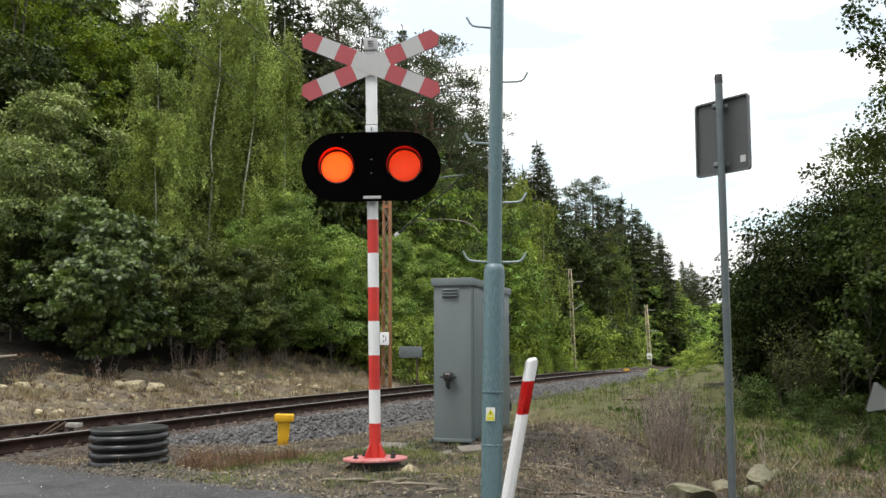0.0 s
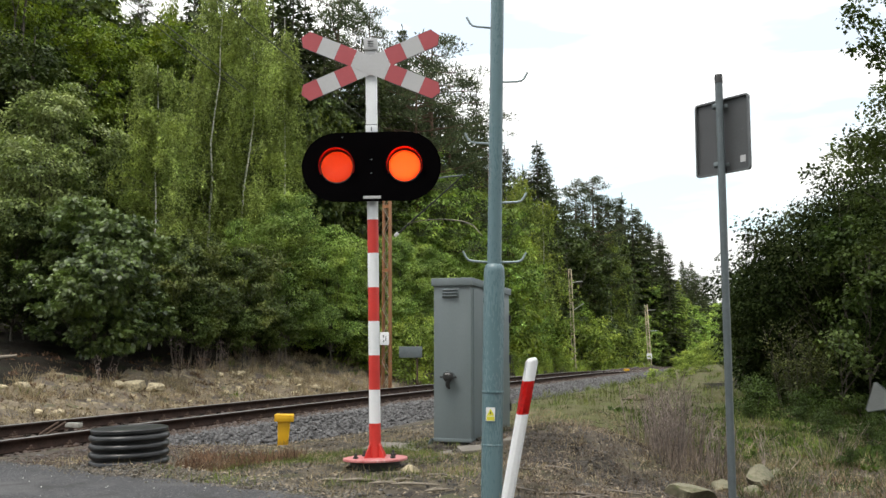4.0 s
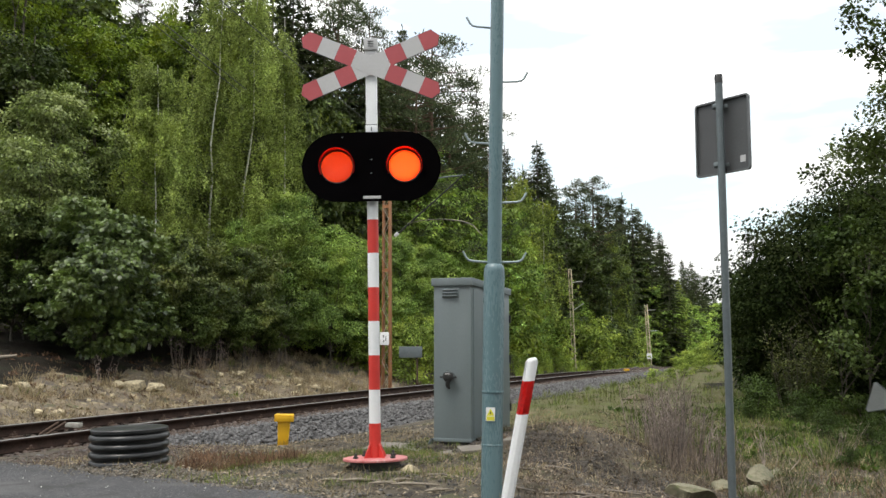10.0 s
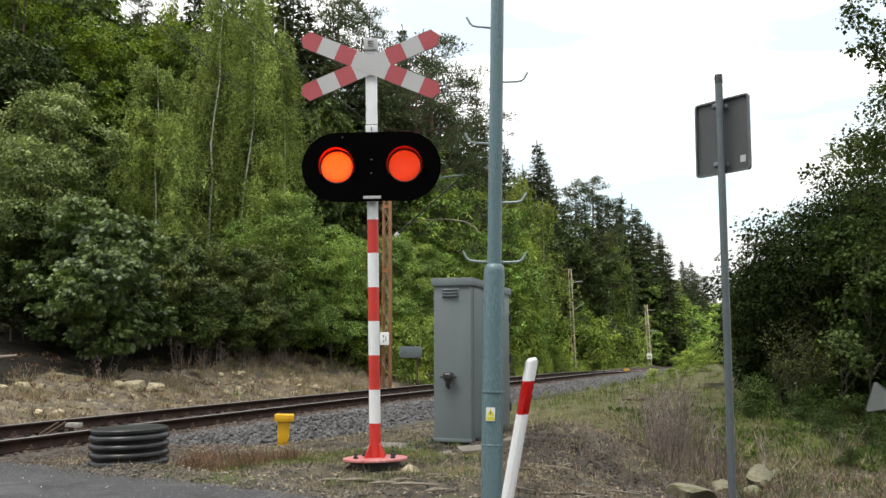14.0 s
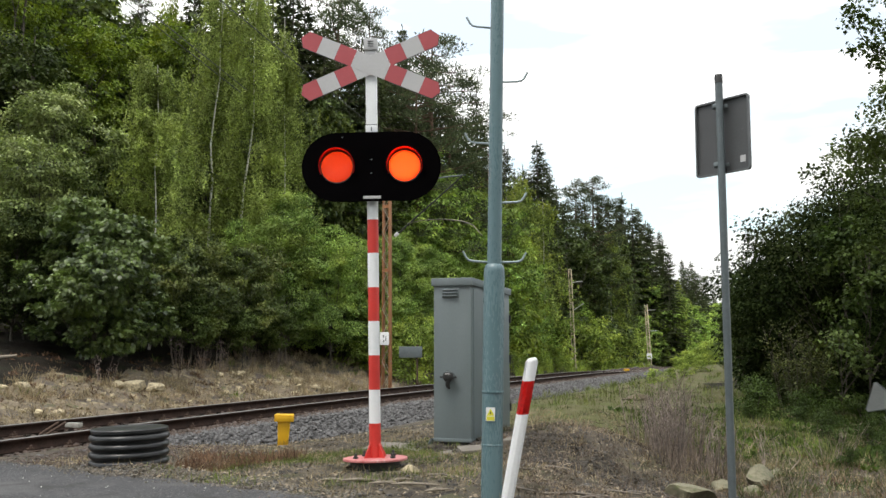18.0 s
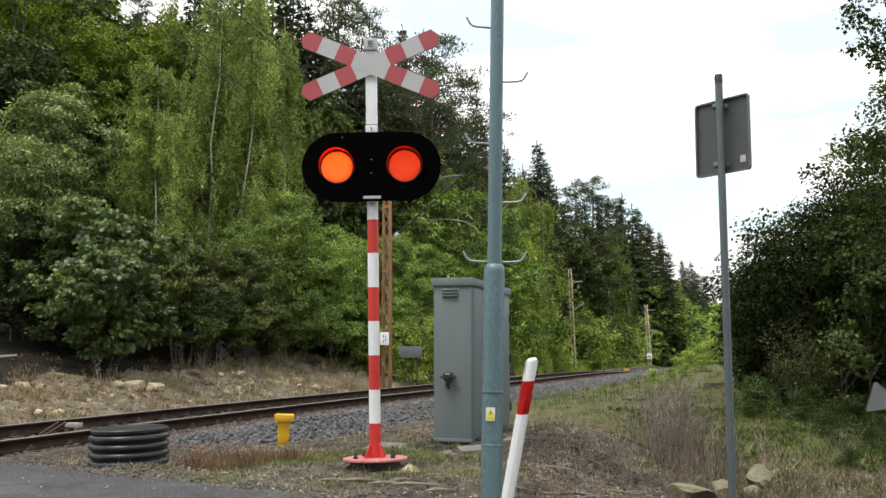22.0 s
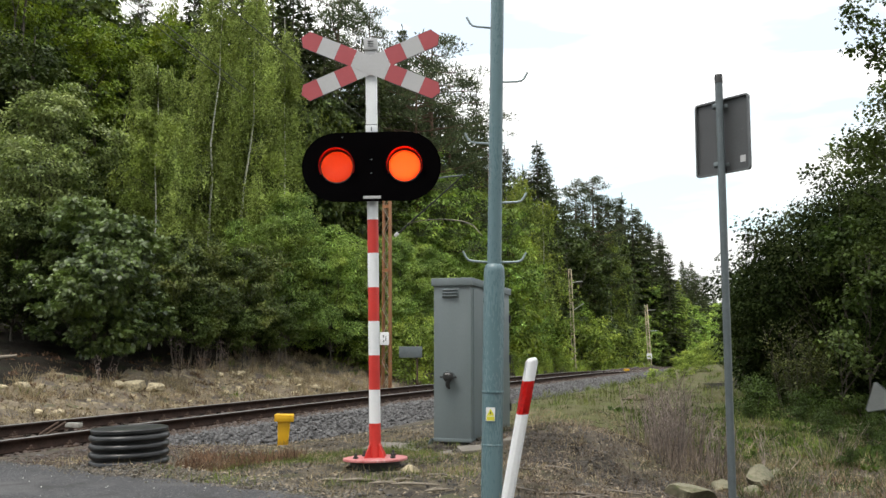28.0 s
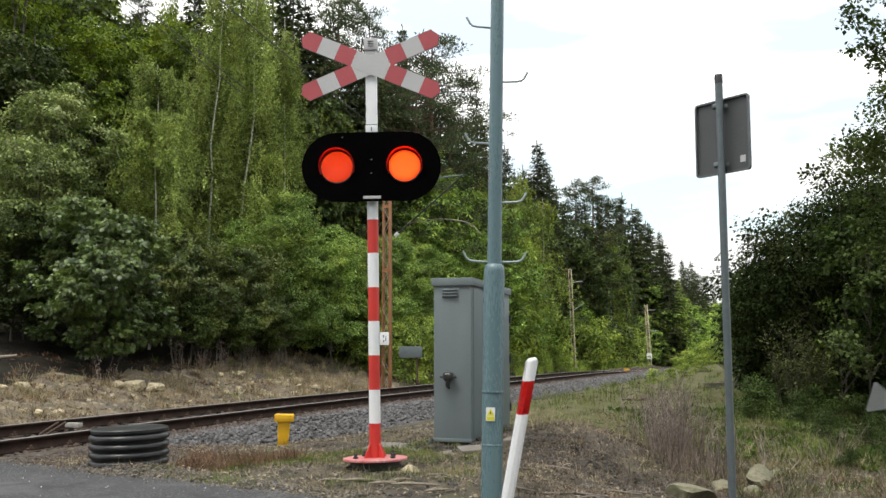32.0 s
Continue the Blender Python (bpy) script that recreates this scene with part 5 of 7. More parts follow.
def fit_copy(proto, x, y, top, proto_h, turn, wide=1.0):
    """A copy of a tree whose top comes to the height top."""
    if y > 72 and proto in (FARBROAD, FARDARK):
        proto = LODTREE[proto]
    k = max(0.3, (top - float(ground_z(x, y))) / proto_h)
    return copy_thing(proto, on_ground(x, y, turn) @ Matrix.Diagonal((k * wide, k * wide, k, 1)))


def make_clearing_bushes():
    """Bushes that stand along the clearing beyond the rails."""
    broadleaf("maple_bush", 1, 4.0, 1.95, 0.75, 20000, 0.125, MAPLE, "large dark green maple bush with glossy lobed leaves", "bush", 26, True, 0.05, m=on_ground(-8.45, 20.6), clumps=17, spread=0.13)
    # darker leaf instead of the maple's, standing in for deep shade
    broadleaf("dark_bush", 2, 3.4, 1.7, 0.6, 13000, 0.085, DEEPSHADE, "bush at the forest's edge with shade-darkened leaves", "bush", 18, False, 0.04, m=on_ground(-10.75, 21.2, 40), clumps=15, spread=0.13)
    wb = broadleaf("whitebeam_bush", 10, 7.2, 2.15, 2.5, 34000, 0.095, WHITEBEAM, "broad-leaved bush with pale upturned leaves above the maple", "bush", 30, m=on_ground(-10.75, 22.6), r=0.05, clumps=18, spread=0.16)
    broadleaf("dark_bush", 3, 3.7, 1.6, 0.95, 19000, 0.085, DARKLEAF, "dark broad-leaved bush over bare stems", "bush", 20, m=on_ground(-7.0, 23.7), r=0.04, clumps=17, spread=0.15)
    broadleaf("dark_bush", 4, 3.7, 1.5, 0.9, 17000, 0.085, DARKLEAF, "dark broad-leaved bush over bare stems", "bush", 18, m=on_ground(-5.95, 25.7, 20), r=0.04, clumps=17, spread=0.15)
    a = broadleaf("hazel_bush", 5, 5.9, 1.55, 0.9, 26000, 0.075, HAZEL, "light green hazel bush at the forest's edge", "bush", 26, m=on_ground(-5.15, 27.7), r=0.04, clumps=18)
    b = broadleaf("hazel_bush", 6, 5.0, 1.55, 0.8, 24000, 0.075, HAZEL, "light green hazel bush at the forest's edge", "bush", 24, m=on_ground(-3.85, 29.3, 90), r=0.04, clumps=18)
    for bush in (wb, a, b):
        AIRY.append(next(c for c in bush.children if c.name.startswith("crown")))
    return a, b


HZ = make_clearing_bushes()
LM = (broadleaf("lime_tree", 7, 11.5, 3.0, 1.5, 30000, 0.125, LIME, "tall yellowish-green broad-leaved tree on the slope", "tree", 40, m=on_ground(-14.3, 27.0), clumps=13),
      broadleaf("lime_tree", 8, 10.6, 2.6, 1.5, 28000, 0.125, LIME, "tall yellowish-green broad-leaved tree on the slope", "tree", 36, m=on_ground(-12.2, 29.0, 60), clumps=13))
DK = broadleaf("dark_tree", 9, 9.0, 2.5, 0.6, 15000, 0.15, DEEPSHADE, "dark broad-leaved tree on the slope", "tree", 28, m=on_ground(-12.75, 25.4), clumps=15)
# round-crowned young birch, then the tall ones behind it
for _k, (_x, _y, _h, _r, _l, _lines, _hang) in enumerate(((-8.5, 24.6, 8.7, 2.15, 0.02, 17, (0.15, 0.7)), (-7.75, 28.0, 12.6, 1.75, 0.01, 14, (0.5, 1.7)), (-7.0, 28.8, 12.8, 1.8, 0.03, 14, (0.5, 1.8)), (-5.85, 30.2, 12.4, 1.6, 0.0, 13, (0.5, 1.6)))):
    _t, _s = birch("birch", 20 + _k, _h, _r, on_ground(_x, _y), _lines, lean=_l, hang=_hang, material=BIRCH if _k else ASPEN)
    SWAY.extend(_s)
PN = pine("pine", 31, 12.5, 2.5, on_ground(-4.9, 38.4))
PN2 = pine("pine", 32, 13.0, 2.8, on_ground(0.4, 42.0), 52)
SP = spruce("spruce", 33, 13.5, 2.3, on_ground(2.4, 50.0))
SP2 = spruce("spruce", 34, 12.0, 2.3, on_ground(-2.7, 34.5), 0.44)
FARBROAD = broadleaf("edge_tree", 41, 9.0, 2.4, 0.6, 11000, 0.15, FARGREEN, "green broad-leaved tree along the railway", "tree", 34, m=on_ground(3.4, 44.0), group="trees along the railway", clumps=13)
FARDARK = broadleaf("edge_tree", 42, 9.0, 2.4, 0.6, 8000, 0.19, DEEPSHADE, "dark broad-leaved tree along the railway", "tree", 30, m=on_ground(-2.2, 37.0), group="trees along the railway", clumps=14)
for _p, _s, _m in ((FARBROAD, 41, FARGREEN), (FARDARK, 42, DEEPSHADE)):
    LODTREE[_p] = broadleaf("edge_tree", _s, 9.0, 2.4, 0.6, 3400, 0.30, _m, "broad-leaved tree far along the railway", "tree", 28, m=on_ground(12.0 + 3 * (_s - 41), 88.0, 0, 0.8), group="trees along the railway", clumps=16)
FARBIRCH, _s = birch("birch", 43, 10.0, 1.9, on_ground(4.2, 46.5), 10, 8, 20, 0.115, material=FARBIRCHLEAF, bare=-1.1)
NEARBUSH = broadleaf("low_bush", 45, 2.4, 1.5, 0.15, 5200, 0.085, LOWLEAF, "low light green bush beside the track", "bush", 18, m=on_ground(-1.0, 30.5), r=0.02, group="bushes along the railway", clumps=16)
# never in view; copied behind the camera to cut low skylight
BACKTREE = broadleaf("edge_tree", 46, 9.0, 2.4, 0.6, 1700, 0.5, DARKLEAF, "unseen broad-leaved tree added to block low sky", "tree", 20, m=on_ground(-20.0, -9.0), clumps=20)
LOWBUSH = broadleaf("low_bush", 44, 2.4, 1.5, 0.15, 2400, 0.14, LOWLEAF, "low light green bush beside the track", "bush", 16, m=on_ground(0.6, 31.5), r=0.02, group="bushes along the railway", clumps=16)
TALL = {SP: 13.5, SP2: 12.0, PN: 12.6, PN2: 13.1, FARBIRCH: 10.0, LM[0]: 11.5, LM[1]: 10.6, HZ[0]: 5.9, HZ[1]: 5.0}


def skyline(x, y):
    """Height to which the broad-leaved wood reaches over a place, from its bearing."""
    b = x / y
    return 1.0 + y * float(np.interp(b, [-0.55, -0.15, -0.03, 0.03, 0.06, 0.11, 0.17, 0.22, 0.26, 0.32], [0.42, 0.36, 0.28, 0.22, 0.18, 0.17, 0.15, 0.12, 0.09, 0.05]))


def make_far_forest():
    rng = random.Random(4)
    # tall trees of the skyline: x, y, height of the top, kind, spread
    for x, y, top, k, wide in (
            (-4.87, 38, 17.69, PN, 0.9), (-3.77, 42, 18.62, PN, 0.6), (-2.2, 44, 18.41, SP, 0.9), (-0.53, 40, 16.34, PN2, 1.0), (-1.17, 37, 13.52, PN2, 1.0), (1.86, 46, 15.59, SP2, 0.9),
            (0.65, 45, 13.05, SP, 1.3), (-2.46, 38, 13.59, SP, 1.4), (-5.07, 35, 14.98, SP2, 1.3), (-6.11, 36, 16.42, SP, 1.2), (-4.19, 37, 13.92, SP2, 1.0),
            (3.86, 52, 13.73, SP, 1.2), (6.23, 55, 14.77, SP, 1.2), (5.46, 57, 13.61, SP2, 1.0), (7.28, 57, 13.29, SP2, 0.9), (4.5, 47, 11.14, FARBIRCH, 1.0), (6.02, 50, 10.23, FARBIRCH, 1.0), (3.52, 46, 9.65, FARBIRCH, 1.0),
            (9.83, 62, 13.3, PN, 0.9), (11.11, 62, 13.86, PN2, 0.8), (22.89, 107, 20.98, SP2, 0.95), (13.23, 67, 12.78, SP, 1.1), (25.47, 109, 19.26, SP, 1.04), (27.13, 110, 17.33, SP2, 1.14), (27.01, 105, 15.87, SP, 0.95), (26.72, 100, 12.65, SP, 1.14),
            (28.13, 102, 10.48, FARBROAD, 1.04), (23.73, 108, 17.25, FARBROAD, 1.14), (12.35, 63, 10.26, FARBIRCH, 0.9), (24.41, 108, 15.41, FARBIRCH, 1.23), (9.15, 60, 10.64, FARDARK, 1.1), (25.56, 104, 13.47, FARDARK, 1.23),
            (33.96, 120, 13.77, SP, 1.0), (36.71, 125, 14.22, SP2, 1.0), (39.66, 130, 12.38, PN, 1.1), (40.91, 130, 10.9, FARBROAD, 1.3), (37.4, 125, 10.1, FARBROAD, 1.3), (33.84, 118, 10.38, FARBROAD, 1.3), (44.69, 140, 11.01, SP, 1.2), (44.2, 135, 9.03, FARBROAD, 1.4),
            (-1.66, 35.5, 7.56, FARBROAD, 1.0), (-1.92, 34, 6.0, HZ[0], 1.1), (-0.85, 37, 8.21, FARBROAD, 1.0), (0.15, 37, 6.69, HZ[0], 1.1), (0.43, 39.5, 9.11, FARBROAD, 1.0), (1.64, 43, 10.27, FARBIRCH, 1.0), (1.87, 42, 8.04, FARBROAD, 1.1), (-0.57, 35.5, 5.5, HZ[1], 1.2), (-1.12, 34, 5.54, HZ[0], 1.1), (3.66, 47, 6.95, FARBROAD, 1.1), (7.54, 56, 6.21, FARBROAD, 1.2),
            (3.0, 51, 11.0, SP2, 1.0), (1.3, 48, 12.2, SP2, 0.9), (8.6, 60, 11.6, SP, 0.9), (12.2, 66, 12.0, SP2, 1.0), (25.23, 102, 11.72, FARBROAD, 1.23), (29.0, 108, 11.5, FARDARK, 1.3),
            (-11.03, 36, 17.21, SP, 1.3), (-9.47, 34, 16.55, SP2, 1.3), (-8.66, 35, 17.27, SP, 1.3), (-7.31, 35, 17.01, SP2, 1.3), (-6.35, 34.5, 16.28, SP, 1.2), (-8.19, 32.5, 13.51, FARDARK, 1.0),
            (-6.93, 33, 12.99, FARDARK, 1.0), (-5.58, 36, 14.86, SP2, 1.3), (-13.82, 36, 15.12, SP, 1.3), (-12.21, 33, 13.94, FARDARK, 1.0), (-11.18, 34, 14.58, FARDARK, 1.0), (-12.94, 37, 15.91, SP2, 1.2),
            (-11.19, 35.5, 15.56, SP, 1.1), (3.53, 54, 13.58, SP, 1.4), (4.79, 56, 13.08, SP2, 1.5), (5.84, 57, 12.9, SP, 1.5), (8.03, 59, 12.5, SP2, 1.5), (6.78, 56, 13.66, SP, 1.3),
            (5.87, 54, 10.05, FARDARK, 1.2), (8.06, 58, 10.32, FARDARK, 1.2), (10.85, 64, 11.72, SP2, 1.6), (12.3, 66, 12.87, SP, 1.2), (23.02, 102, 18.65, SP2, 1.52), (26.55, 110, 17.78, SP, 1.52),
            (27.65, 106, 14.79, SP2, 1.52), (22.35, 108, 20.43, SP, 1.61), (25.39, 109, 16.29, FARBROAD, 1.33), (13.0, 66, 10.71, FARDARK, 0.9), (28.38, 111, 13.56, FARDARK, 1.33), (27.43, 101, 9.71, FARBIRCH, 1.23),
            (10.86, 63, 9.84, FARDARK, 1.2), (9.12, 60, 9.01, FARDARK, 1.2), (36.43, 122, 12.5, SP2, 1.6), (33.99, 118, 12.6, SP, 1.5), (40.34, 130, 12.04, SP, 1.6), (31.5, 112, 9.53, FARBROAD, 1.5),
            (34.14, 116, 8.67, FARBROAD, 1.5), (37.52, 122, 8.66, FARBROAD, 1.5), (-3.29, 40, 15.39, SP, 1.3), (-3.78, 38, 15.08, SP2, 1.2), (-1.67, 41, 15.32, SP2, 1.3), (-0.69, 42, 15.07, SP, 1.3),
            (0.32, 43, 13.58, SP2, 1.3), (1.26, 45, 12.58, SP2, 1.3), (-1.14, 38, 11.05, FARBROAD, 1.0), (0.16, 40, 10.46, FARBROAD, 1.0), (1.63, 43, 9.68, FARBROAD, 1.0)):
        fit_copy(k, x, y, top, TALL.get(k, 9.0), rng.uniform(0, 360), wide)
    spots = []
    y = 29.0
    while y < 175:
        for s0 in (5.8, 8.2, 11):
            s = s0 + rng.uniform(-0.9, 0.9)
            yy = y + rng.uniform(-1.5, 1.5) * y / 40
            sl = float(track_slope(yy))
            x = float(track_x(yy)) - s * math.sqrt(1 + sl * sl)
            if yy < 31 or abs(x - 0.242 * yy) < 4.4 and yy < 98:
                continue
            spots.append((x, yy, s0))
        y *= 1.12
    for x, y, s0 in spots:
        pick, cap = rng.random(), skyline(x, y)
        if s0 < 7:
            k, share = (FARBROAD, rng.uniform(0.35, 0.6)) if pick < 0.5 else ((FARBIRCH, rng.uniform(0.5, 0.75)) if pick < 0.9 else (FARDARK, rng.uniform(0.35, 0.6)))
        elif s0 < 10:
            k, share = (FARBIRCH, rng.uniform(0.6, 0.9)) if pick < 0.5 else ((FARBROAD, rng.uniform(0.55, 0.85)) if pick < 0.8 else (SP2, rng.uniform(0.6, 0.9)))
        else:
            k, share = (SP, rng.uniform(0.75, 0.97)) if pick < 0.6 else ((FARDARK, rng.uniform(0.7, 0.92)) if pick < 0.75 else (SP2, rng.uniform(0.75, 0.97)))
        fit_copy(k, x, y, min(cap * share, 14.5), TALL.get(k, 9.0), rng.uniform(0, 360), rng.uniform(0.95, 1.3))
    for y, s0, k in ((47.0, 5.0, 0.36), (50.0, 4.6, 0.34), (53.0, 5.4, 0.46), (56.0, 4.8, 0.42), (60.0, 5.2, 0.50), (64.0, 4.8, 0.46), (68.0, 5.4, 0.52), (101.0, 4.6, 0.5), (104.0, 3.8, 0.42), (108.0, 4.6, 0.55), (112.0, 3.8, 0.5), (99.5, 3.0, 0.46), (106.0, 2.6, 0.5), (118.0, 4.4, 0.6), (126.0, 4.0, 0.6), (134.0, 4.4, 0.66)):
        sl = float(track_slope(y))
        x = float(track_x(y)) - s0 * math.sqrt(1 + sl * sl)
        if abs(x - 0.242 * y) > 1.6 or y > 98:
            copy_thing(FARDARK if y in (104.0, 112.0, 106.0, 118.0, 126.0) else FARBROAD, on_ground(x, y, 77 * y, k))
    for y, k in ((47.0, 0.45), (49.0, 0.5), (55.0, 1.15), (57.5, 1.4), (60.0, 1.35), (62.5, 1.4), (65.0, 1.2), (67.0, 0.8)):
        sl = float(track_slope(y))
        copy_thing(LOWBUSH, on_ground(float(track_x(y)) - 4.0 * math.sqrt(1 + sl * sl), y, 53 * y, k))
    for y in (33.0, 36.5, 40.0, 44.0, 48.0, 55.0, 60.0):
        sl = float(track_slope(y))
        copy_thing(NEARBUSH if y < 42 else LOWBUSH, on_ground(float(track_x(y)) - 3.3 * math.sqrt(1 + sl * sl), y, y * 40, rng.uniform(0.3, 0.5)))
    y = 31.0
    while y < 150:
        for s0 in (4.7, 5.6):
            yy = y + rng.uniform(-0.8, 0.8)
            sl = float(track_slope(yy))
            x = float(track_x(yy)) - (s0 + rng.uniform(-0.2, 0.6)) * math.sqrt(1 + sl * sl)
            if abs(x - 0.242 * yy) < 2.0 and yy < 97:
                continue
            copy_thing(NEARBUSH if yy < 42 else LOWBUSH, on_ground(x, yy, rng.uniform(0, 360), rng.uniform(0.6, 1.1) * (1.0 if yy < 42 else 1.5)))
        y *= 1.085


make_far_forest()


def make_left_fill():
    """More trees on the slope above the clearing."""
    for x, y, top, k, wide in (
            (-15.5, 33, 17.5, LM[0], 1.0), (-11.1, 32, 14.6, LM[1], 0.9), (-16.4, 28.5, 14.5, LM[1], 1.0), (-9.6, 31.5, 13.6, LM[0], 0.8),
            (-16.24, 30, 15.16, FARDARK, 1.0), (-15.07, 31, 16.09, FARDARK, 1.0), (-14.63, 33, 16.58, FARDARK, 0.9), (-17.12, 29, 14.69, FARDARK, 1.0), (-13.4, 34, 15.0, FARDARK, 0.9), (-12.96, 35, 15.7, SP2, 1.2), (-12.08, 36, 15.9, FARDARK, 1.0),
            (-10.1, 35, 15.74, FARDARK, 0.7), (-9.3, 36, 17.21, SP, 0.8), (-7.69, 34, 16.31, SP2, 0.8), (-7.12, 36, 16.68, SP, 0.9), (-5.44, 33, 12.29, FARDARK, 0.8), (-7.32, 32, 10.13, FARDARK, 1.0), (-8.58, 29, 8.26, FARDARK, 1.1),
            (-10.22, 27, 8.14, FARDARK, 1.1), (-11.15, 25, 7.26, FARDARK, 1.0), (-12.59, 24.5, 6.96, FARDARK, 1.1), (-4.4, 34, 10.7, SP2, 1.2), (-3.43, 35, 9.52, FARDARK, 1.0), (-14.22, 25, 9.91, FARDARK, 1.1),
            (-12.4, 36.5, 17.2, FARBIRCH, 0.55), (-13.3, 35.5, 16.4, PN, 0.45), (-1.9, 32.0, 5.6, HZ[0], 1.0), (-6.6, 27.4, 5.4, HZ[1], 0.8), (-2.9, 31.2, 5.2, HZ[1], 1.0)):
        fit_copy(k, x, y, top, TALL.get(k, 9.0), 40 * x, wide)
    ob = broadleaf("olive_bush", 58, 1.9, 0.75, 0.7, 3600, 0.075, SAPLEAF, "olive green low bush before darker ones", "bush", 12, m=on_ground(-6.7, 23.0), clumps=14, r=0.02, group="low olive bushes")
    copy_thing(ob, on_ground(-5.75, 24.6, 150, 0.9))
    copy_thing(ob, on_ground(-5.0, 26.2, 260, 0.95))
    copy_thing(DK, on_ground(-15.0, 24.0, 70, 0.8))
    # low dark copies added behind the bushes to block light and darken hollows
    for x, y, k in ((-9.3, 22.3, 0.42), (-7.5, 25.6, 0.38), (-6.2, 27.6, 0.38), (-10.8, 22.0, 0.42), (-8.4, 22.6, 0.40)):
        copy_thing(FARDARK, on_ground(x, y, 50 * x, k))


make_left_fill()


def make_right_trees():
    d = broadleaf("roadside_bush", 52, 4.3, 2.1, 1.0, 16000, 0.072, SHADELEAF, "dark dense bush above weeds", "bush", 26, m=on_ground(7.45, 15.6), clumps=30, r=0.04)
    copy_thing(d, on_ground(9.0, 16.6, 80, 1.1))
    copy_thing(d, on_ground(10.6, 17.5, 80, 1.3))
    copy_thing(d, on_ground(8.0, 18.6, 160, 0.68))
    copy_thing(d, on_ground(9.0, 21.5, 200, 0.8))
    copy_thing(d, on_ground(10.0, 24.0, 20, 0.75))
    for x, y, a, k in ((11.2, 27.0, 10, 0.38), (14.5, 35.0, 100, 0.38), (19.0, 47.0, 190, 0.40), (25.5, 62.0, 190, 0.42), (34.0, 82.0, 90, 0.5), (12.8, 30.0, 50, 0.40), (16.8, 40.0, 0, 0.45), (43.0, 105.0, 90, 0.6), (20.4, 61.0, 30, 0.55), (26.6, 80.0, 130, 0.68), (32.2, 98.0, 60, 0.82), (37.0, 112.0, 200, 0.95), (9.9, 28.0, 75, 0.42), (11.6, 33.5, 300, 0.42)):
        copy_thing(FARBROAD if y > 45 else FARDARK, on_ground(x, y, a, k))
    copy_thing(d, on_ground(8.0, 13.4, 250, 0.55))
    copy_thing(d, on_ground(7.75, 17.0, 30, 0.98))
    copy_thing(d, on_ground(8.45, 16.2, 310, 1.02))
    lb = broadleaf("roadside_bush", 57, 4.6, 1.5, 1.2, 14000, 0.07, AIRYLEAF, "lighter green bush among dark ones", "bush", 24, m=on_ground(8.75, 17.0), clumps=22, r=0.04)
    copy_thing(lb, on_ground(9.3, 15.4, 120, 0.9))
    wd = broadleaf("weed_clump", 55, 0.75, 0.55, 0.05, 2600, 0.05, WEEDLEAF, "clump of leafy green weeds at the bushes' foot", "weeds", 12, m=on_ground(4.7, 13.0, 0, 0.7), clumps=12, r=0.008, group="weeds at the bushes' foot")
    for x, y, a, k in ((5.2, 12.7, 60, 0.8), (5.7, 13.3, 130, 0.9), (6.3, 12.9, 190, 0.8), (6.9, 13.2, 250, 1.0), (7.5, 12.8, 320, 0.9), (5.0, 13.8, 100, 1.1), (6.6, 12.3, 10, 0.7), (5.4, 12.0, 200, 0.6), (7.2, 12.0, 80, 0.8), (5.9, 11.6, 170, 0.5), (6.1, 13.9, 20, 1.0), (4.4, 12.2, 240, 0.5), (6.9, 11.2, 40, 0.6), (7.4, 11.5, 140, 0.7), (5.6, 10.9, 300, 0.4), (6.3, 10.7, 220, 0.45), (5.0, 9.6, 20, 0.5), (5.4, 9.9, 110, 0.6), (5.2, 10.5, 190, 0.6), (4.75, 9.1, 250, 0.45), (4.7, 10.2, 310, 0.5), (5.9, 10.2, 75, 0.7), (4.45, 8.5, 160, 0.4), (4.2, 9.0, 30, 0.35), (4.9, 11.2, 80, 0.55), (5.1, 8.9, 140, 0.5), (4.6, 8.0, 200, 0.4)):
        copy_thing(wd, on_ground(x, y, a, k))
    broadleaf("sapling", 56, 3.6, 0.85, 0.9, 3600, 0.09, WEEDLEAF, "taller green sapling among dark bushes", "shrub", 14, m=on_ground(7.05, 14.2), clumps=10, r=0.02)
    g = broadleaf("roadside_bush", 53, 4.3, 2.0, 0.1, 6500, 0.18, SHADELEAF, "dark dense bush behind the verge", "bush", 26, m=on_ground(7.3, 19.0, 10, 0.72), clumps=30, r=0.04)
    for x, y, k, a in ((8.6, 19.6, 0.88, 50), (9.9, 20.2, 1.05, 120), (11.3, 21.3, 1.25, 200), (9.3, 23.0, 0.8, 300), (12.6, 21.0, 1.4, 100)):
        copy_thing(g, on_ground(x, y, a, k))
    # small dark copies that darken the hollow at the bushes' foot
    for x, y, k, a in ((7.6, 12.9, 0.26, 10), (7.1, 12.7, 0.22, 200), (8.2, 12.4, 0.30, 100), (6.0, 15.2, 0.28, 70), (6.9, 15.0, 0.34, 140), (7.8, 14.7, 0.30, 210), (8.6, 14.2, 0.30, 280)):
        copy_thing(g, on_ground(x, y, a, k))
    broadleaf("sapling", 54, 1.6, 0.55, 0.35, 620, 0.085, SAPLEAF, "leafy green sapling before dark bushes", "shrub", 9, m=on_ground(6.4, 13.7), clumps=8, r=0.012)
    # airy tree whose branches hang into the view
    rng = np.random.default_rng(61)
    t = thing("roadside_tree", on_ground(6.45, 11.0), "tall tree with airy hanging branches above the road's verge", "tree")
    blobs = []
    for i in range(60):
        z = rng.uniform(2.3, 7.4)
        a = rng.uniform(0, 6.283)
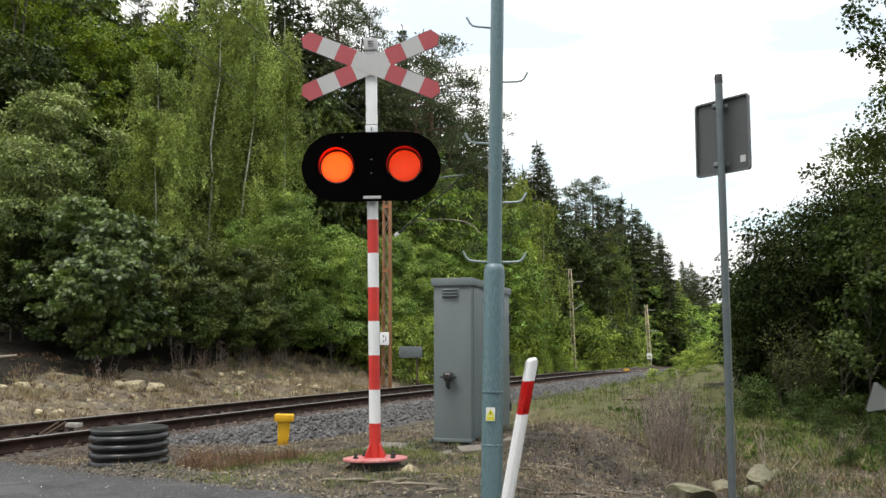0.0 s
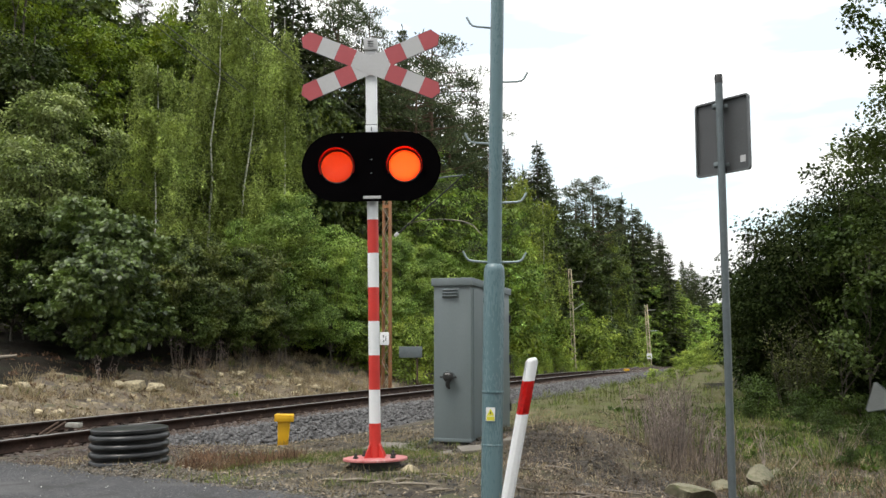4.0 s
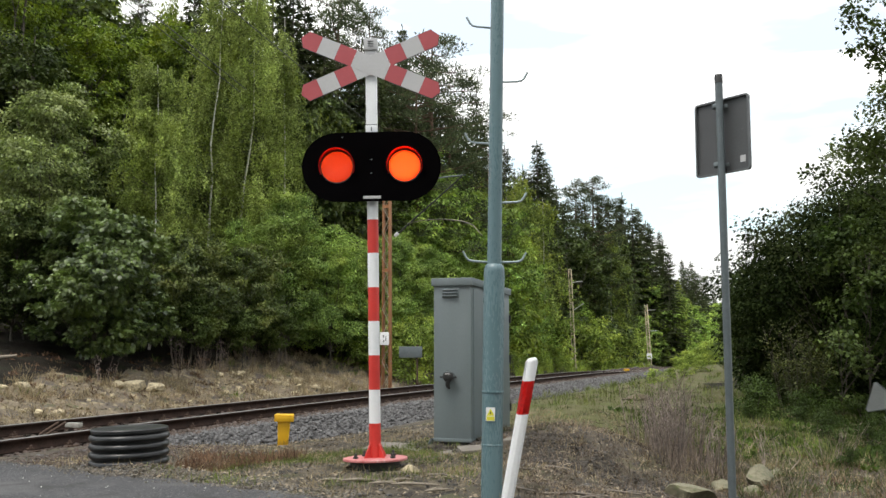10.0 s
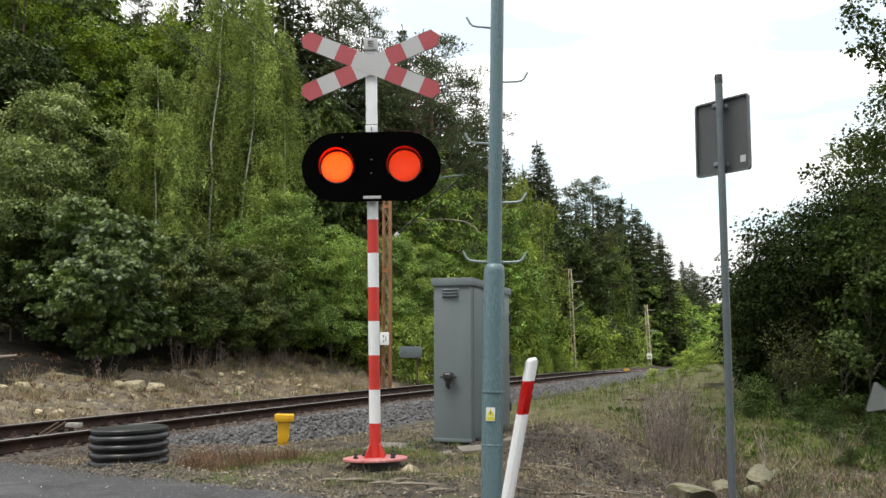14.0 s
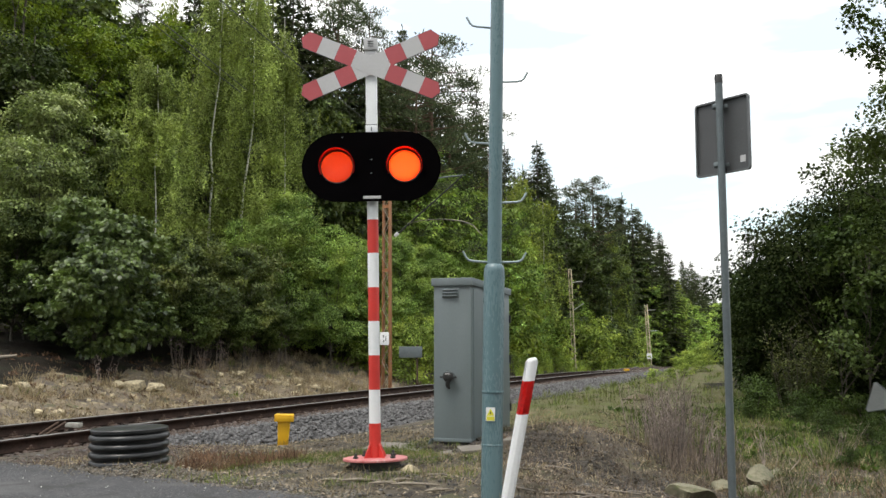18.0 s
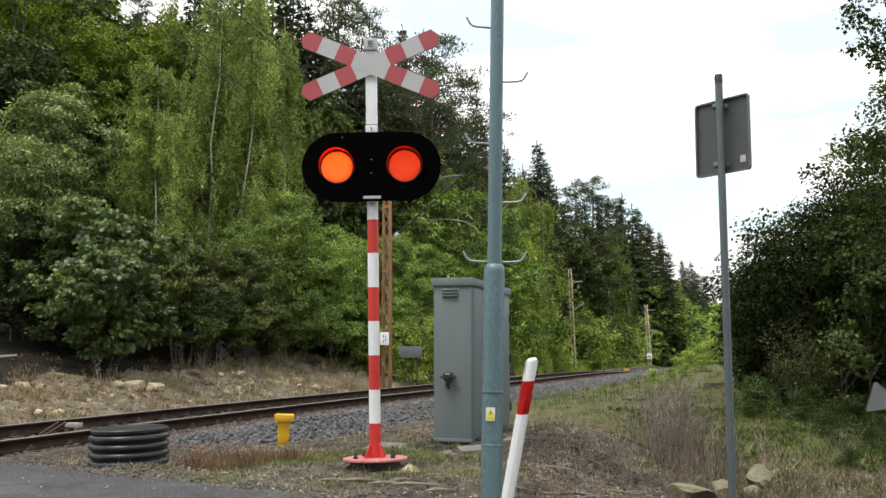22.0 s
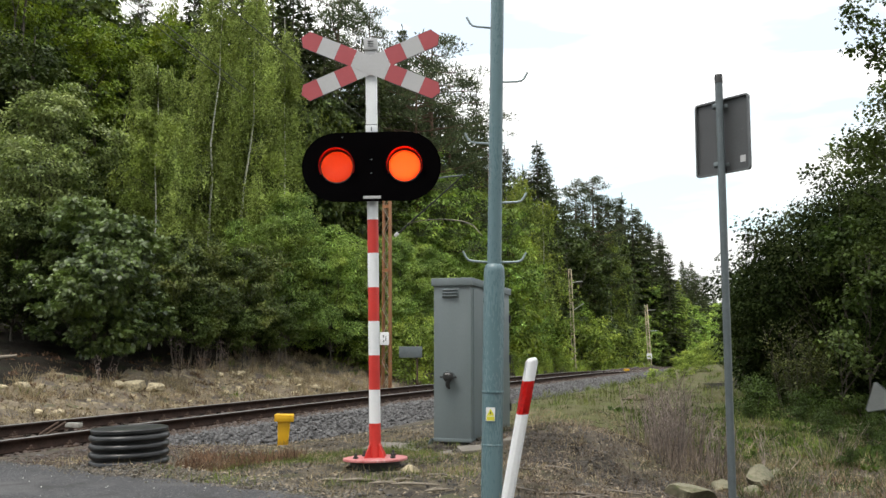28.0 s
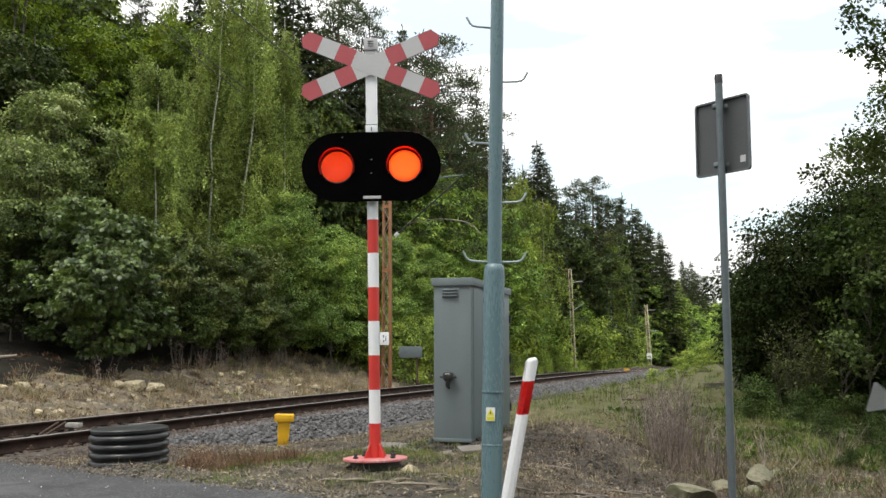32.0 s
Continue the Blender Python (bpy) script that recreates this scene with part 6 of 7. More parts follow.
        q = (2.05 if z > 4.6 else 1.25) * math.sqrt(rng.random()) if z > 3.0 else rng.uniform(0.2, 0.9)
        blobs.append((q * math.cos(a), q * math.sin(a), z, rng.uniform(0.22, 0.42)))
    part("trunk", tubes("trunk", limbs(8.0, 1.6, blobs, 0.06, rng, 0.12, 0.08), 5), BARK, t)
    P, O = clump_points(blobs, 27000, rng, 9, 0.20, 0.7)
    V, F = leaf_arrays(P, O * 0.5 + rng.normal(size=P.shape) * 0.7 + np.array([0, 0, -0.3]), 0.062, 0.75, rng)
    AIRY.append(part("crown", np_mesh("crown", V, F), AIRYLEAF, t, "airy hanging foliage"))


make_right_trees()
for _x, _y, _k, _a in ((13.7, 48.0, 0.55, 20), (15.3, 51.0, 0.65, 100), (17.0, 54.5, 0.75, 200), (12.5, 45.0, 0.36, 290), (16.2, 50.0, 0.7, 60), (18.6, 57.0, 0.95, 140), (14.6, 47.0, 0.5, 240), (20.5, 60.0, 1.0, 10), (6.4, 26.0, 0.2, 0), (7.6, 28.5, 0.17, 80), (8.8, 31.0, 0.2, 10), (10.4, 34.5, 0.3, 120)):
    copy_thing(LOWBUSH, on_ground(_x, _y, _a, _k))


# ---- overhead wires ----
for _a, _b, _sag in (((-8.0, 14.0, 9.0), (-6.33, 25.7, 9.0), 0.02), ((-7.8, 14.0, 9.05), (-6.13, 25.7, 9.07), 0.02), ((-6.2, 14.0, 9.0), (-2.7, 29.0, 9.0), 0.02)):
    wire("overhead_wire", (_a, _b, _sag), 0.013)


# ---- ground cover ----
def blades(n, area, length, width, material, name, label, seed, lean=0.35, keep=None, kind="stuff", category="grass"):
    """Upright blades strewn over an area (x0, x1, y0, y1), denser in tufts."""
    rng = np.random.default_rng(seed)
    x0, x1, y0, y1 = area
    tx, ty = rng.uniform(x0, x1, max(3, n // 22)), rng.uniform(y0, y1, max(3, n // 22))
    i = rng.integers(0, len(tx), n)
    X, Y = tx[i] + rng.normal(0, 0.07, n), ty[i] + rng.normal(0, 0.07, n)
    ok = (road_depth(X, Y) < -0.05) & (np.abs(side(X, Y)) > 1.9)
    if keep is not None:
        ok &= keep(X, Y)
    X, Y, i = X[ok], Y[ok], i[ok]
    tl = rng.uniform(0.5, 1.3, len(tx))[i]
    P = np.stack([X, Y, ground_z(X, Y) - 0.01], -1)
    D = rng.normal(size=P.shape) * lean + np.array([0, 0, 1.0])
    V, F = leaf_arrays(P, D, length, width, rng, 0.1)
    V = P.repeat(4, 0) + (V - P.repeat(4, 0)) * tl.repeat(4)[:, None]
    ob = part(name, np_mesh(name, V, F), material)
    return tagged(ob, label, category, kind=kind)


def make_cover():
    left = lambda x, y: (side(x, y) > 2.3) & (side(x, y) < 9)
    right = lambda x, y: side(x, y) < -2.0
    blades(70000, (-13, 2, 11, 34), 0.15, 0.05, STRAW, "dry_grass", "dry straw-coloured grass on the bank", 70, 0.95, lambda x, y: (side(x, y) > 2.3) & (side(x, y) < np.interp(x, [-11, -9, -6.8, -5.8], [6.3, 5.4, 5.0, 6.5])))
    blades(46000, (-11, -1, 12, 28), 0.20, 0.04, STRAW, "straw_tufts", "fine tufts of bleached straw between the rocks", 94, 0.75, lambda x, y: (side(x, y) > 2.4) & (side(x, y) < 5.4 + 0.4 * ripple(x, y, 2.1, 0.4)) & (ripple(x, y, 1.3, 0.2) > -0.6))
    blades(2600, (-8, 0, 20, 30), 0.40, 0.03, DEADSTALK, "dry_weeds", "brown dead weeds below the bushes", 71, 0.35, lambda x, y: (side(x, y) > 4.8) & (side(x, y) < 6.6) & (x > -7.0))
    blades(3200, (-6.4, -1.8, 22.5, 31), 0.32, 0.03, STRAW, "tall_straw", "tall pale dry grass at the clearing", 83, 0.35, left)
    blades(16000, (-2.0, -0.1, 7.7, 9.6), 0.055, 0.05, GRASS, "lawn_tufts", "fresh green grass tufts behind the signal", 84, 0.5, right)
    blades(9000, (-12, 0, 12, 30), 0.13, 0.05, DEADSTALK, "grey_weeds", "greyish dead weeds on the bank", 91, 0.8, lambda x, y: (side(x, y) > 2.2) & (side(x, y) < 5) & (ripple(x, y, 1.7, 2.6) > 0.2))
    blades(16000, (-12, 0, 12, 30), 0.19, 0.05, RUSTWEED, "brown_weeds", "brown dry weed tufts on the bank", 86, 0.5, lambda x, y: left(x, y) & (side(x, y) < 5.0) & (ripple(x, y, 2.3, 1.1) > 0.0))
    blades(8000, (-13, -5.5, 14, 25), 0.09, 0.3, RUSTWEED, "leaf_litter", "brown dead leaves and stalks below the bushes", 92, 1.6, lambda x, y: (side(x, y) > 3.8) & (side(x, y) < 7.5), category="litter")
    blades(3500, (-13, -5.5, 14, 25), 0.20, 0.05, STRAW, "thin_straw", "thin dry grass before the bushes", 93, 0.6, lambda x, y: (side(x, y) > 4.4) & (side(x, y) < 5.6))
    blades(1200, (-9, -0.5, 13, 32), 0.20, 0.07, GRASS, "bank_grass", "sparse green grass on the bank", 72, 0.4, left)
    blades(9000, (-2.4, 0.3, 6.4, 9.8), 0.075, 0.06, GRASS, "verge_grass", "short green grass round the signal", 73, 0.5, lambda x, y: right(x, y) & (np.sin(x * 2.3 + 1) + np.cos(y * 2.9) > 0.1))
    blades(30000, (-4.5, 3.5, 5.0, 11), 0.075, 0.045, STRAW, "verge_straw", "short trampled straw on the verge", 74, 1.1, right)
    blades(4200, (-2.6, -1.45, 7.95, 9.3), 0.13, 0.035, RUSTWEED, "rusty_weeds", "rust-brown dry weeds beside the ballast", 75, 0.6, right)
    blades(26000, (2.0, 24, 12.5, 50), 0.20, 0.05, GRASS, "meadow_grass", "green grass beside the track", 76, 0.45, lambda x, y: (side(x, y) < -2.3) & (side(x, y) > -11))
    blades(28000, (2.4, 9, 6.4, 14.5), 0.10, 0.06, OLIVEGRASS, "roadside_grass", "olive green grass below the bushes", 77, 0.7)
    blades(5000, (2.1, 5.5, 5.4, 9.6), 0.10, 0.045, STRAW, "trampled_straw", "trampled dry grass on the slope", 88, 1.0)
    blades(2500, (2.3, 6.0, 6.0, 10.0), 0.10, 0.05, RUSTWEED, "brown_tufts", "brown dry weed tufts on the slope", 89, 0.6)
    blades(22000, (-1, 26, 29.5, 75), 0.65, 0.06, LOWLEAF, "trackside_grass", "tall green grass at the foot of the slope", 87, 0.4, lambda x, y: (side(x, y) > 2.1) & (side(x, y) < 5.5))
    blades(12000, (0.6, 6, 9.4, 22), 0.07, 0.06, OLIVEGRASS, "mossy_grass", "short yellowish grass before the track", 85, 0.6, right)
    blades(4500, (0.9, 7, 7, 14), 0.13, 0.04, STRAW, "meadow_straw", "dry straw among the grass", 78, 0.7)
    blades(350, (1.75, 2.5, 7.7, 9.6), 0.62, 0.007, DEADSTALK, "dead_stalks", "tall brown dead stalks in a clump", 79, 0.2, lambda x, y: x / y > 0.24)
    blades(450, (1.6, 2.7, 7.4, 9.8), 0.30, 0.014, MOUNDSTRAW, "pale_stalks", "pale dry grass among the dead stalks", 82, 0.4, lambda x, y: x / y > 0.232)
    blades(42000, (0.55, 2.9, 5.6, 10.4), 0.060, 0.08, MOUNDSTRAW, "strewn_straw", "grey-brown straw and rootlets strewn over the mound", 95, 2.2, lambda x, y: right(x, y) & (x > 0.5))
    blades(2800, (2.9, 4.7, 9.5, 13.5), 0.18, 0.03, GRASS, "bright_grass", "long yellowish green grass below the bushes", 96, 0.55)
    blades(3000, (2.3, 5.2, 6.2, 9.5), 0.11, 0.03, MOUNDSTRAW, "brown_stubble", "brown dry stubble on the slope", 97, 0.8)
    blades(9000, (0.5, 3.2, 8.8, 11.6), 0.055, 0.05, OLIVEGRASS, "edge_grass", "short olive grass at the mound's upper edge", 98, 0.8, right)
    blades(5000, (0.5, 3.2, 8.6, 11.2), 0.07, 0.05, MOUNDSTRAW, "edge_straw", "grey straw at the mound's upper edge", 99, 1.6, right)
    blades(60, (2.6, 4.8, 7.6, 10.5), 0.36, 0.012, DEADSTALK, "dead_stalks", "brown dead stalks among grass", 80, 0.25)
    blades(22000, (2.9, 9, 8.8, 15), 0.075, 0.5, WEED, "green_weeds", "leafy green weeds below the bushes", 81, 0.9, lambda x, y: ripple(x, y, 1.9, 0.8) > -0.2, category="weeds")


make_cover()


def dead_shrub(name, x, y, h, stems, spread, seed, label, leaves=0, wood=None):
    """Thin bare stems with side twigs from one root; a few leaves on some."""
    rng = np.random.default_rng(seed)
    out, tips = [], []
    for i in range(stems):
        a, q = rng.uniform(0, 6.283), spread * math.sqrt(rng.random())
        foot = np.array([q * 0.45 * math.cos(a), q * 0.45 * math.sin(a), -0.03])
        top = np.array([q * math.cos(a), q * math.sin(a), h * rng.uniform(0.55, 1.0)])
        v = np.linspace(0, 1, 5)[:, None]
        line = foot + (top - foot) * v + np.array([rng.normal(0, 0.04), rng.normal(0, 0.04), 0]) * np.sin(v * 3.14)
        out.append((line, 0.0064 * (1.15 - v[:, 0])))
        for j in range(4):
            u = rng.uniform(0.3, 0.95)
            p = foot + (top - foot) * u
            d = rng.normal(size=3) * np.array([1, 1, 0.3]) + np.array([0, 0, 0.9])
            d = d / np.linalg.norm(d) * rng.uniform(0.08, 0.28) * h
            out.append(([p, p + d * 0.5 + rng.normal(0, 0.01, 3), p + d], [0.003, 0.0024, 0.0015]))
            tips.append(p + d * rng.uniform(0.4, 1))
    t = thing(name, on_ground(x, y), label, "shrub", "dry shrubs on the verge")
    part("brushwood", tubes("brushwood", out, 3), wood or DRYSTEM, t)
    if leaves:
        T = np.array(tips)[rng.integers(0, len(tips), leaves)] + rng.normal(0, 0.06, (leaves, 3))
        V, F = leaf_arrays(T, rng.normal(size=T.shape), 0.045, 0.6, rng)
        part("foliage", np_mesh("foliage", V, F), SHRUBLEAF, t, "sparse olive leaves")
    return t


DRYSTEM = mat("dry stem", (0.085, 0.065, 0.055), (0.36, 0.295, 0.25), 9, 0.95, rand=0.6)
DARKSTEM = mat("dark stem", (0.05, 0.042, 0.032), (0.09, 0.075, 0.055), 9, 0.95)
SHRUBLEAF = leaf_mat("olive shrub leaf", (0.045, 0.06, 0.018), (0.11, 0.13, 0.04), 0.2, 0.6)
for _i, (_x, _y, _h, _n, _w) in enumerate(((2.1, 8.0, 0.85, 34, 0.28), (2.4, 8.4, 0.95, 34, 0.34), (2.35, 8.9, 0.9, 30, 0.36), (2.2, 8.6, 0.75, 24, 0.30), (2.5, 8.0, 0.6, 20, 0.3), (2.65, 9.3, 0.85, 24, 0.35), (3.3, 8.8, 0.5, 14, 0.35), (4.1, 9.2, 0.5, 14, 0.4), (2.2, 8.9, 0.7, 26, 0.30), (2.25, 9.7, 0.8, 30, 0.38), (2.7, 10.3, 0.75, 28, 0.4), (3.05, 9.3, 0.55, 18, 0.35))):
    dead_shrub("dry_shrub", _x, _y, _h, int(_n * 0.62), _w, 120 + _i, "dry brown leafless shrub of thin stems")
for _i, (_x, _y) in enumerate(((-7.35, 18.6), (-6.9, 22.3), (-6.2, 23.6), (-5.6, 24.6), (-6.5, 23.0), (-5.1, 26.0))):
    dead_shrub("bare_undergrowth", _x, _y, 1.0 if _i else 0.75, 12 if _i else 6, 0.3, 160 + _i, "thin bare stems below the bushes")
for _i, (_x, _y, _h) in enumerate(((5.55, 13.6, 1.5), (6.0, 13.9, 1.3))):
    dead_shrub("olive_shrub", _x, _y, _h, 18, 0.5, 140 + _i, "sparse olive-brown shrub before dark bushes", 1300, DARKSTEM)


def rock(name, x, y, sx, sy, sz, turn, seed, material, label, group="", sink=0.3):
    rng = np.random.default_rng(seed)
    cuts = [(Vector(c).normalized(), float(rng.uniform(0.48, 0.78))) for c in rng.normal(size=(9, 3)) + np.array([0, 0, 0.25])]
    bm = bmesh.new()
    bmesh.ops.create_icosphere(bm, subdivisions=3, radius=1)
    for v in bm.verts:
        p = v.co.copy()
        k = 1 + 0.38 * noise.noise(p * 1.1 + Vector((seed * 3.1, 0, 0))) + 0.24 * noise.noise(p * 2.7 + Vector((0, seed, 0))) + 0.10 * noise.noise(p * 6.5 + Vector((seed, 0, 0)))
        v.co = p * k
        for n, lim in cuts:
            d = v.co.dot(n) - lim
            if d > 0:
                v.co -= n * d * 0.90
    bmesh.ops.scale(bm, vec=(sx / 2, sy / 2, sz / 2), verts=bm.verts)
    ob = part(name, to_mesh(bm, name, True, 16), material)
    ob.matrix_basis = pose(x, y, float(ground_z(x, y)) + sz * (0.5 - sink), 0, 0, turn)
    return tagged(ob, label, "rock", group)


def make_litter():
    """Dead leaves, bark chips and straw lying about."""
    rng = np.random.default_rng(90)
    for name, n, area, size, keep, label in (("ground_litter", 34000, (-4.2, 6.5, 4.8, 13), 0.034, lambda x, y: (side(x, y) < -1.6) & (road_depth(x, y) < -0.02), "dead leaves, chips and straw lying on the verge"),
                                             ("bank_litter", 22000, (-13, 1, 10, 26), 0.08, lambda x, y: (side(x, y) > 2.2) & (side(x, y) < 5), "dead leaves and chips on the bank")):
        X, Y = rng.uniform(area[0], area[1], n), rng.uniform(area[2], area[3], n)
        ok = keep(X, Y)
        X, Y = X[ok], Y[ok]
        P = np.stack([X, Y, ground_z(X, Y) + 0.008], -1)
        D = rng.normal(size=P.shape) * np.array([1, 1, 0.22])
        V, F = leaf_arrays(P, D, size, rng.uniform(0.15, 0.8, len(P))[:, None], rng, 0.3)
        tagged(part(name, np_mesh(name, V, F), LITTERBITS), label, "litter", kind="stuff")


make_litter()


PALEWOOD = mat("bare wood", (0.16, 0.135, 0.105), (0.30, 0.26, 0.20), 9, 0.9, 0.6, fine=40, wear=((0.14, 0.11, 0.08), 0.3))


def make_rocks():
    rng = random.Random(9)
    # pale sandstone lumps on the bank: x, y, width
    for k, (x, y, w) in enumerate(((-8.26, 16.9, 0.42), (-8.05, 17.1, 0.30), (-8.5, 16.5, 0.24), (-6.9, 19.2, 0.85), (-6.5, 19.35, 0.62), (-7.25, 19.0, 0.42), (-7.0, 15.7, 0.30), (-7.2, 15.35, 0.34), (-7.45, 15.2, 0.2),
                                   (-5.7, 23.7, 0.45), (-5.9, 22.8, 0.35), (-4.6, 24.5, 0.36), (-4.03, 24.0, 0.30), (-3.66, 24.3, 0.36), (-4.3, 23.6, 0.22), (-6.1, 17.5, 0.16), (-5.7, 18.4, 0.2), (-7.8, 17.6, 0.2))):
        rock("sandstone_rock", x, y, w, w * rng.uniform(0.6, 0.9), w * rng.uniform(0.45, 0.65), rng.uniform(0, 360), k, ROCK, "pale yellow sandstone lump on the bank", "rocks on the bank", 0.38)
    for k, (x, y, sx, sy, sz, a) in enumerate(((1.89, 6.72, 0.56, 0.30, 0.22, -16), (2.36, 7.25, 0.30, 0.2, 0.13, 20), (2.74, 7.5, 0.42, 0.30, 0.27, 40), (2.55, 7.2, 0.2, 0.16, 0.10, -40), (3.2, 8.4, 0.28, 0.22, 0.16, 10))):
        rock("mossy_rock", x, y, sx, sy, sz, a, 40 + k, MOSSROCK, "yellowish mossy boulder among dead stalks", "boulders on the verge", 0.25)
    rock("brown_rock", 3.78, 16.6, 0.72, 0.35, 0.17, 12, 45, BROWNROCK, "low brown rock in the meadow grass", "", 0.3)
    rock("yellow_stone", -0.27, 7.15, 0.15, 0.12, 0.11, 30, 60, ROCK, "yellow fist-sized stone beside the signal's base", "", 0.2)
    # small stones and crumbs
    g = np.random.default_rng(21)
    cube = np.array([[0, 1, 3, 2], [4, 6, 7, 5], [0, 4, 5, 1], [2, 3, 7, 6], [0, 2, 6, 4], [1, 5, 7, 3]])

    def crumbs(name, n, area, lo, hi, material, label, keep):
        X, Y = g.uniform(area[0], area[1], n), g.uniform(area[2], area[3], n)
        ok = keep(X, Y)
        X, Y = X[ok], Y[ok]
        m = len(X)
        c = np.array([[x, yy, z] for x in (-1, 1) for yy in (-1, 1) for z in (-1, 1)], dtype=float)
        s = lo + (hi - lo) * g.random(m) ** 3
        P = c[None] * g.uniform(0.5, 1.0, (m, 8, 3)) * s[:, None, None]
        a = g.uniform(0, 6.283, m)
        ca, sa = np.cos(a)[:, None], np.sin(a)[:, None]
        P = np.stack([P[..., 0] * ca - P[..., 1] * sa, P[..., 0] * sa + P[..., 1] * ca, P[..., 2] * 0.9], -1)
        P += np.stack([X, Y, np.where(road_depth(X, Y) > 0, -0.018, ground_z(X, Y))], -1)[:, None, :]
        F = (cube[None] + 8 * np.arange(m)[:, None, None]).reshape(-1, 4)
        tagged(part(name, np_mesh(name, P.reshape(-1, 3), F), material), label, "stones", kind="stuff")
    crumbs("bank_stones", 1300, (-13, 0, 11, 28), 0.012, 0.075, ROCK, "small pale stones strewn over the bank", lambda x, y: (side(x, y) > 2.4) & (side(x, y) < 4.8))
    crumbs("verge_stones", 4500, (-4.5, 3.2, 4.6, 10), 0.004, 0.018, STONE, "gravel crumbs on the verge", lambda x, y: (side(x, y) < -1.3) & (road_depth(x, y) < 0.0))
    crumbs("rubble", 420, (-5.6, -3.2, 21.5, 25.5), 0.02, 0.11, ROCK, "pale sandstone rubble on the bank", lambda x, y: (side(x, y) > 2.7) & (side(x, y) < 5.4) & (ripple(x, y, 2.3, 0.5) > -0.1))
    crumbs("shoulder_gravel", 34000, (-6.0, -0.6, 5.9, 11.0), 0.004, 0.014, GRIT, "grey gravel along the road's edge", lambda x, y: (side(x, y) < -1.25) & (road_depth(x, y) < 0.0) & (road_depth(x, y) > -0.36 - 0.35 * g.random(len(x)) ** 2))
    crumbs("stained_gravel", 11000, (-6.0, -1.6, 7.4, 11.0), 0.006, 0.024, STAINED, "rust-brown gravel between road and ballast", lambda x, y: (side(x, y) < -1.25) & (road_depth(x, y) < -0.25) & (ripple(x, y, 1.5, 0.6) + 0.9 * np.clip((-2.1 - x) / 1.0, -1, 1) > 0.0))
    crumbs("road_specks", 220, (-6.0, 1.0, 4.5, 8.4), 0.003, 0.008, LITTERSTONE, "pale chips lying on the asphalt", lambda x, y: road_depth(x, y) > 0.05)
    crumbs("road_crumbs", 26000, (-4.5, 1.0, 5.0, 8.6), 0.004, 0.013, GRIT, "grit along the road's edge", lambda x, y: np.abs(road_depth(x, y) + 0.13) < 0.08 + 0.30 * g.random(len(x)) ** 2)
    crumbs("plinth_clods", 900, (-0.2, 1.3, 8.7, 9.6), 0.01, 0.045, CLOD, "dark clods of earth at the cabinet's foot", lambda x, y: np.abs(y - 9.05 - 0.32 * x) < 0.22)
    crumbs("dark_clods", 9000, (0.7, 2.0, 6.6, 9.4), 0.005, 0.026, CLOD, "dark clods and grit dug out of the mound", lambda x, y: ripple(x, y, 2.1, 0.2) + 2.2 * np.exp(-(((x - 1.15 + 0.35 * (y - 8)) / 0.28) ** 2)) > 1.0)
    for x, y, ln, a in ((-0.62, 6.62, 0.34, -8), (-0.20, 6.25, 0.36, -14), (-0.42, 6.42, 0.26, -2), (-0.85, 6.75, 0.24, -13), (-0.02, 6.12, 0.22, 6), (-0.30, 6.5, 0.2, 12)):
        sp = part("rotten_branch", tubes("rotten_branch", [([(-ln / 2, 0, 0), (-ln * 0.2, 0.02, 0.006), (ln * 0.15, 0.0, 0.01), (ln / 2, 0.03, 0)], [0.006, 0.014, 0.011, 0.004])], 6), PALEWOOD)
        sp.matrix_basis = pose(x, y, float(ground_z(x, y)) + 0.008, 0, 0, a)
        tagged(sp, "pale rotten barkless branch lying on the verge", "branch", "sticks on the verge")
    # fallen sticks and chips
    for k in range(16):
        x, y, a, ln = rng.uniform(-0.6, 1.9), rng.uniform(5.7, 7.4), rng.uniform(-35, 35), rng.uniform(0.12, 0.45)
        if road_depth(x, y) > -0.1:
            continue
        st = part("stick", tubes("stick", [([(-ln / 2, 0, 0), (0, 0.02, 0.01), (ln / 2, -0.01, 0)], [0.009, 0.011, 0.006])], 5), TWIG)
        st.matrix_basis = pose(x, y, float(ground_z(x, y)) + 0.008, 0, 0, a)
        tagged(st, "short dry grey-brown stick on the ground", "stick", "sticks on the verge")


make_rocks()


def make_unseen_belt():
    """Unseen trees added round the crossing behind the camera, to block low skylight."""
    rng = random.Random(31)
    for k in range(12):
        a = radians(105 + 150 * k / 11 + rng.uniform(-3, 3))
        r = rng.uniform(17, 25)
        copy_thing(BACKTREE, on_ground(r * math.sin(a), r * math.cos(a), rng.uniform(0, 360), rng.uniform(1.3, 1.8)))


make_unseen_belt()


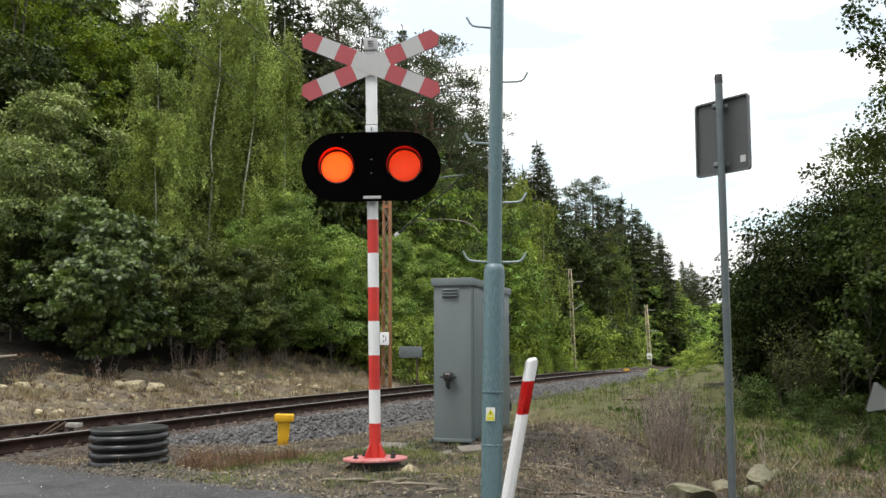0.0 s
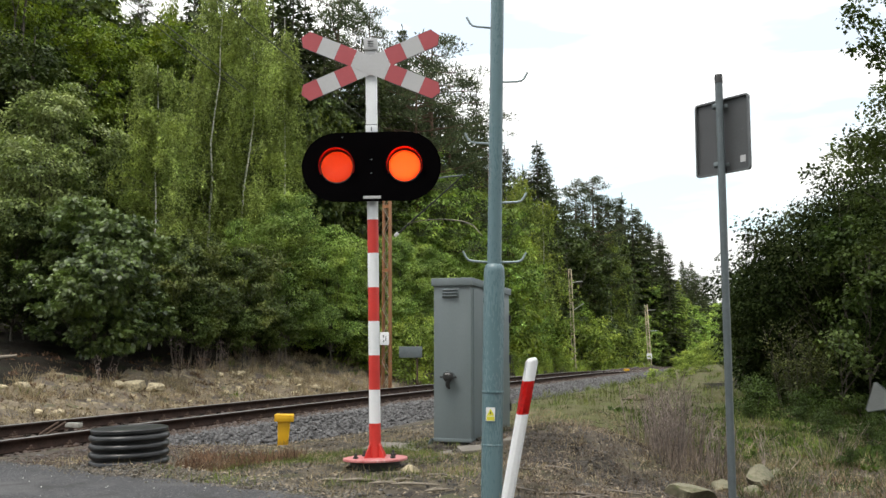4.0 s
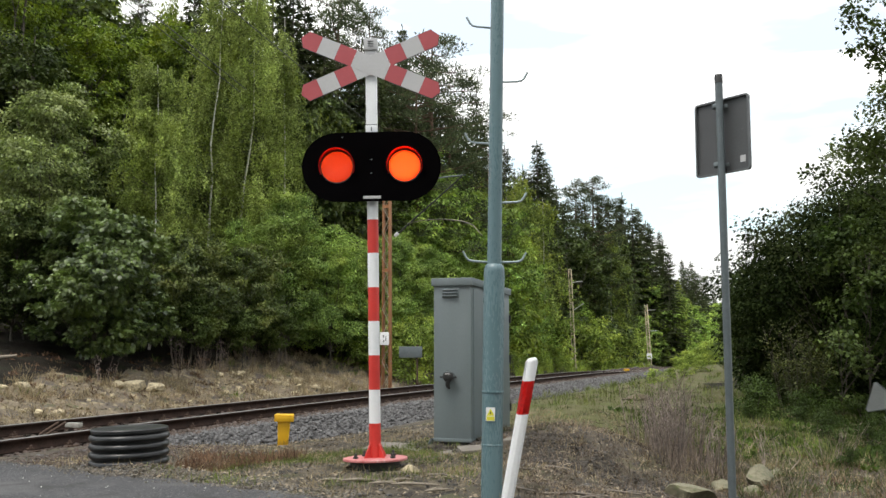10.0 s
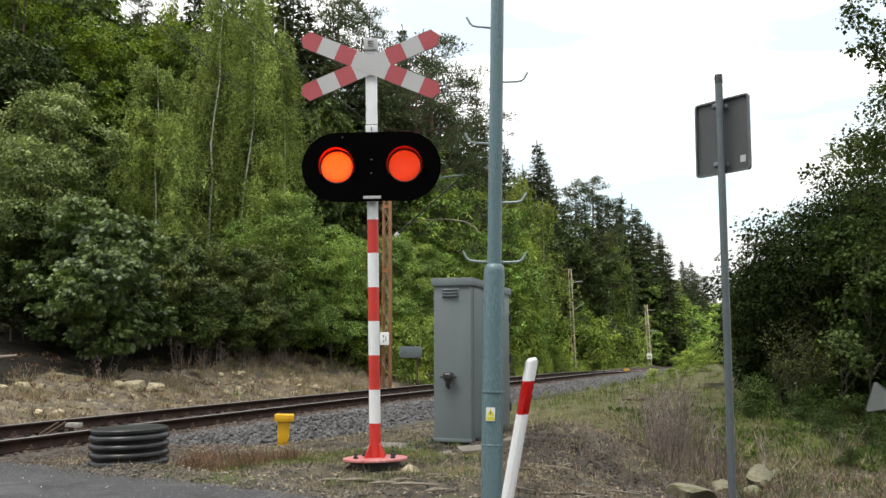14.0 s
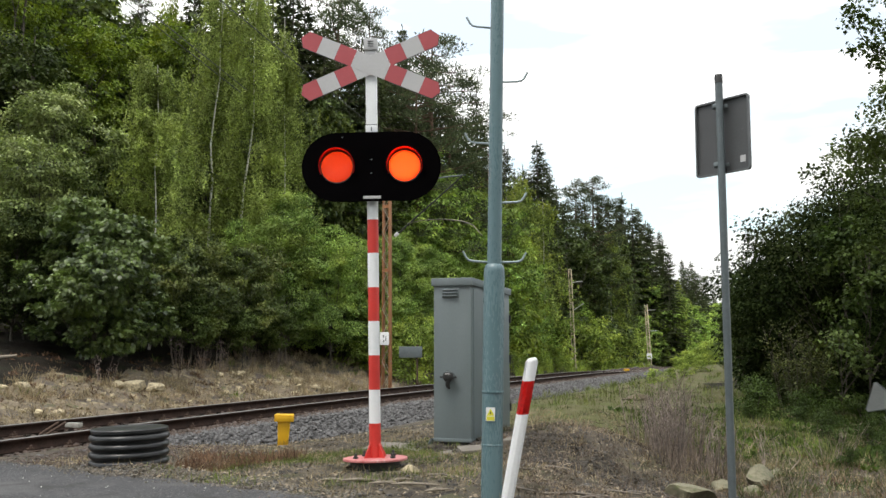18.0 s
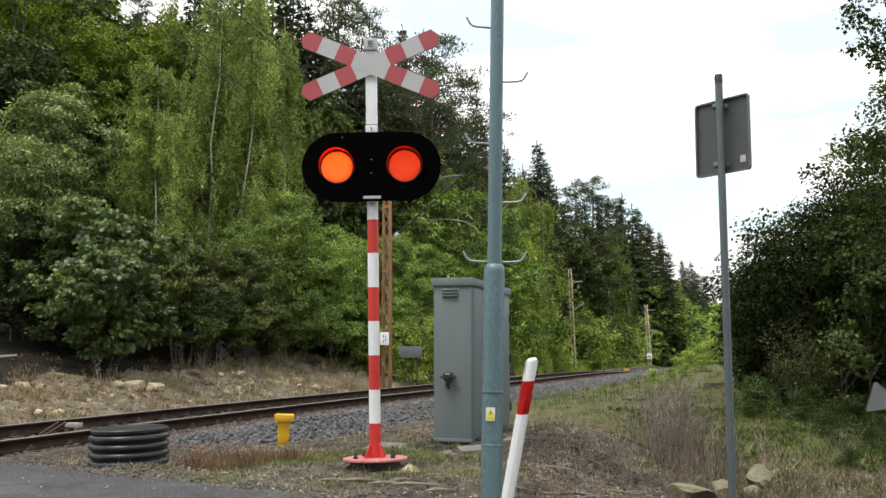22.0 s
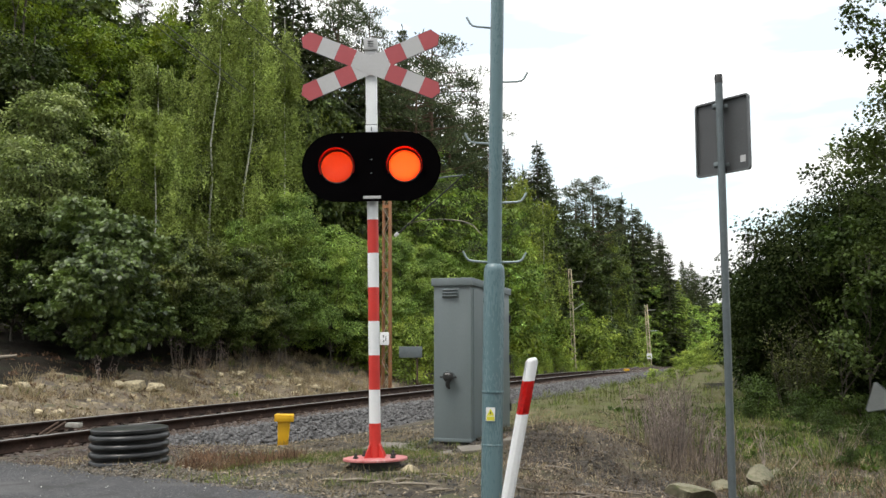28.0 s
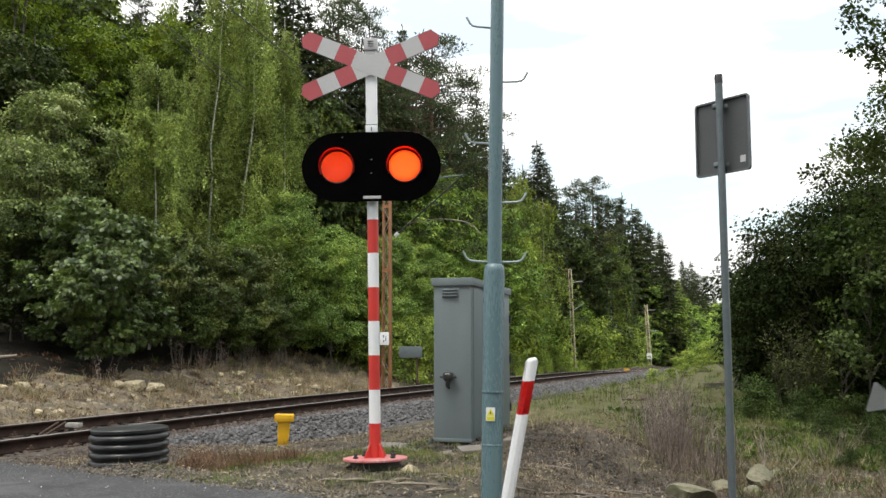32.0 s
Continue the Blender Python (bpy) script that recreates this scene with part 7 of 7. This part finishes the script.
def make_odds():
    """Small things along the line."""
    m = copy_thing(MARKER, pose(9.75, 45.5, float(ground_z(9.75, 45.5)) + 0.12, 0, 0, 0) @ Matrix.Scale(1.15, 4))
    m["label"] = "small yellow marker post beside the distant track"
    b = part("concrete_block", box(0.22, 0.12, 0.04, (0, 0, 0), 0.012), WHITE)
    b.matrix_basis = pose(-3.07, 14.6, -0.175, 4, 2, 10)
    tagged(b, "small whitish block lying on the ballast shoulder", "block")
    lg = part("pale_log", tubes("pale_log", [([(-0.45, 0, 0), (0.0, 0.02, 0.02), (0.35, 0, 0.05)], [0.045, 0.04, 0.03])], 9), PALEWOOD)
    lg.matrix_basis = pose(-9.75, 18.8, float(ground_z(-9.75, 18.8)) + 0.05, 0, 0, 8)
    tagged(lg, "pale barkless log lying on the bank", "log")


make_odds()


# ---- what moves: the two lamps flash in turn, the birches sway ----
def flash_times():
    """Times at which the first lamp comes on, and the length of the beat then; the beat slows down over the clip."""
    out, t = [], 0.85 - 0.863
    for end, beat in ((6.0, 0.863), (13.8, 0.867), (17.4, 0.916), (22.8, 0.893), (33.0, 0.922)):
        while t < end:
            out.append((t, beat))
            t += beat
    return out


def motions():
    near, deep = 0.010, 0.200
    for k, plate_ob in enumerate(LAMPS):
        rows = []
        for t, beat in flash_times():
            on = t + (beat / 2 if k else 0)
            off = on + beat / 2
            rows += [(on - 0.02, deep), (on + 0.02, near), (off - 0.02, near), (off + 0.02, deep)]
        rows = sorted((max(0.0, t), d) for t, d in rows if -0.02 < t < 32.0)
        first = (near, deep)[k]
        rows = [(0.0, first)] + [r for r in rows if r[0] > 0.01] + [(32.0, (deep, near)[k])]
        walk(plate_ob, [(t, pose(0, d, 0)) for t, d in rows])
    rng = random.Random(3)
    for ob in SWAY + AIRY:
        ph, amp, rate = rng.uniform(0, 6.28), rng.uniform(0.35, 0.8) if ob in SWAY else 0.3, rng.uniform(1.5, 2.1)
        rows = []
        for i in range(33):
            gust = 0.55 + 0.45 * math.sin(i * 0.37 + ph * 0.5)
            rows.append((float(i), pose(0, 0, 0, 0.5 * amp * gust * math.sin(rate * i + ph), amp * gust * math.sin(rate * i * 0.83 + 1.3 * ph), 0)))
        walk(ob, rows)


motions()
